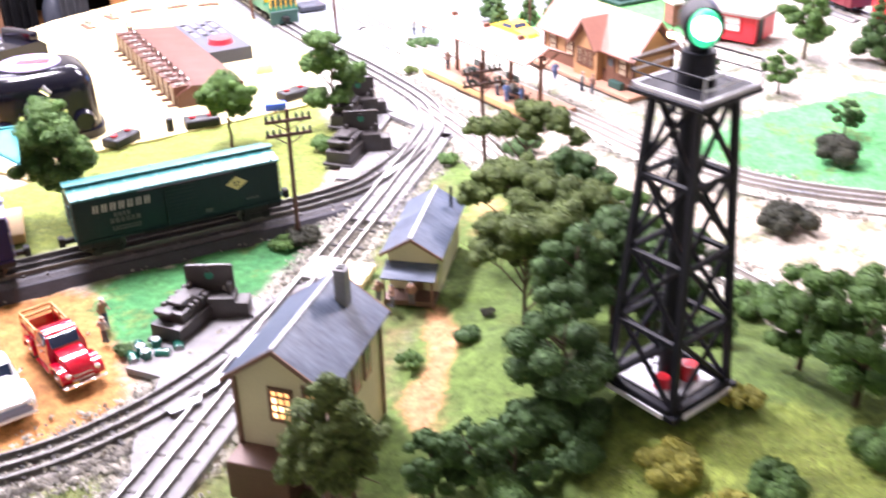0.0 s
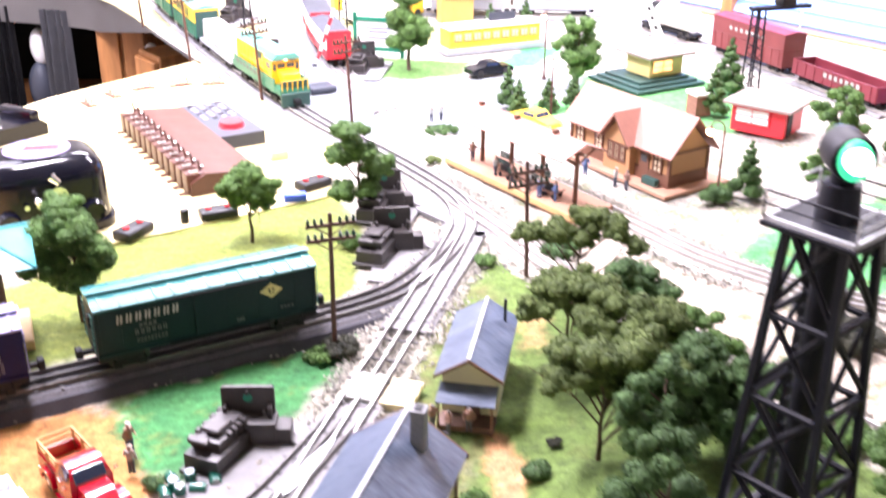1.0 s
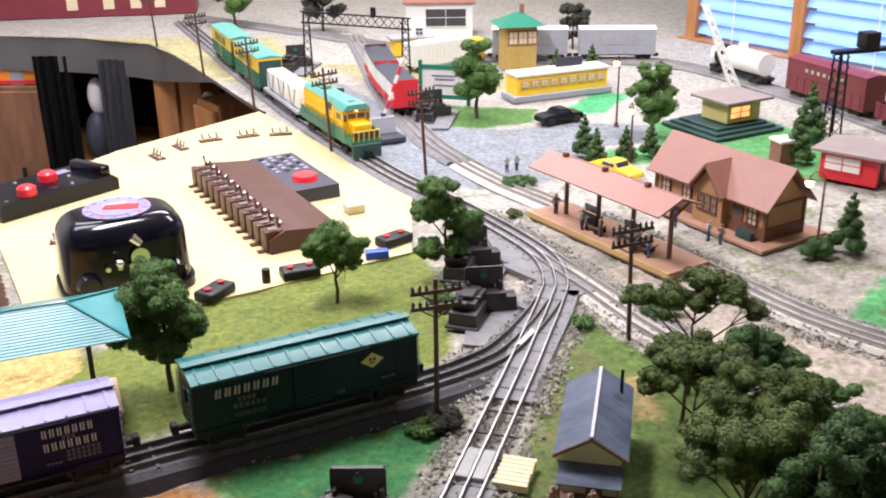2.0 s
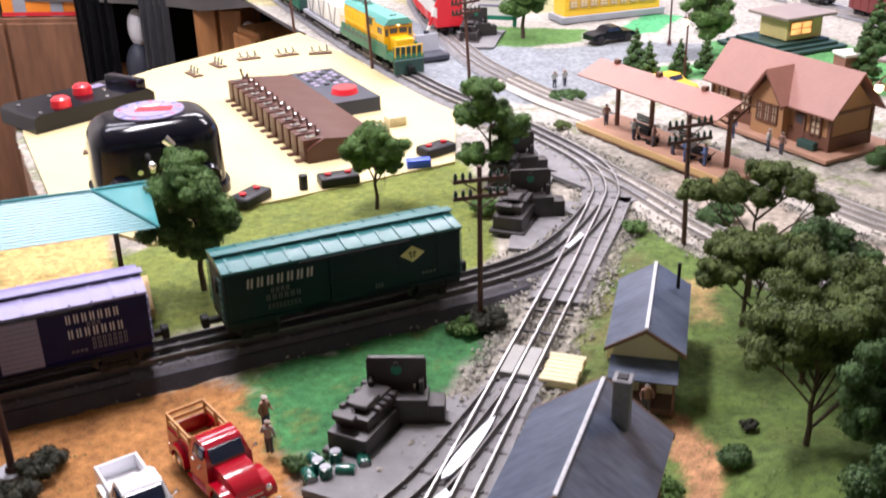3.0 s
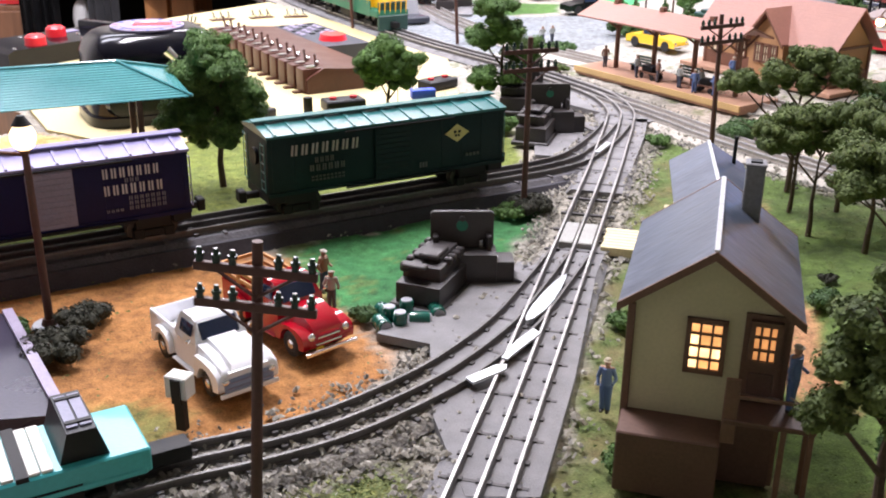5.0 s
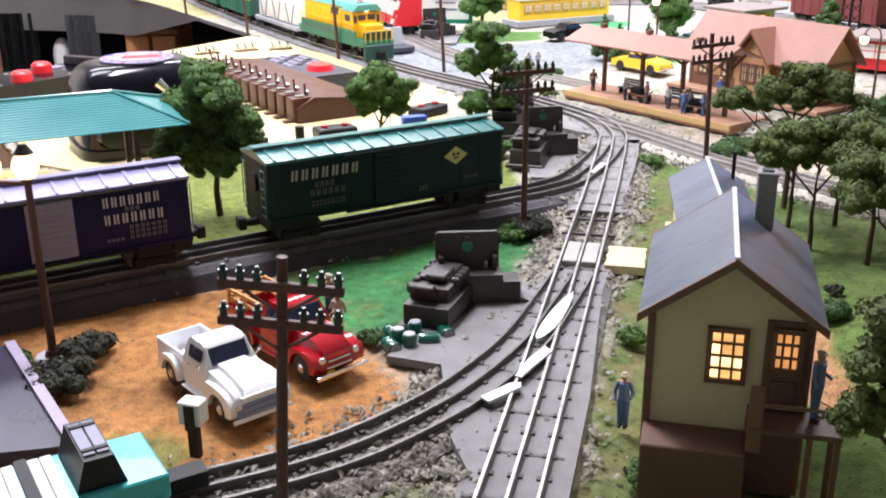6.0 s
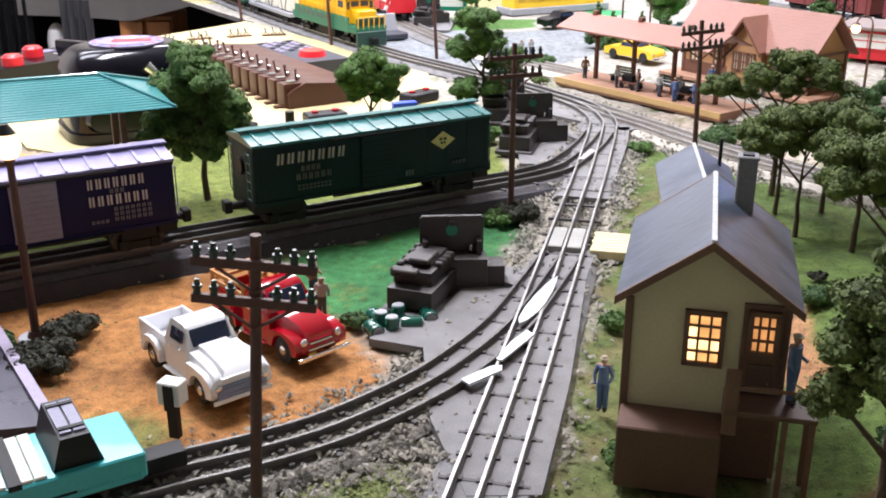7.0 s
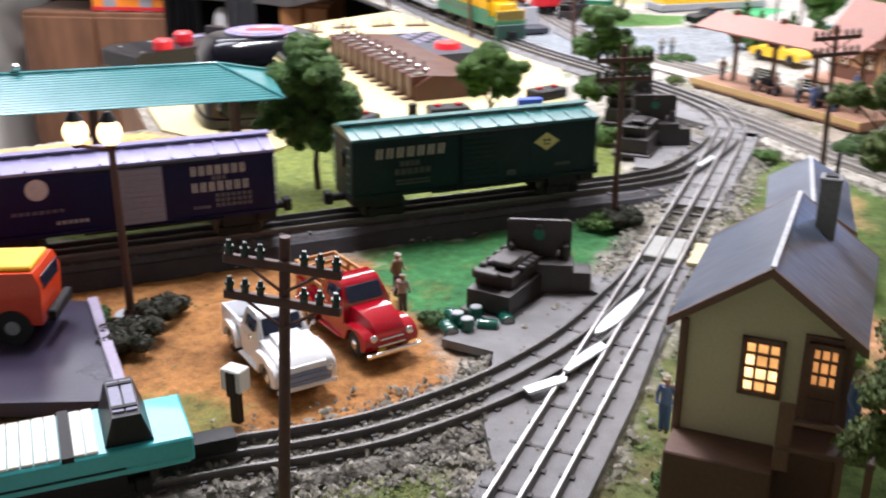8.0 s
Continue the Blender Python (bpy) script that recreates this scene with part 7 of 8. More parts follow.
# ---- green-roofed freight platform ----
def build_freight_shelter(m):
    t = thing("freight_shelter", "open shelter with green ribbed hip roof on dark posts", "model shelter", m)
    L, W, ze, zr = 0.34, 0.13, 0.116, 0.138
    bm = B()
    v = [bm.verts.new(p) for p in ((-L / 2, -W / 2, ze), (L / 2, -W / 2, ze), (L / 2, W / 2, ze), (-L / 2, W / 2, ze), (-L / 2 + 0.055, 0, zr), (L / 2 - 0.055, 0, zr))]
    for f in ((0, 1, 5, 4), (1, 2, 5), (2, 3, 4, 5), (3, 0, 4), (3, 2, 1, 0)):
        bm.faces.new([v[i] for i in f])
    roof = part("roof", bm, "copper_green", t, "green ribbed roof", smooth=None)
    for s in (-1, 1):
        for k in range(16):
            u = (k + 0.5) / 16
            bm = B()
            half = L / 2 - 0.055 * u
            box(bm, (0, s * W / 2 * (1 - u), ze + (zr - ze) * u + 0.0003), (2 * half, 0.0028, 0.0007), rx=-s * math.degrees(math.atan2(zr - ze, W / 2)))
            part("roof_rib", bm, "copper_green", roof)
    bm = B()
    for e in (-1, 1):
        for s in (-1, 1):
            cyl(bm, (e * L / 2, s * W / 2, ze + 0.001), (e * (L / 2 - 0.055), 0, zr + 0.001), 0.0016, n=6)
    cyl(bm, (-L / 2 + 0.055, 0, zr + 0.0008), (L / 2 - 0.055, 0, zr + 0.0008), 0.0018, n=6)
    part("roof_hip", bm, "copper_green", roof)
    part("finial", one(ball, (-0.06, 0, zr + 0.006), 0.004, 2), "chrome", roof)
    part("floor", bbox((0, 0.02, 0.006), (L - 0.03, 0.085, 0.012), 0.001, 1), "tan_floor", t, "tan floor")
    for x in (-0.13, 0.0, 0.13):
        for y in (-0.012, 0.045):
            part("post", bbox((x, y, 0.064), (0.005, 0.005, 0.108)), "trim_brown", t)
    return t


build_freight_shelter(pose(-0.628, 1.042, 0, 0, 0, 24))


# ---- trains ----
def on_line(line, y0, length, toward=-1, z=0.0):
    """The pose of a car that stands on a line, its front near y0; x points to smaller y."""
    i = min(range(len(line)), key=lambda k: abs(line[k].y - y0))
    j, run = i, 0.0
    while run < length and 0 < j < len(line) - 1:
        run += (line[j + 1] - line[j]).length
        j += 1
    a, b = line[i], line[j]
    d = a - b
    return pose((a.x + b.x) / 2, (a.y + b.y) / 2, z, 0, 0, math.degrees(math.atan2(d.y, d.x)))


def build_loco(m):
    t = thing("diesel_locomotive", "yellow and green model diesel locomotive", "model locomotive", m)
    L = 0.27
    bm = bbox((0, 0, 0.0365), (L, 0.058, 0.012), 0.0015, 2)
    part("frame", bm, "loco_green", t, "green frame")
    for s in (-1, 1):
        part("side_skirt", bbox((-0.008, s * 0.0285, 0.0425), (L - 0.04, 0.002, 0.026), 0.0006, 1), "loco_green", t, "green skirt with faint marks")
        for k in range(7):
            part("side_mark", bbox((-0.1 + k * 0.02, s * 0.0296, 0.046), (0.012, 0.0008, 0.007)), "lettering_dim", t)
        bm = B()
        for k in range(9):
            cyl(bm, (-0.12 + k * 0.027, s * 0.029, 0.05), (-0.12 + k * 0.027, s * 0.029, 0.066), 0.0007, n=6)
        cyl(bm, (-0.125, s * 0.029, 0.066), (0.1, s * 0.029, 0.066), 0.0008, n=6)
        part("handrail", bm, "loco_yellow", t)
    bm = B()
    prism(bm, [(-0.023, 0.042), (0.023, 0.042), (0.023, 0.088), (0.015, 0.095), (-0.015, 0.095), (-0.023, 0.088)], pose(-L / 2 + 0.016, 0, 0, 90, 0, 90), 0.175)
    hood = part("long_hood", bm, "loco_yellow", t, "yellow hood", smooth=None)
    bm = B()
    prism(bm, [(-0.0235, 0.0895), (0.0235, 0.0895), (0.0155, 0.0965), (-0.0155, 0.0965)], pose(-L / 2 + 0.014, 0, 0, 90, 0, 90), 0.18)
    part("hood_roof", bm, "loco_roof", hood, "green roof", smooth=None)
    for x in (-0.09, -0.055):
        f = part("roof_fan", one(cyl, (x, 0, 0.095), (x, 0, 0.0985), 0.012, n=20), "loco_roof", hood)
        part("fan_grille", one(cyl, (x, 0, 0.0985), (x, 0, 0.0992), 0.0095, n=20), "dark_green", f)
    for s in (-1, 1):
        for k in range(7):
            part("hood_door", bbox((-0.1 + k * 0.022, s * 0.0235, 0.066), (0.019, 0.0012, 0.032), 0.0004, 1), "loco_yellow", hood)
        part("air_intake", bbox((0.015, s * 0.0237, 0.081), (0.03, 0.0014, 0.012)), "dark_green", hood)
    bm = B()
    prism(bm, [(-0.027, 0.042), (0.027, 0.042), (0.027, 0.087), (0.017, 0.0955), (-0.017, 0.0955), (-0.027, 0.087)], pose(0.052, 0, 0, 90, 0, 90), 0.04)
    cab = part("cab", bm, "loco_yellow", t, "yellow cab", smooth=None)
    bm = B()
    prism(bm, [(-0.028, 0.0865), (0.028, 0.0865), (0.0175, 0.0972), (-0.0175, 0.0972)], pose(0.05, 0, 0, 90, 0, 90), 0.046)
    part("cab_roof", bm, "loco_roof", cab, smooth=None)
    for s in (-1, 1):
        part("front_window", bbox((0.0924, s * 0.009, 0.0755), (0.001, 0.0145, 0.0085), 0.0006, 1), "glass_dark", cab)
        part("door_window", bbox((0.0924, s * 0.022, 0.073), (0.001, 0.006, 0.012), 0.0004, 1), "glass_dark", cab)
        part("side_window", bbox((0.073, s * 0.0273, 0.0745), (0.02, 0.001, 0.011), 0.0005, 1), "glass_dark", cab)
        part("number_board", bbox((0.093, s * 0.0135, 0.0865), (0.0012, 0.011, 0.0045)), "maroon", cab)
    part("headlight", one(cyl, (0.0915, 0, 0.0865), (0.0935, 0, 0.0865), 0.0024, n=12), "lamp_bulb", cab)
    part("short_hood", bbox((0.1075, 0, 0.0545), (0.029, 0.034, 0.025), 0.003, 3), "loco_yellow", t, "yellow short hood")
    bm = B()
    cyl(bm, (0.07, -0.006, 0.0972), (0.07, 0.006, 0.0972), 0.002, n=8)
    part("horn", bm, "dark_green", t)
    rail = part("front_railing", one(cyl, (0.136, -0.026, 0.058), (0.136, 0.026, 0.058), 0.001, n=6), "loco_yellow", t, "yellow railing")
    for k in range(6):
        part("railing_post", one(cyl, (0.134, -0.025 + k * 0.01, 0.036), (0.136, -0.025 + k * 0.01, 0.058), 0.001, n=6), "loco_yellow", rail)
    part("pilot", bbox((0.134, 0, 0.0215), (0.006, 0.056, 0.026), 0.0015, 1), "dark_green", t)
    part("front_plate", bbox((0.1325, 0, 0.047), (0.002, 0.054, 0.018), 0.0006, 1), "dark_green", t, "dark green front plate")
    part("coupler", bbox((0.143, 0, 0.019), (0.016, 0.012, 0.01), 0.002, 2), "under", t)
    part("fuel_tank", bbox((0, 0, 0.0225), (0.07, 0.045, 0.019), 0.004, 2), "under", t)
    for e in (-1, 1):
        build_truck(t, e * 0.085)
    return t


build_loco(on_line(LINES["main"], 2.01, 0.27) @ Matrix.Scale(1.05, 4))

# flat car with a wrapped load
fc = thing("flat_car", "flat car with three white wrapped loads", "model train car", on_line(LINES["main"], 2.28, 0.25))
part("deck", bbox((0, 0, 0.028), (0.25, 0.055, 0.008), 0.001, 1), "grey_car", fc)
part("deck_sill", bbox((0, 0, 0.023), (0.24, 0.02, 0.006)), "under", fc)
for x in (-0.078, 0.0, 0.078):
    bm = bbox((x, 0, 0.055), (0.068, 0.042, 0.044), 0.005, 3)
    load = part("load", bm, "pale", fc, "white wrapped load with dark straps")
    for s in (-1, 1):
        for side in (-1, 1):
            bm = bbox((x + s * 0.016, side * 0.0214, 0.055), (0.0022, 0.0012, 0.044), ry=s * 24)
            part("strap", bm, "grey_plastic", load)
for e in (-1, 1):
    build_truck(fc, e * 0.09)


def build_train_car(m, upper, lower, roof, label, L=0.215, ht=0.092, band=0.058, cat="model train car", grp="train cars", bars=True, end=None, bar=0.02):
    t = thing("train_car", label, cat, m, grp)
    w = 0.058
    part("lower_body", bbox((0, 0, (0.024 + band) / 2), (L, w, band - 0.024), 0.0008, 1), lower, t)
    part("upper_body", bbox((0, 0, (band + ht) / 2), (L, w + 0.0006, ht - band), 0.0008, 1), upper, t)
    bm = B()
    prism(bm, [(-w / 2 - 0.001, ht - 0.001), (w / 2 + 0.001, ht - 0.001), (w / 2 + 0.001, ht + 0.001), (0, ht + 0.006), (-w / 2 - 0.001, ht + 0.001)], pose(-L / 2 - 0.001, 0, 0, 90, 0, 90), L + 0.002)
    part("roof", bm, roof, t, smooth=None)
    for s in (-1, 1):
        part("door", bbox((0, s * (w / 2 + 0.0006), (band + ht) / 2 - 0.001), (0.045, 0.0016, ht - band - 0.003)), upper, t)
        part("lower_door", bbox((0, s * (w / 2 + 0.0006), (0.026 + band) / 2), (0.045, 0.0016, band - 0.028)), lower, t)
        for k in range(10):
            part("rib", bbox((-L / 2 + 0.012 + k * (L - 0.024) / 9, s * (w / 2 + 0.0004), (0.026 + band) / 2), (0.0016, 0.0014, band - 0.027)), lower, t)
        if bars:
            for k in range(7):
                part("letter", bbox((s * (-0.055 + k * 0.0185), s * (w / 2 + 0.0016), (band + ht) / 2), (0.0085, 0.0008, bar)), lower if upper != lower else "lettering", t)
    if end:
        for e in (-1, 1):
            part("end_panel", bbox((e * (L / 2 + 0.0006), 0, 0.056), (0.002, w - 0.004, 0.06)), end, t)
    part("underframe", bbox((0, 0, 0.0215), (L - 0.02, 0.022, 0.006)), "under", t)
    for e in (-1, 1):
        part("coupler", bbox((e * (L / 2 + 0.006), 0, 0.0185), (0.014, 0.008, 0.008)), "under", t)
        build_truck(t, e * (L / 2 - 0.03))
    return t


yg = "yellow and green train car with dark ends"
for y0 in (2.53, 2.77):
    build_train_car(on_line(LINES["main"], y0, 0.235), "yellow", "loco_green", "loco_roof", yg, 0.235, end="dark_green")

# red and white shunter on the depot line
build_train_car(on_line(LINES["depot"], 2.52, 0.2), "pale", "bright_red", "grey_plastic", "red and white model shunter with grey roof", 0.2, 0.078, 0.044, "model locomotive", "far trains", False, "bright_red")
build_train_car(on_line(LINES["depot"], 2.73, 0.2), "pale", "bright_red", "grey_plastic", "red and white striped car behind the shunter", 0.2, 0.078, 0.044, "model train car", "far trains", False, "maroon")

# cars on the far line
build_train_car(on_line(LINES["far"], 2.52, 0.25), "car_red_box", "car_red_box", "maroon", "brick red boxcar with white lettering bars", 0.245, 0.095, 0.06, grp="far trains", bar=0.008)
t = thing("tank_car", "white tank car with black end on the far line", "model train car", on_line(LINES["far"], 2.77, 0.2), "far trains")
part("tank", one(cyl, (-0.085, 0, 0.055), (0.085, 0, 0.055), 0.027, n=24), "pale", t, "white tank")
part("end_band", one(cyl, (0.04, 0, 0.055), (0.07, 0, 0.055), 0.0275, n=24), "under", t)
part("dome", one(cyl, (0, 0, 0.075), (0, 0, 0.094), 0.012, n=18), "pale", t)
part("frame", bbox((0, 0, 0.024), (0.2, 0.03, 0.007)), "under", t)
for e in (-1, 1):
    build_truck(t, e * 0.07)


def build_gondola(m, body, label, L=0.25, ht=0.055):
    t = thing("gondola_car", label, "model train car", m, "far trains")
    for s in (-1, 1):
        part("side", bbox((0, s * 0.028, (0.024 + ht) / 2), (L, 0.0025, ht - 0.024), 0.0005, 1), body, t)
        part("end", bbox((s * L / 2, 0, (0.024 + ht) / 2), (0.0025, 0.056, ht - 0.024), 0.0005, 1), body, t)
        for k in range(9):
            part("rib", bbox((-L / 2 + 0.015 + k * (L - 0.03) / 8, s * 0.0298, (0.024 + ht) / 2), (0.002, 0.0015, ht - 0.026)), body, t)
        for k in range(7):
            part("letter", bbox((-0.075 + k * 0.016, s * 0.0306, 0.044), (0.009, 0.0008, 0.009)), "lettering", t)
    part("floor", bbox((0, 0, 0.026), (L, 0.056, 0.004)), "under", t)
    for e in (-1, 1):
        build_truck(t, e * (L / 2 - 0.035))
    return t


build_gondola(on_line(LINES["far"], 2.265, 0.25), "maroon", "dark red gondola car with white lettering bars")
build_train_car(on_line(LINES["far"], 1.97, 0.28), "bright_red", "bright_red", "bright_red", "bright red model diesel locomotive on the far line", 0.27, 0.085, 0.05, "model locomotive", "far trains")
for x in (0.33, 0.1):
    build_train_car(pose(x - 0.08, 2.92, 0, 0, 0, 0), "grey_car", "grey_car", "pale", "grey covered hopper car on the far line", 0.2, 0.09, 0.05, grp="far trains", bar=0.014)

# ---- turquoise flat car with tool box, dark parking plate and orange truck ----
tq = thing("work_flat_car", "turquoise work flat car with planks whitened by painted reflection and black tool box", "model train car", pose(-0.4874, 0.5706, 0, 0, 0, 30.5))
part("deck", bbox((0, 0, 0.033), (0.24, 0.05, 0.014), 0.001, 1), "turquoise", tq, "turquoise deck")
part("deck_lip", bbox((0.0, 0, 0.0275), (0.235, 0.0515, 0.004), 0.0008, 1), "turquoise", tq)
BANDS = (-0.07, -0.006, 0.058)
# grooved planks; their white paint stands in for light reflected off the deck
for k in range(31):
    x = -0.116 + k * 0.0062
    if min(abs(x - q) for q in BANDS) > 0.005:
        part("deck_plank", bbox((x, 0, 0.0408), (0.0057, 0.0465, 0.0018), 0.0004, 1), "pale", tq, "deck plank with reflected light painted white")
for x in BANDS:
    part("dark_band", bbox((x, 0, 0.0405), (0.006, 0.0505, 0.003)), "under", tq)
bm = B()
side_prism(bm, [(-0.0122, 0.0), (0.0122, 0.0), (0.0072, 0.0165), (-0.0072, 0.0165)], -0.0203, 0.0225)
bmesh.ops.translate(bm, verts=bm.verts, vec=(0.0885, 0, 0.0402))
bx = part("tool_box", bm, "black_plastic", tq, "black trapezoid box", smooth=None)
for q in (-0.0034, 0.0034):
    part("box_lid", bbox((0.0885 + q, 0.001, 0.0571), (0.0056, 0.034, 0.0014)), "nw_door", bx, "pale lid strip")
for q in (-0.012, 0.014):
    part("lid_clasp", bbox((0.0885, q, 0.058), (0.0125, 0.0028, 0.0012)), "under", bx)
part("coupler", bbox((0.132, 0, 0.019), (0.028, 0.014, 0.01), 0.002, 2), "under", tq)
for s in (-1, 1):
    part("side_step", bbox((0.02, s * 0.0245, 0.022), (0.13, 0.002, 0.016)), "under", tq)
for e in (-1, 1):
    build_truck(tq, e * 0.08)

bm = B()
prism(bm, [(-0.538, 0.828), (-0.45, 0.69), (-0.6, 0.662), (-0.95, 0.71), (-0.95, 0.8)], Matrix.Identity(4), 0.01)
bevel(bm, 0.001, 1)
solo("parking_plate", bm, "lilac_deck", "dark glossy parking plate laid on the dirt", "plate", smooth=None)
bm = B()
d = Vector((0.088, -0.138, 0))
box(bm, (-0.4925, 0.76, 0.0115), (d.length, 0.007, 0.003), math.degrees(math.atan2(d.y, d.x)))
solo("plate_kerb", bm, "lilac_edge", "pale lilac kerb along the dark plate", "kerb")

ot = thing("orange_truck", "orange model truck with yellow lit roof panel on a dark plate", "model truck", pose(-0.592, 0.77, 0.011, 0, 0, 12), "trucks")
bm = B()
side_prism(bm, [(-0.06, 0.012), (0.052, 0.012), (0.054, 0.04), (0.05, 0.05), (0.012, 0.05), (0.006, 0.042), (-0.06, 0.042)], -0.023, 0.023)
bevel(bm, 0.002, 2)
part("body", bm, "orange", ot)
part("cab_roof", bbox((0.031, 0, 0.0515), (0.034, 0.038, 0.004), 0.001, 1), "yellow", ot, "yellow roof panel")
part("rear_tank", one(cyl, (-0.055, 0, 0.048), (-0.005, 0, 0.048), 0.01, n=16), "chrome", ot)
part("front_bumper", bbox((0.058, 0, 0.018), (0.006, 0.042, 0.008), 0.001, 1), "under", ot)
part("windscreen", bbox((0.0535, 0, 0.041), (0.0012, 0.036, 0.01)), "car_glass", ot)
for s in (-1, 1):
    for x in (0.032, -0.038):
        w = part("wheel", one(cyl, (x, s * 0.018, 0.011), (x, s * 0.0245, 0.011), 0.0125, n=22), "tyre", ot, "black tyre")
        part("hub", one(cyl, (x, s * 0.0244, 0.011), (x, s * 0.0252, 0.011), 0.005, n=14), "grey_car", w)

# ---- far side: buildings and road furniture ----
def build_block(name, label, cat, m, sx, sy, h, wall, roof, windows=(), flat=True, over=0.008, rise=0.03, pane="glass_dark", trim="pale"):
    t = thing(name, label, cat, m, "far buildings")
    part("wall", bbox((0, 0, h / 2), (sx, sy, h), 0.0008, 1), wall, t)
    if flat:
        part("roof", bbox((0, 0, h + 0.003), (sx + over * 2, sy + over * 2, 0.006), 0.001, 1), roof, t)
    else:
        bm = B()
        v = [bm.verts.new(p) for p in ((-sx / 2 - over, -sy / 2 - over, h), (sx / 2 + over, -sy / 2 - over, h), (sx / 2 + over, sy / 2 + over, h), (-sx / 2 - over, sy / 2 + over, h))]
        k = max(0.0, sx / 2 - sy / 2)
        v += [bm.verts.new((-k - 0.002, 0, h + rise)), bm.verts.new((k + 0.002, 0, h + rise))]
        for f in ((0, 1, 5, 4), (1, 2, 5), (2, 3, 4, 5), (3, 0, 4), (3, 2, 1, 0)):
            bm.faces.new([v[i] for i in f])
        part("roof", bm, roof, t, smooth=None)
    for x, z, w, hh in windows:
        f = part("window_frame", bbox((x, -sy / 2 - 0.001, z), (w + 0.006, 0.003, hh + 0.006)), trim, t)
        part("pane", bbox((x, -sy / 2 - 0.0026, z), (w, 0.0012, hh)), pane, f)
        part("glazing_bar", bbox((x, -sy / 2 - 0.0034, z), (0.0014, 0.001, hh)), trim, f)
        part("glazing_bar", bbox((x, -sy / 2 - 0.0034, z), (w, 0.001, 0.0014)), trim, f)
    return t


build_block("brick_works", "long dark red building with cream framed windows", "model building", pose(-1.5, 3.74, 0, 0, 0, 12), 0.78, 0.16, 0.2, "maroon", "grey_plastic",
            [(-0.02, 0.055, 0.03, 0.055), (0.1, 0.055, 0.03, 0.055), (0.19, 0.055, 0.03, 0.055), (0.27, 0.055, 0.03, 0.055)], pane="pane_pale", trim="plank")
build_block("cream_building", "cream far building with wide dark shop window", "model building", pose(-0.24, 3.32, 0, 0, 0, 3), 0.2, 0.1, 0.1, "pale", "brick", [(0.02, 0.06, 0.12, 0.05), (-0.06, 0.02, 0.02, 0.02)])
st = build_block("signal_tower", "yellow signal tower with green hip roof and wide windows", "model tower", pose(-0.015, 2.84, 0, 0, 0, 12), 0.085, 0.07, 0.115, "olive_wall", "sign_green", [(-0.02, 0.085, 0.02, 0.03), (0.005, 0.085, 0.02, 0.03), (0.03, 0.085, 0.02, 0.03)], False, 0.02, 0.03, "pane_pale", "brick")
part("chimney", bbox((0.01, 0, 0.15), (0.01, 0.01, 0.03)), "brick", st)
dn = build_block("diner", "yellow railcar diner with white roof and small windows", "model diner", pose(0.07, 2.545, 0.012, 0, 0, 26), 0.24, 0.055, 0.045, "yellow", "pale", [(-0.1 + 0.025 * k, 0.028, 0.014, 0.012) for k in range(9)], True, 0.003, pane="pane_pale", trim="tan_floor")
part("plinth", bbox((0, 0, -0.005), (0.26, 0.07, 0.014), 0.001, 1), "grey_car", dn)
sg = part("roof_sign", bbox((0.03, 0.0, 0.064), (0.07, 0.004, 0.02)), "grey_plastic", dn)
build_block("booth", "yellow ticket booth with pale flat roof", "model building", pose(0.41, 2.262, 0.02, 0, 0, 31), 0.09, 0.075, 0.042, "booth_wall", "kiosk_roof", [(-0.012, 0.022, 0.05, 0.022)], True, 0.018, pane="warm_pane", trim="tan_floor")
bs = thing("stepped_base", "dark green stepped base under the booth", "steps", pose(0.395, 2.26, 0, 0, 0, 31))
for k in range(3):
    part("step", bbox((0, 0, 0.003 + k * 0.006), (0.185 - 0.025 * k, 0.165 - 0.025 * k, 0.006), 0.0008, 1), "dark_green", bs)
bp = thing("brick_pier", "brick pier with pale cap by the conifer", "pier", pose(0.455, 2.02, 0, 0, 0, 20))
part("shaft", bbox((0, 0, 0.02), (0.034, 0.034, 0.04)), "brick", bp)
part("cap", bbox((0, 0, 0.042), (0.04, 0.04, 0.006), 0.001, 1), "pale", bp)
ks = build_block("kiosk", "red and white food kiosk with pale roof", "model kiosk", pose(0.555, 1.915, 0.004, 0, 0, -38), 0.1, 0.085, 0.05, "bright_red", "kiosk_roof", [(-0.01, 0.032, 0.06, 0.024)], True, 0.014, pane="pale", trim="bright_red")
part("side_door", bbox((0.0505, -0.02, 0.022), (0.002, 0.022, 0.042)), "under", ks)
bb = thing("billboard", "green framed billboard with faded pale poster", "billboard", pose(-0.19, 2.452, 0, 0, 0, -12))
part("poster", bbox((0, 0, 0.052), (0.105, 0.003, 0.06)), "pale", bb, "faded poster with grey bars")
for s in (-1, 1):
    part("frame_side", bbox((s * 0.056, -0.001, 0.05), (0.008, 0.006, 0.1)), "sign_green", bb)
    part("frame_rail", bbox((0, -0.001, 0.052 + s * 0.034), (0.12, 0.006, 0.009)), "sign_green", bb)
for z, w in ((0.066, 0.06), (0.058, 0.045), (0.044, 0.05)):
    part("faded_bar", bbox((0.0, -0.0022, z), (w, 0.001, 0.004)), "nw_door", bb)
tl = thing("road_trailer", "pale ribbed trailer behind a yellow lorry cab", "model truck", pose(-0.225, 2.86, 0, 0, 0, 38), "trucks")
part("box", bbox((0, 0, 0.042), (0.18, 0.05, 0.058), 0.001, 1), "pale", tl)
for k in range(14):
    part("rib", bbox((-0.084 + k * 0.013, -0.0256, 0.042), (0.003, 0.0014, 0.054)), "pale", tl)
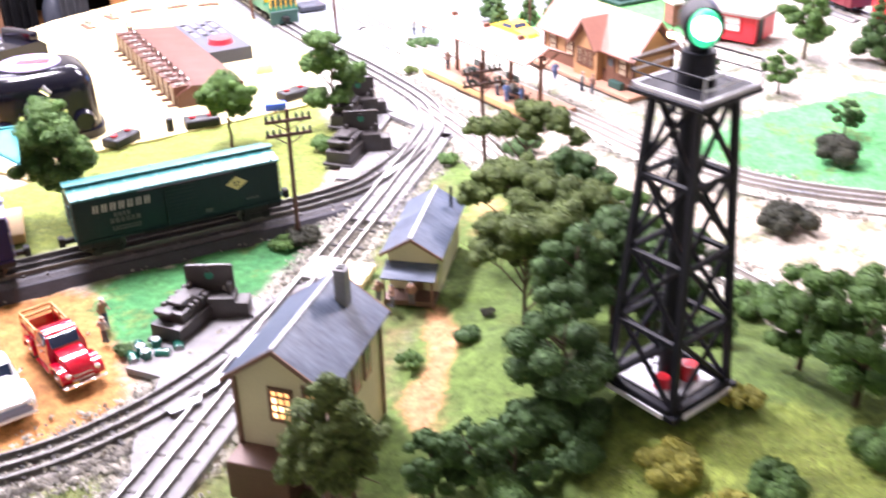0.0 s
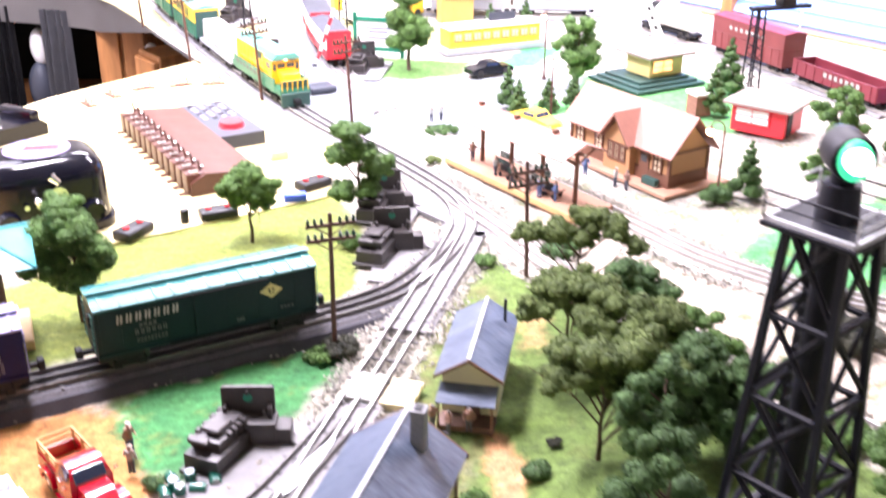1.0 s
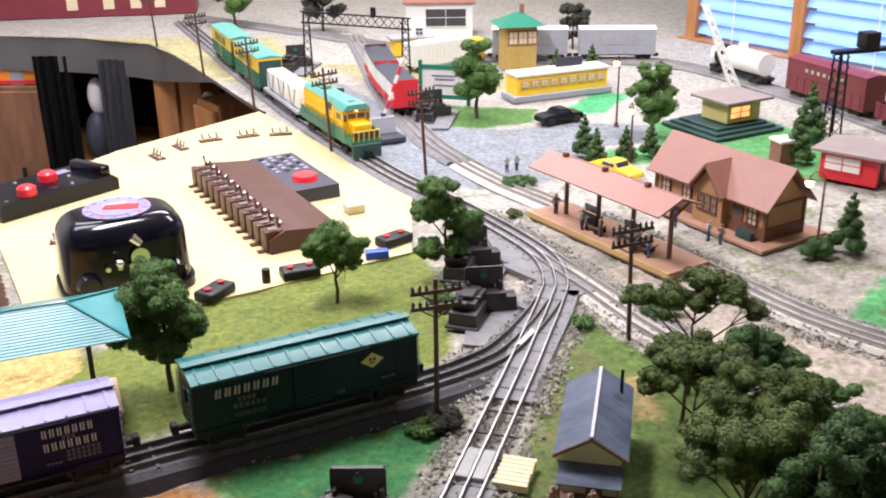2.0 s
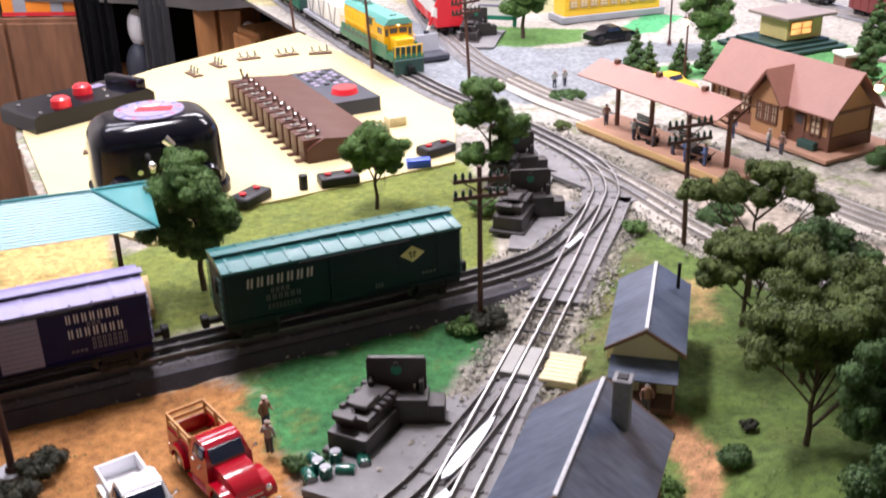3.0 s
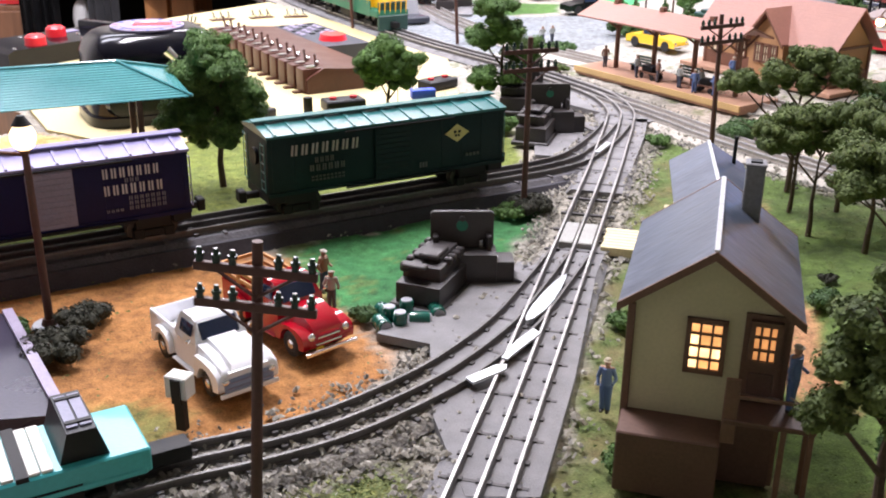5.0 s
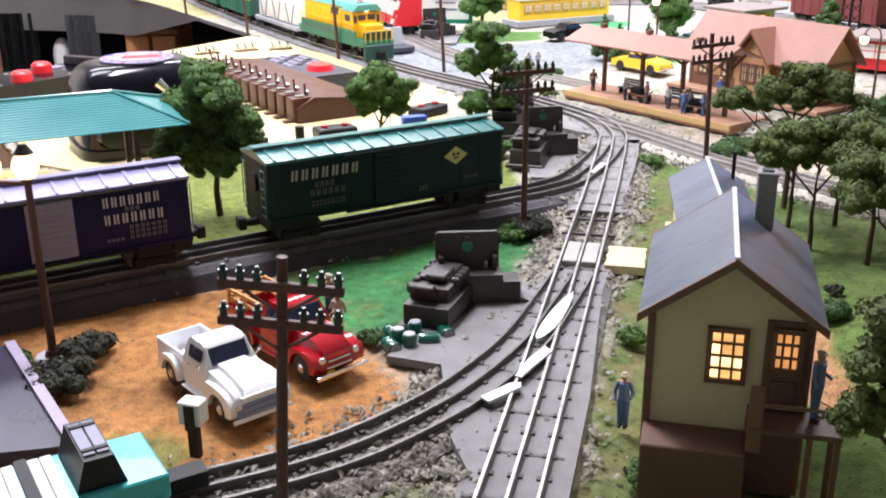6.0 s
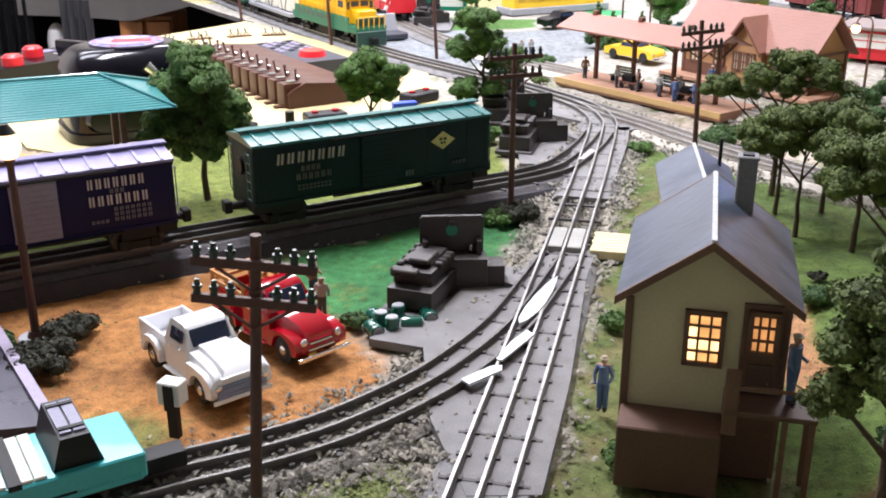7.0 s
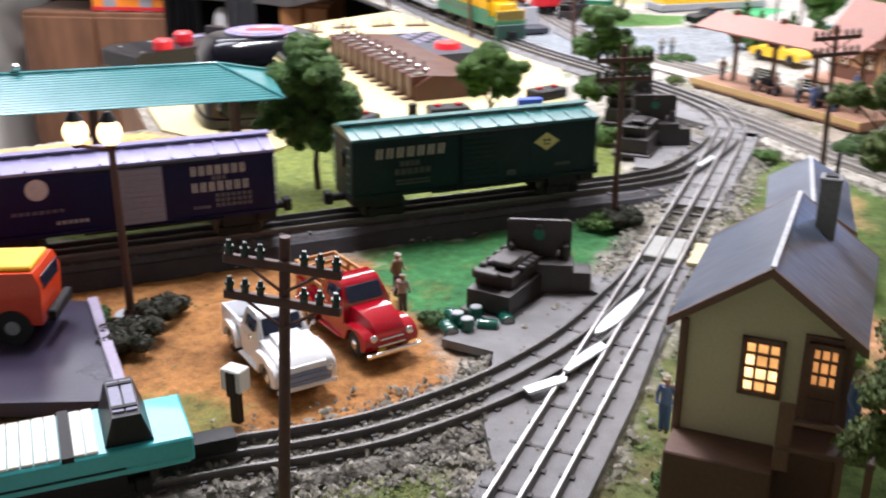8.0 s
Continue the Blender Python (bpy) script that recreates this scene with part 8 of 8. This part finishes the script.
part("lorry_cab", bbox((0.12, 0, 0.034), (0.045, 0.045, 0.055), 0.006, 3), "yellow", tl, "yellow cab")
for x in (-0.07, -0.045, 0.06, 0.12):
    for s in (-1, 1):
        part("wheel", one(cyl, (x, s * 0.018, 0.01), (x, s * 0.024, 0.01), 0.01, n=16), "tyre", tl)


def build_car(m, paint, label):
    t = thing("car", label, "model car", m, "parked cars")
    bm = B()
    side_prism(bm, [(-0.052, 0.007), (-0.052, 0.018), (-0.04, 0.0215), (-0.022, 0.022), (-0.014, 0.0315), (0.01, 0.0325), (0.02, 0.0225), (0.046, 0.02), (0.052, 0.014), (0.052, 0.007)], -0.019, 0.019)
    for v in bm.verts:
        if v.co.z > 0.025:
            v.co.y *= 0.8
    bevel(bm, 0.003, 3, 20)
    part("body", bm, paint, t, smooth=60)
    for s in (-1, 1):
        part("side_glass", bbox((-0.002, s * 0.0172, 0.0265), (0.028, 0.001, 0.007), 0.0004, 1, rx=s * 20), "car_glass", t)
        part("headlight", one(ball, (0.051, s * 0.014, 0.0145), 0.003, 1, 0.5, 1, 1), "chrome", t)
        for x in (-0.032, 0.033):
            part("wheel", one(cyl, (x, s * 0.0145, 0.0085), (x, s * 0.0195, 0.0085), 0.0085, n=18), "tyre", t)
    part("windscreen", bbox((0.0158, 0, 0.0275), (0.001, 0.03, 0.0095), 0.0004, 1, ry=-44), "car_glass", t)
    part("bumper", bbox((0.0535, 0, 0.0095), (0.002, 0.038, 0.003), 0.0006, 1), "chrome", t)
    return t


build_car(pose(0.06, 2.3, 0, 0, 0, 30), "bakelite", "black vintage car on the far road")
build_car(pose(0.135, 1.925, 0, 0, 0, -50), "yellow", "yellow vintage car behind the canopy")
wd = thing("bumper_stop", "grey metal track bumper stop", "bumper stop", pose(-0.302, 2.175, 0, 0, 0, -60))
part("plate", bbox((0, 0, 0.022), (0.008, 0.05, 0.044), 0.002, 1, ry=-14), "grey_car", wd)
part("base", bbox((0.02, 0, 0.006), (0.05, 0.056, 0.012), 0.002, 1), "grey_plastic", wd)


def build_signal_bridge(a, b, h):
    a, b = Vector(a), Vector(b)
    d = b - a
    t = thing("signal_bridge", "dark lattice signal bridge over the tracks", "signal bridge", pose(a.x, a.y, 0, 0, 0, math.degrees(math.atan2(d.y, d.x))))
    L = d.length
    for x in (0, L):
        for s in (-1, 1):
            part("leg", one(cyl, (x + s * 0.012, 0.0, 0), (x + s * 0.007, 0, h), 0.0022, n=8), "tower_black", t)
        bm = B()
        for k in range(8):
            z0, z1 = h * k / 8, h * (k + 1) / 8
            cyl(bm, (x - 0.01, 0, z0), (x + 0.01, 0, z1), 0.0009, n=5)
            cyl(bm, (x + 0.01, 0, z0), (x - 0.01, 0, z1), 0.0009, n=5)
        part("leg_lattice", bm, "tower_black", t)
    for z in (h, h - 0.026):
        part("chord", bbox((L / 2, 0, z), (L + 0.03, 0.006, 0.003)), "tower_black", t)
    bm = B()
    for k in range(12):
        x0, x1 = L * k / 12, L * (k + 1) / 12
        cyl(bm, (x0, 0, h), (x1, 0, h - 0.026), 0.001, n=5)
        cyl(bm, (x0, 0, h - 0.026), (x1, 0, h), 0.001, n=5)
    part("web", bm, "tower_black", t)
    for x in (L * 0.3, L * 0.7):
        part("signal_head", bbox((x, -0.006, h + 0.01), (0.012, 0.008, 0.024), 0.001, 1), "tower_black", t)


build_signal_bridge((-0.545, 2.73, 0), (-0.29, 2.63, 0), 0.165)
cr = thing("gantry_crane", "black crane tower with lattice arm and hoist house", "model crane", pose(0.6, 2.2, 0, 0, 0, 20))
for sx in (-1, 1):
    for sy in (-1, 1):
        part("leg", one(cyl, (sx * 0.013, sy * 0.013, 0), (sx * 0.009, sy * 0.009, 0.165), 0.002, n=8), "tower_black", cr)
bm = B()
for k in range(8):
    for s in (-1, 1):
        cyl(bm, (-0.012, s * 0.012, k * 0.02), (0.012, s * 0.012, k * 0.02 + 0.02), 0.0009, n=5)
        cyl(bm, (0.012, s * 0.012, k * 0.02), (-0.012, s * 0.012, k * 0.02 + 0.02), 0.0009, n=5)
part("lattice", bm, "tower_black", cr)
part("arm", bbox((0.05, 0, 0.168), (0.14, 0.02, 0.008), 0.001, 1), "tower_black", cr)
part("hoist_house", bbox((0.06, 0, 0.188), (0.034, 0.03, 0.032), 0.003, 2), "under", cr)
bo = thing("boom_lattice", "white lattice crane boom rising over the booth", "crane boom", pose(0.47, 2.4, 0))
a0, a1 = Vector((0, 0, 0)), Vector((-0.09, 0.06, 0.22))
for k in range(4):
    o = Vector((0.011 * (1, -1, -1, 1)[k], 0.011 * (1, 1, -1, -1)[k], 0))
    part("chord", one(cyl, a0 + o, a1 + o * 0.4, 0.0024, n=6), "pale", bo)
bm = B()
for k in range(11):
    for s in (-1, 1):
        p, q = a0.lerp(a1, k / 11), a0.lerp(a1, (k + 1) / 11)
        w0, w1 = 0.011 * (1 - 0.6 * k / 11), 0.011 * (1 - 0.6 * (k + 1) / 11)
        cyl(bm, p + Vector((w0, s * w0, 0)), q + Vector((-w1, s * w1, 0)), 0.0016, n=5)
        cyl(bm, p + Vector((-w0, s * w0, 0)), q + Vector((w1, s * w1, 0)), 0.0016, n=5)
part("web", bm, "pale", bo)
for x, y, mt in ((0.9, 1.98, "blue_plastic"), (0.99, 1.93, "blue_plastic")):
    solo("container", bbox((0, 0, 0.025), (0.07, 0.05, 0.05), 0.002, 1), mt, "small blue freight container on the far side", "container", "containers", m=pose(x, y, 0, 0, 0, -30))
for x, y in ((-0.33, 3.02), (-0.2, 3.0)):
    build_block("yellow_shed", "small bright yellow far shed", "model building", pose(x, y, 0, 0, 0, 20), 0.06, 0.05, 0.045, "yellow", "grey_car")

cg = thing("crossing_gate", "raised crossing gate with red and white striped arm", "crossing gate", pose(-0.304, 2.182, 0, 0, 0, 30))
part("base", one(cyl, (0, 0, 0), (0, 0, 0.022), 0.014, 0.012, 18), "grey_car", cg)
part("post", bbox((0, 0, 0.03), (0.008, 0.008, 0.04)), "grey_plastic", cg)
for k in range(7):
    part("arm_stripe", bbox((0.004 + 0.0068 * k, 0, 0.05 + 0.0165 * k), (0.006, 0.004, 0.018), 0.0005, 1, ry=22), "bright_red" if k % 2 else "pale", cg)

# ---- the room ----
def slab(name, c, s, material, label, rz=0.0):
    ob = new(name, finish(name, bbox((0, 0, 0), s), M[material]))
    ob.matrix_world = pose(*c, 0, 0, rz)
    return tagged(ob, label, name.split("_")[0], kind="structure")


slab("wall_north", (0, 4.12, 0.28), (4.6, 0.1, 2.4), "wall", "pale painted room wall beyond the layout")
slab("wall_south", (0, -1.6, 0.28), (4.6, 0.1, 2.4), "wall", "pale painted room wall")
slab("wall_west", (-2.2, 1.1, 0.28), (0.1, 5.6, 2.4), "wall", "pale painted room wall")
slab("wall_east", (2.2, 1.1, 0.28), (0.1, 5.6, 2.4), "wall", "pale painted room wall")
slab("ceiling", (0, 1.1, 1.46), (4.6, 5.6, 0.08), "ceiling", "white ceiling")
slab("floor", (0, 1.1, -0.94), (4.6, 5.6, 0.08), "floor", "dark brown floor")
for x, y, w, dp in ((-0.5, 1.42, 0.24, 0.56), (-1.17, 1.7, 0.86, 0.4), (-1.35, 2.66, 0.86, 0.34), (0.62, 2.25, 0.96, 0.4), (-0.5, 3.0, 0.96, 0.4)):
    cl = thing("ceiling_light", "white ceiling light trough", "ceiling light", pose(x, y, 1.375))
    part("trough", bbox((0, 0, 0.025), (w, dp, 0.04), 0.004, 1), "white_plastic", cl)

# window with blinds
wn = tagged(new("window_1"), "window with blue blinds half turned to the daylight", "window", kind="structure")
wn.matrix_world = pose(0.82, 2.86, 0, 0, 0, -52)
part("daylight_pane", bbox((0, 0.06, 0.3), (1.0, 0.004, 0.6)), "daylight", wn)
for s in (-0.505, -0.14, 0.505):
    part("window_frame", bbox((s, 0.03, 0.3), (0.035, 0.06, 0.66)), "cedar", wn)
part("window_sill", bbox((0, 0.02, -0.01), (1.06, 0.09, 0.025)), "cedar", wn)
part("window_head", bbox((0, 0.03, 0.62), (1.06, 0.06, 0.04)), "cedar", wn)
for k in range(15):
    part("slat", bbox((0, 0.02, 0.03 + k * 0.04), (0.98, 0.034, 0.0014), rx=62), "blind", wn)
for s in (-0.35, 0.1, 0.4):
    part("blind_cord", one(cyl, (s, 0.0, 0.0), (s, 0.0, 0.6), 0.0014, n=6), "white_plastic", wn)
cu = tagged(new("curtain"), "yellow curtain hanging beside the window", "curtain")
cu.matrix_world = pose(1.2, 2.3, 0, 0, 0, -56)
bm = B()
prev = None
for i in range(90):
    x = -0.12 + 0.6 * i / 89
    y = 0.012 * math.sin(i * 0.75) + 0.006 * math.sin(i * 0.31)
    pair = (bm.verts.new((x, y, -0.02)), bm.verts.new((x, y * 0.8, 0.9)))
    if prev:
        bm.faces.new((prev[0], pair[0], pair[1], prev[1]))
    prev = pair
bmesh.ops.solidify(bm, geom=bm.faces[:], thickness=0.003)
part("cloth", bm, "curtain", cu, smooth=60)

# edge of the layout round the well, and what stands under it
edge = spline([(-2.1, 3.36), (-1.62, 3.33), (-1.35, 3.29), (-1.1, 3.19), (-0.98, 3.03), (-0.88, 2.87), (-0.71, 2.58), (-0.6, 2.395)], 0.02)
bm = B()
prev = None
for p in edge:
    low = -0.11 + 0.1 * min(1.0, max(0.0, (3.17 - p.y) / 0.45))
    pair = (bm.verts.new((p.x, p.y, low)), bm.verts.new((p.x, p.y, -0.001)))
    if prev:
        bm.faces.new((prev[0], pair[0], pair[1], prev[1]))
    prev = pair
bmesh.ops.solidify(bm, geom=bm.faces[:], thickness=-0.012)
f = solo("fascia", bm, "fascia", "dark grey fascia along the layout's edge", "fascia", kind="structure")
bm = B()
prism(bm, [(-0.832, 2.085), (-0.6, 2.385), (-0.6, 2.36), (-0.815, 2.075), (-0.943, 1.79), (-0.89, 1.678), (-0.705, 1.365), (-0.72, 1.365), (-0.772, 1.455), (-0.907, 1.68), (-0.962, 1.79)], Matrix.Translation((0, 0, -0.2)), 0.184)
solo("board_apron", bm, "cedar", "brown wooden apron under the control board", "apron", kind="structure", smooth=None)


def build_cabinet(m, w, h, d, material, label, doors=2):
    t = thing("cabinet", label, "cabinet", m, "cabinets under the layout")
    part("carcass", bbox((0, 0, h / 2), (w, d, h), 0.004, 1), material, t)
    for k in range(doors):
        dr = part("door", bbox((-w / 2 + (k + 0.5) * w / doors, -d / 2 - 0.008, h / 2), (w / doors - 0.012, 0.016, h - 0.03), 0.003, 1), material, t)
        part("handle", bbox((-w / 2 + (k + 0.5) * w / doors + 0.03, -d / 2 - 0.02, h * 0.6), (0.01, 0.01, 0.06)), "under", dr)
    return t


build_cabinet(pose(-1.76, 3.45, -0.9, 0, 0, 2), 0.5, 0.74, 0.25, "wood_dark", "dark brown wooden cabinet under the layout")
build_cabinet(pose(-1.03, 3.3, -0.9, 0, 0, -2), 0.16, 0.8, 0.16, "cedar", "orange-brown wooden cabinet under the layout", 2)
build_cabinet(pose(-0.8, 3.02, -0.9, 0, 0, -50), 0.14, 0.78, 0.2, "cedar", "orange-brown wooden cabinet under the layout", 1)
bx = thing("storage_box", "orange and grey striped box on the cabinet", "box", pose(-1.62, 3.42, -0.158, 0, 0, 2))
part("box", bbox((0, 0, 0.028), (0.3, 0.16, 0.056), 0.003, 1), "box_orange", bx)
for s in (-0.09, 0.03):
    part("grey_band", bbox((s, -0.0815, 0.028), (0.04, 0.003, 0.056)), "grey_car", bx)
part("red_stripe", bbox((0, -0.0818, 0.008), (0.298, 0.0032, 0.012)), "bright_red", bx)


def build_drape(m, w, h, material, label, seed):
    t = thing("drape", label, "drape", m, "drapes under the layout")
    bm = B()
    prev = None
    for i in range(30):
        x = -w / 2 + w * i / 29
        y = 0.012 * math.sin(i * 0.9 + seed) + 0.006 * math.sin(i * 0.37 + seed)
        pair = (bm.verts.new((x, y * 1.3, 0)), bm.verts.new((x, y * 0.5, h)))
        if prev:
            bm.faces.new((prev[0], pair[0], pair[1], prev[1]))
        prev = pair
    bmesh.ops.solidify(bm, geom=bm.faces[:], thickness=0.003)
    part("cloth", bm, material, t, smooth=60)


build_drape(pose(-1.455, 3.305, -0.88, 0, 0, 4), 0.12, 0.82, "under", "black cloth drape hanging under the layout", 1)
build_drape(pose(-1.245, 3.25, -0.88, 0, 0, -14), 0.11, 0.82, "cloth", "grey cloth drape hanging under the layout", 2)
for x, y, z, mt, s in ((-1.345, 3.36, -0.2, "white_plastic", 0.05), (-1.35, 3.35, -0.33, "grey_plastic", 0.07), (-0.94, 3.2, -0.2, "white_plastic", 0.045), (-0.95, 3.19, -0.3, "black_plastic", 0.06)):
    solo("stored_bag", one(ball, (0, 0, 0), s, 3, 0.6, 0.6, 1.2), mt, "crumpled stored bag on a shelf under the layout", "bag", "stored bags", m=pose(x, y, z))
slab("shelf", (-1.2, 3.55, -0.42), (1.2, 0.4, 0.02), "cedar", "wooden shelf under the layout")
# black sheet added to stand for the deep shade below the table
slab("under_panel", (-1.0, 3.78, -0.5), (2.6, 0.02, 0.9), "under", "added black sheet standing in for the shade under the layout")


# ---- loose ballast and turf ----
def scatter_stones(name, pts, lo, hi, material, label, rng):
    """Small angular stones, joined."""
    oct_v = np.array(((1, 0, 0), (-1, 0, 0), (0, 1, 0), (0, -1, 0), (0, 0, 1), (0, 0, -1)), float)
    oct_f = np.array(((0, 2, 4), (2, 1, 4), (1, 3, 4), (3, 0, 4), (2, 0, 5), (1, 2, 5), (3, 1, 5), (0, 3, 5)))
    n = len(pts)
    size = lo + (hi - lo) * rng.rand(n, 1, 1) ** 2
    v = oct_v[None] * (0.6 + 0.7 * rng.rand(n, 6, 1)) * size * np.array((1, 1, 0.7))
    a = rng.rand(n) * 6.283
    c, s = np.cos(a)[:, None], np.sin(a)[:, None]
    x, y = v[:, :, 0] * c - v[:, :, 1] * s, v[:, :, 0] * s + v[:, :, 1] * c
    tilt = rng.normal(size=(n, 1)) * 0.5
    z = v[:, :, 2] + x * tilt
    co = np.stack((x + pts[:, :1], y + pts[:, 1:2], z + pts[:, 2:3] + size[:, :, 0] * 0.25), -1).reshape(-1, 3)
    f = (oct_f[None] + 6 * np.arange(n)[:, None, None]).reshape(-1, 3)
    me = bpy.data.meshes.new(name)
    me.from_pydata(co.tolist(), [], f.tolist())
    me.update()
    me.materials.append(M[material])
    return tagged(new(name, me), label, name.split("_")[-1], kind="stuff")


rng = np.random.RandomState(77)
px, py = rng.uniform(-0.75, 0.55, 260000), rng.uniform(0.4, 1.75, 260000)
near = line_distance(px, py, ALL)
want = np.exp(-((near - 0.038) / 0.011) ** 2) * (0.25 + value_noise(px, py, 25, 51)) * 0.9
between = (near < 0.026) & (py > 0.955) & (py < 1.15) & (px > -0.14) & (px < -0.04)
branch_gap = (near < 0.026) & (px < -0.225) & (py < 0.78)
want = np.where(near < 0.024, np.where(between, 0.75, np.where(branch_gap, 0.55, 0.09)), want)
behind = inside(px, py, GROUND_TINTS[2][0])
want = np.where(behind, want * 0.25, want)
want = np.where((py < 0.78) & (near > 0.026), want * 1.3, want)
right_side = (px > slope_x(py) + 0.03) & (py < 1.0)
want = np.where(right_side & (near > 0.03), want * (0.1 + 0.25 * (value_noise(px, py, 60, 57) > 0.5)), want)
dirt = inside(px, py, GROUND_TINTS[0][0])
want = np.where(dirt & (near > 0.03), want * 0.35, want)
beside = line_distance(px, py, np.array([(p.x, p.y) for p in LINES["siding"]]))
want = np.where((beside < 0.07) & (px < -0.15) & (near > 0.026), want * 0.1, want)
keep = (rng.rand(len(px)) < want) & ~inside(px, py, BOARD)
on_plate = inside(px, py, PLATE)
keep &= ~on_plate | (rng.rand(len(px)) < 0.06)
lift = np.where(on_plate, 0.0054, np.where((near < 0.031) & ~between, 0.0046, 0.0))
pts = np.stack((px, py, hill(px, py) + lift), 1)[keep]
half = rng.rand(len(pts)) < 0.66
coarse = (pts[:, 0] > -0.2) & (pts[:, 1] < 1.0) & (rng.rand(len(pts)) < 0.3) & (line_distance(pts[:, 0], pts[:, 1], ALL) > 0.034)
scatter_stones("coarse_ballast", pts[coarse], 0.0022, 0.0046, "stone", "coarse pale ballast stones beside the main line", rng)
pts, half = pts[~coarse], half[~coarse]
scatter_stones("ballast", pts[half], 0.0009, 0.0034, "stone", "loose pale grey ballast stones along the tracks", rng)
scatter_stones("dark_ballast", pts[~half], 0.0008, 0.0028, "stone_dark", "loose darker ballast stones along the tracks", rng)


def scatter_turf(name, polys, count, size, material, label, seed):
    """Tufts of ground foam: clumps of small flakes."""
    r = np.random.RandomState(seed)
    lo, hi = np.min([np.min(p, 0) for p in polys], 0), np.max([np.max(p, 0) for p in polys], 0)
    x, y = r.uniform(lo[0], hi[0], count), r.uniform(lo[1], hi[1], count)
    ok = np.zeros(count, bool)
    for p in polys:
        ok |= inside(x + r.normal(size=count) * 0.006, y + r.normal(size=count) * 0.006, p)
    ok &= (line_distance(x, y, ALL) > (0.025 if name == "field_turf" else 0.034)) & (r.rand(count) < 0.15 + 1.1 * value_noise(x, y, 45, seed))
    x, y = x[ok], y[ok]
    n = len(x)
    c = np.stack((x, y, hill(x, y) + r.rand(n) * size * 0.6), 1)
    u = r.normal(size=(n, 3)) * size
    w = r.normal(size=(n, 3)) * size * 0.7
    u[:, 2] *= 0.35
    w[:, 2] *= 0.35
    v = np.stack((c + u, c - u * 0.5 + w, c - u * 0.5 - w), 1).reshape(-1, 3)
    me = bpy.data.meshes.new(name)
    me.from_pydata(v.tolist(), [], np.arange(3 * n).reshape(-1, 3).tolist())
    me.update()
    me.materials.append(M[material])
    return tagged(new(name, me), label, "turf", kind="stuff")


T = [g[0] for g in GROUND_TINTS]
scatter_turf("turf", [T[1], T[9]], 40000, 0.0007, "turf_green", "bright green ground foam turf", 5)
scatter_turf("rough_turf", [T[3], T[4], T[5]], 90000, 0.0009, "turf_olive", "olive ground foam turf under the trees", 6)
scatter_turf("field_turf", [T[2]], 50000, 0.0008, "turf_yellow", "yellow-green field turf behind the siding", 7)
scatter_turf("near_turf", [T[5]], 26000, 0.0009, "turf_yellow", "mossy ground foam turf beside the curve", 9)
scatter_turf("bank_turf", [T[-1]], 26000, 0.0009, "turf_yellow", "pale yellow-green ground foam turf on the bank", 10)
scatter_turf("weeds", [T[0], T[6], T[6]], 2600, 0.001, "leaf_olive", "sparse weeds on the dirt yard", 8)
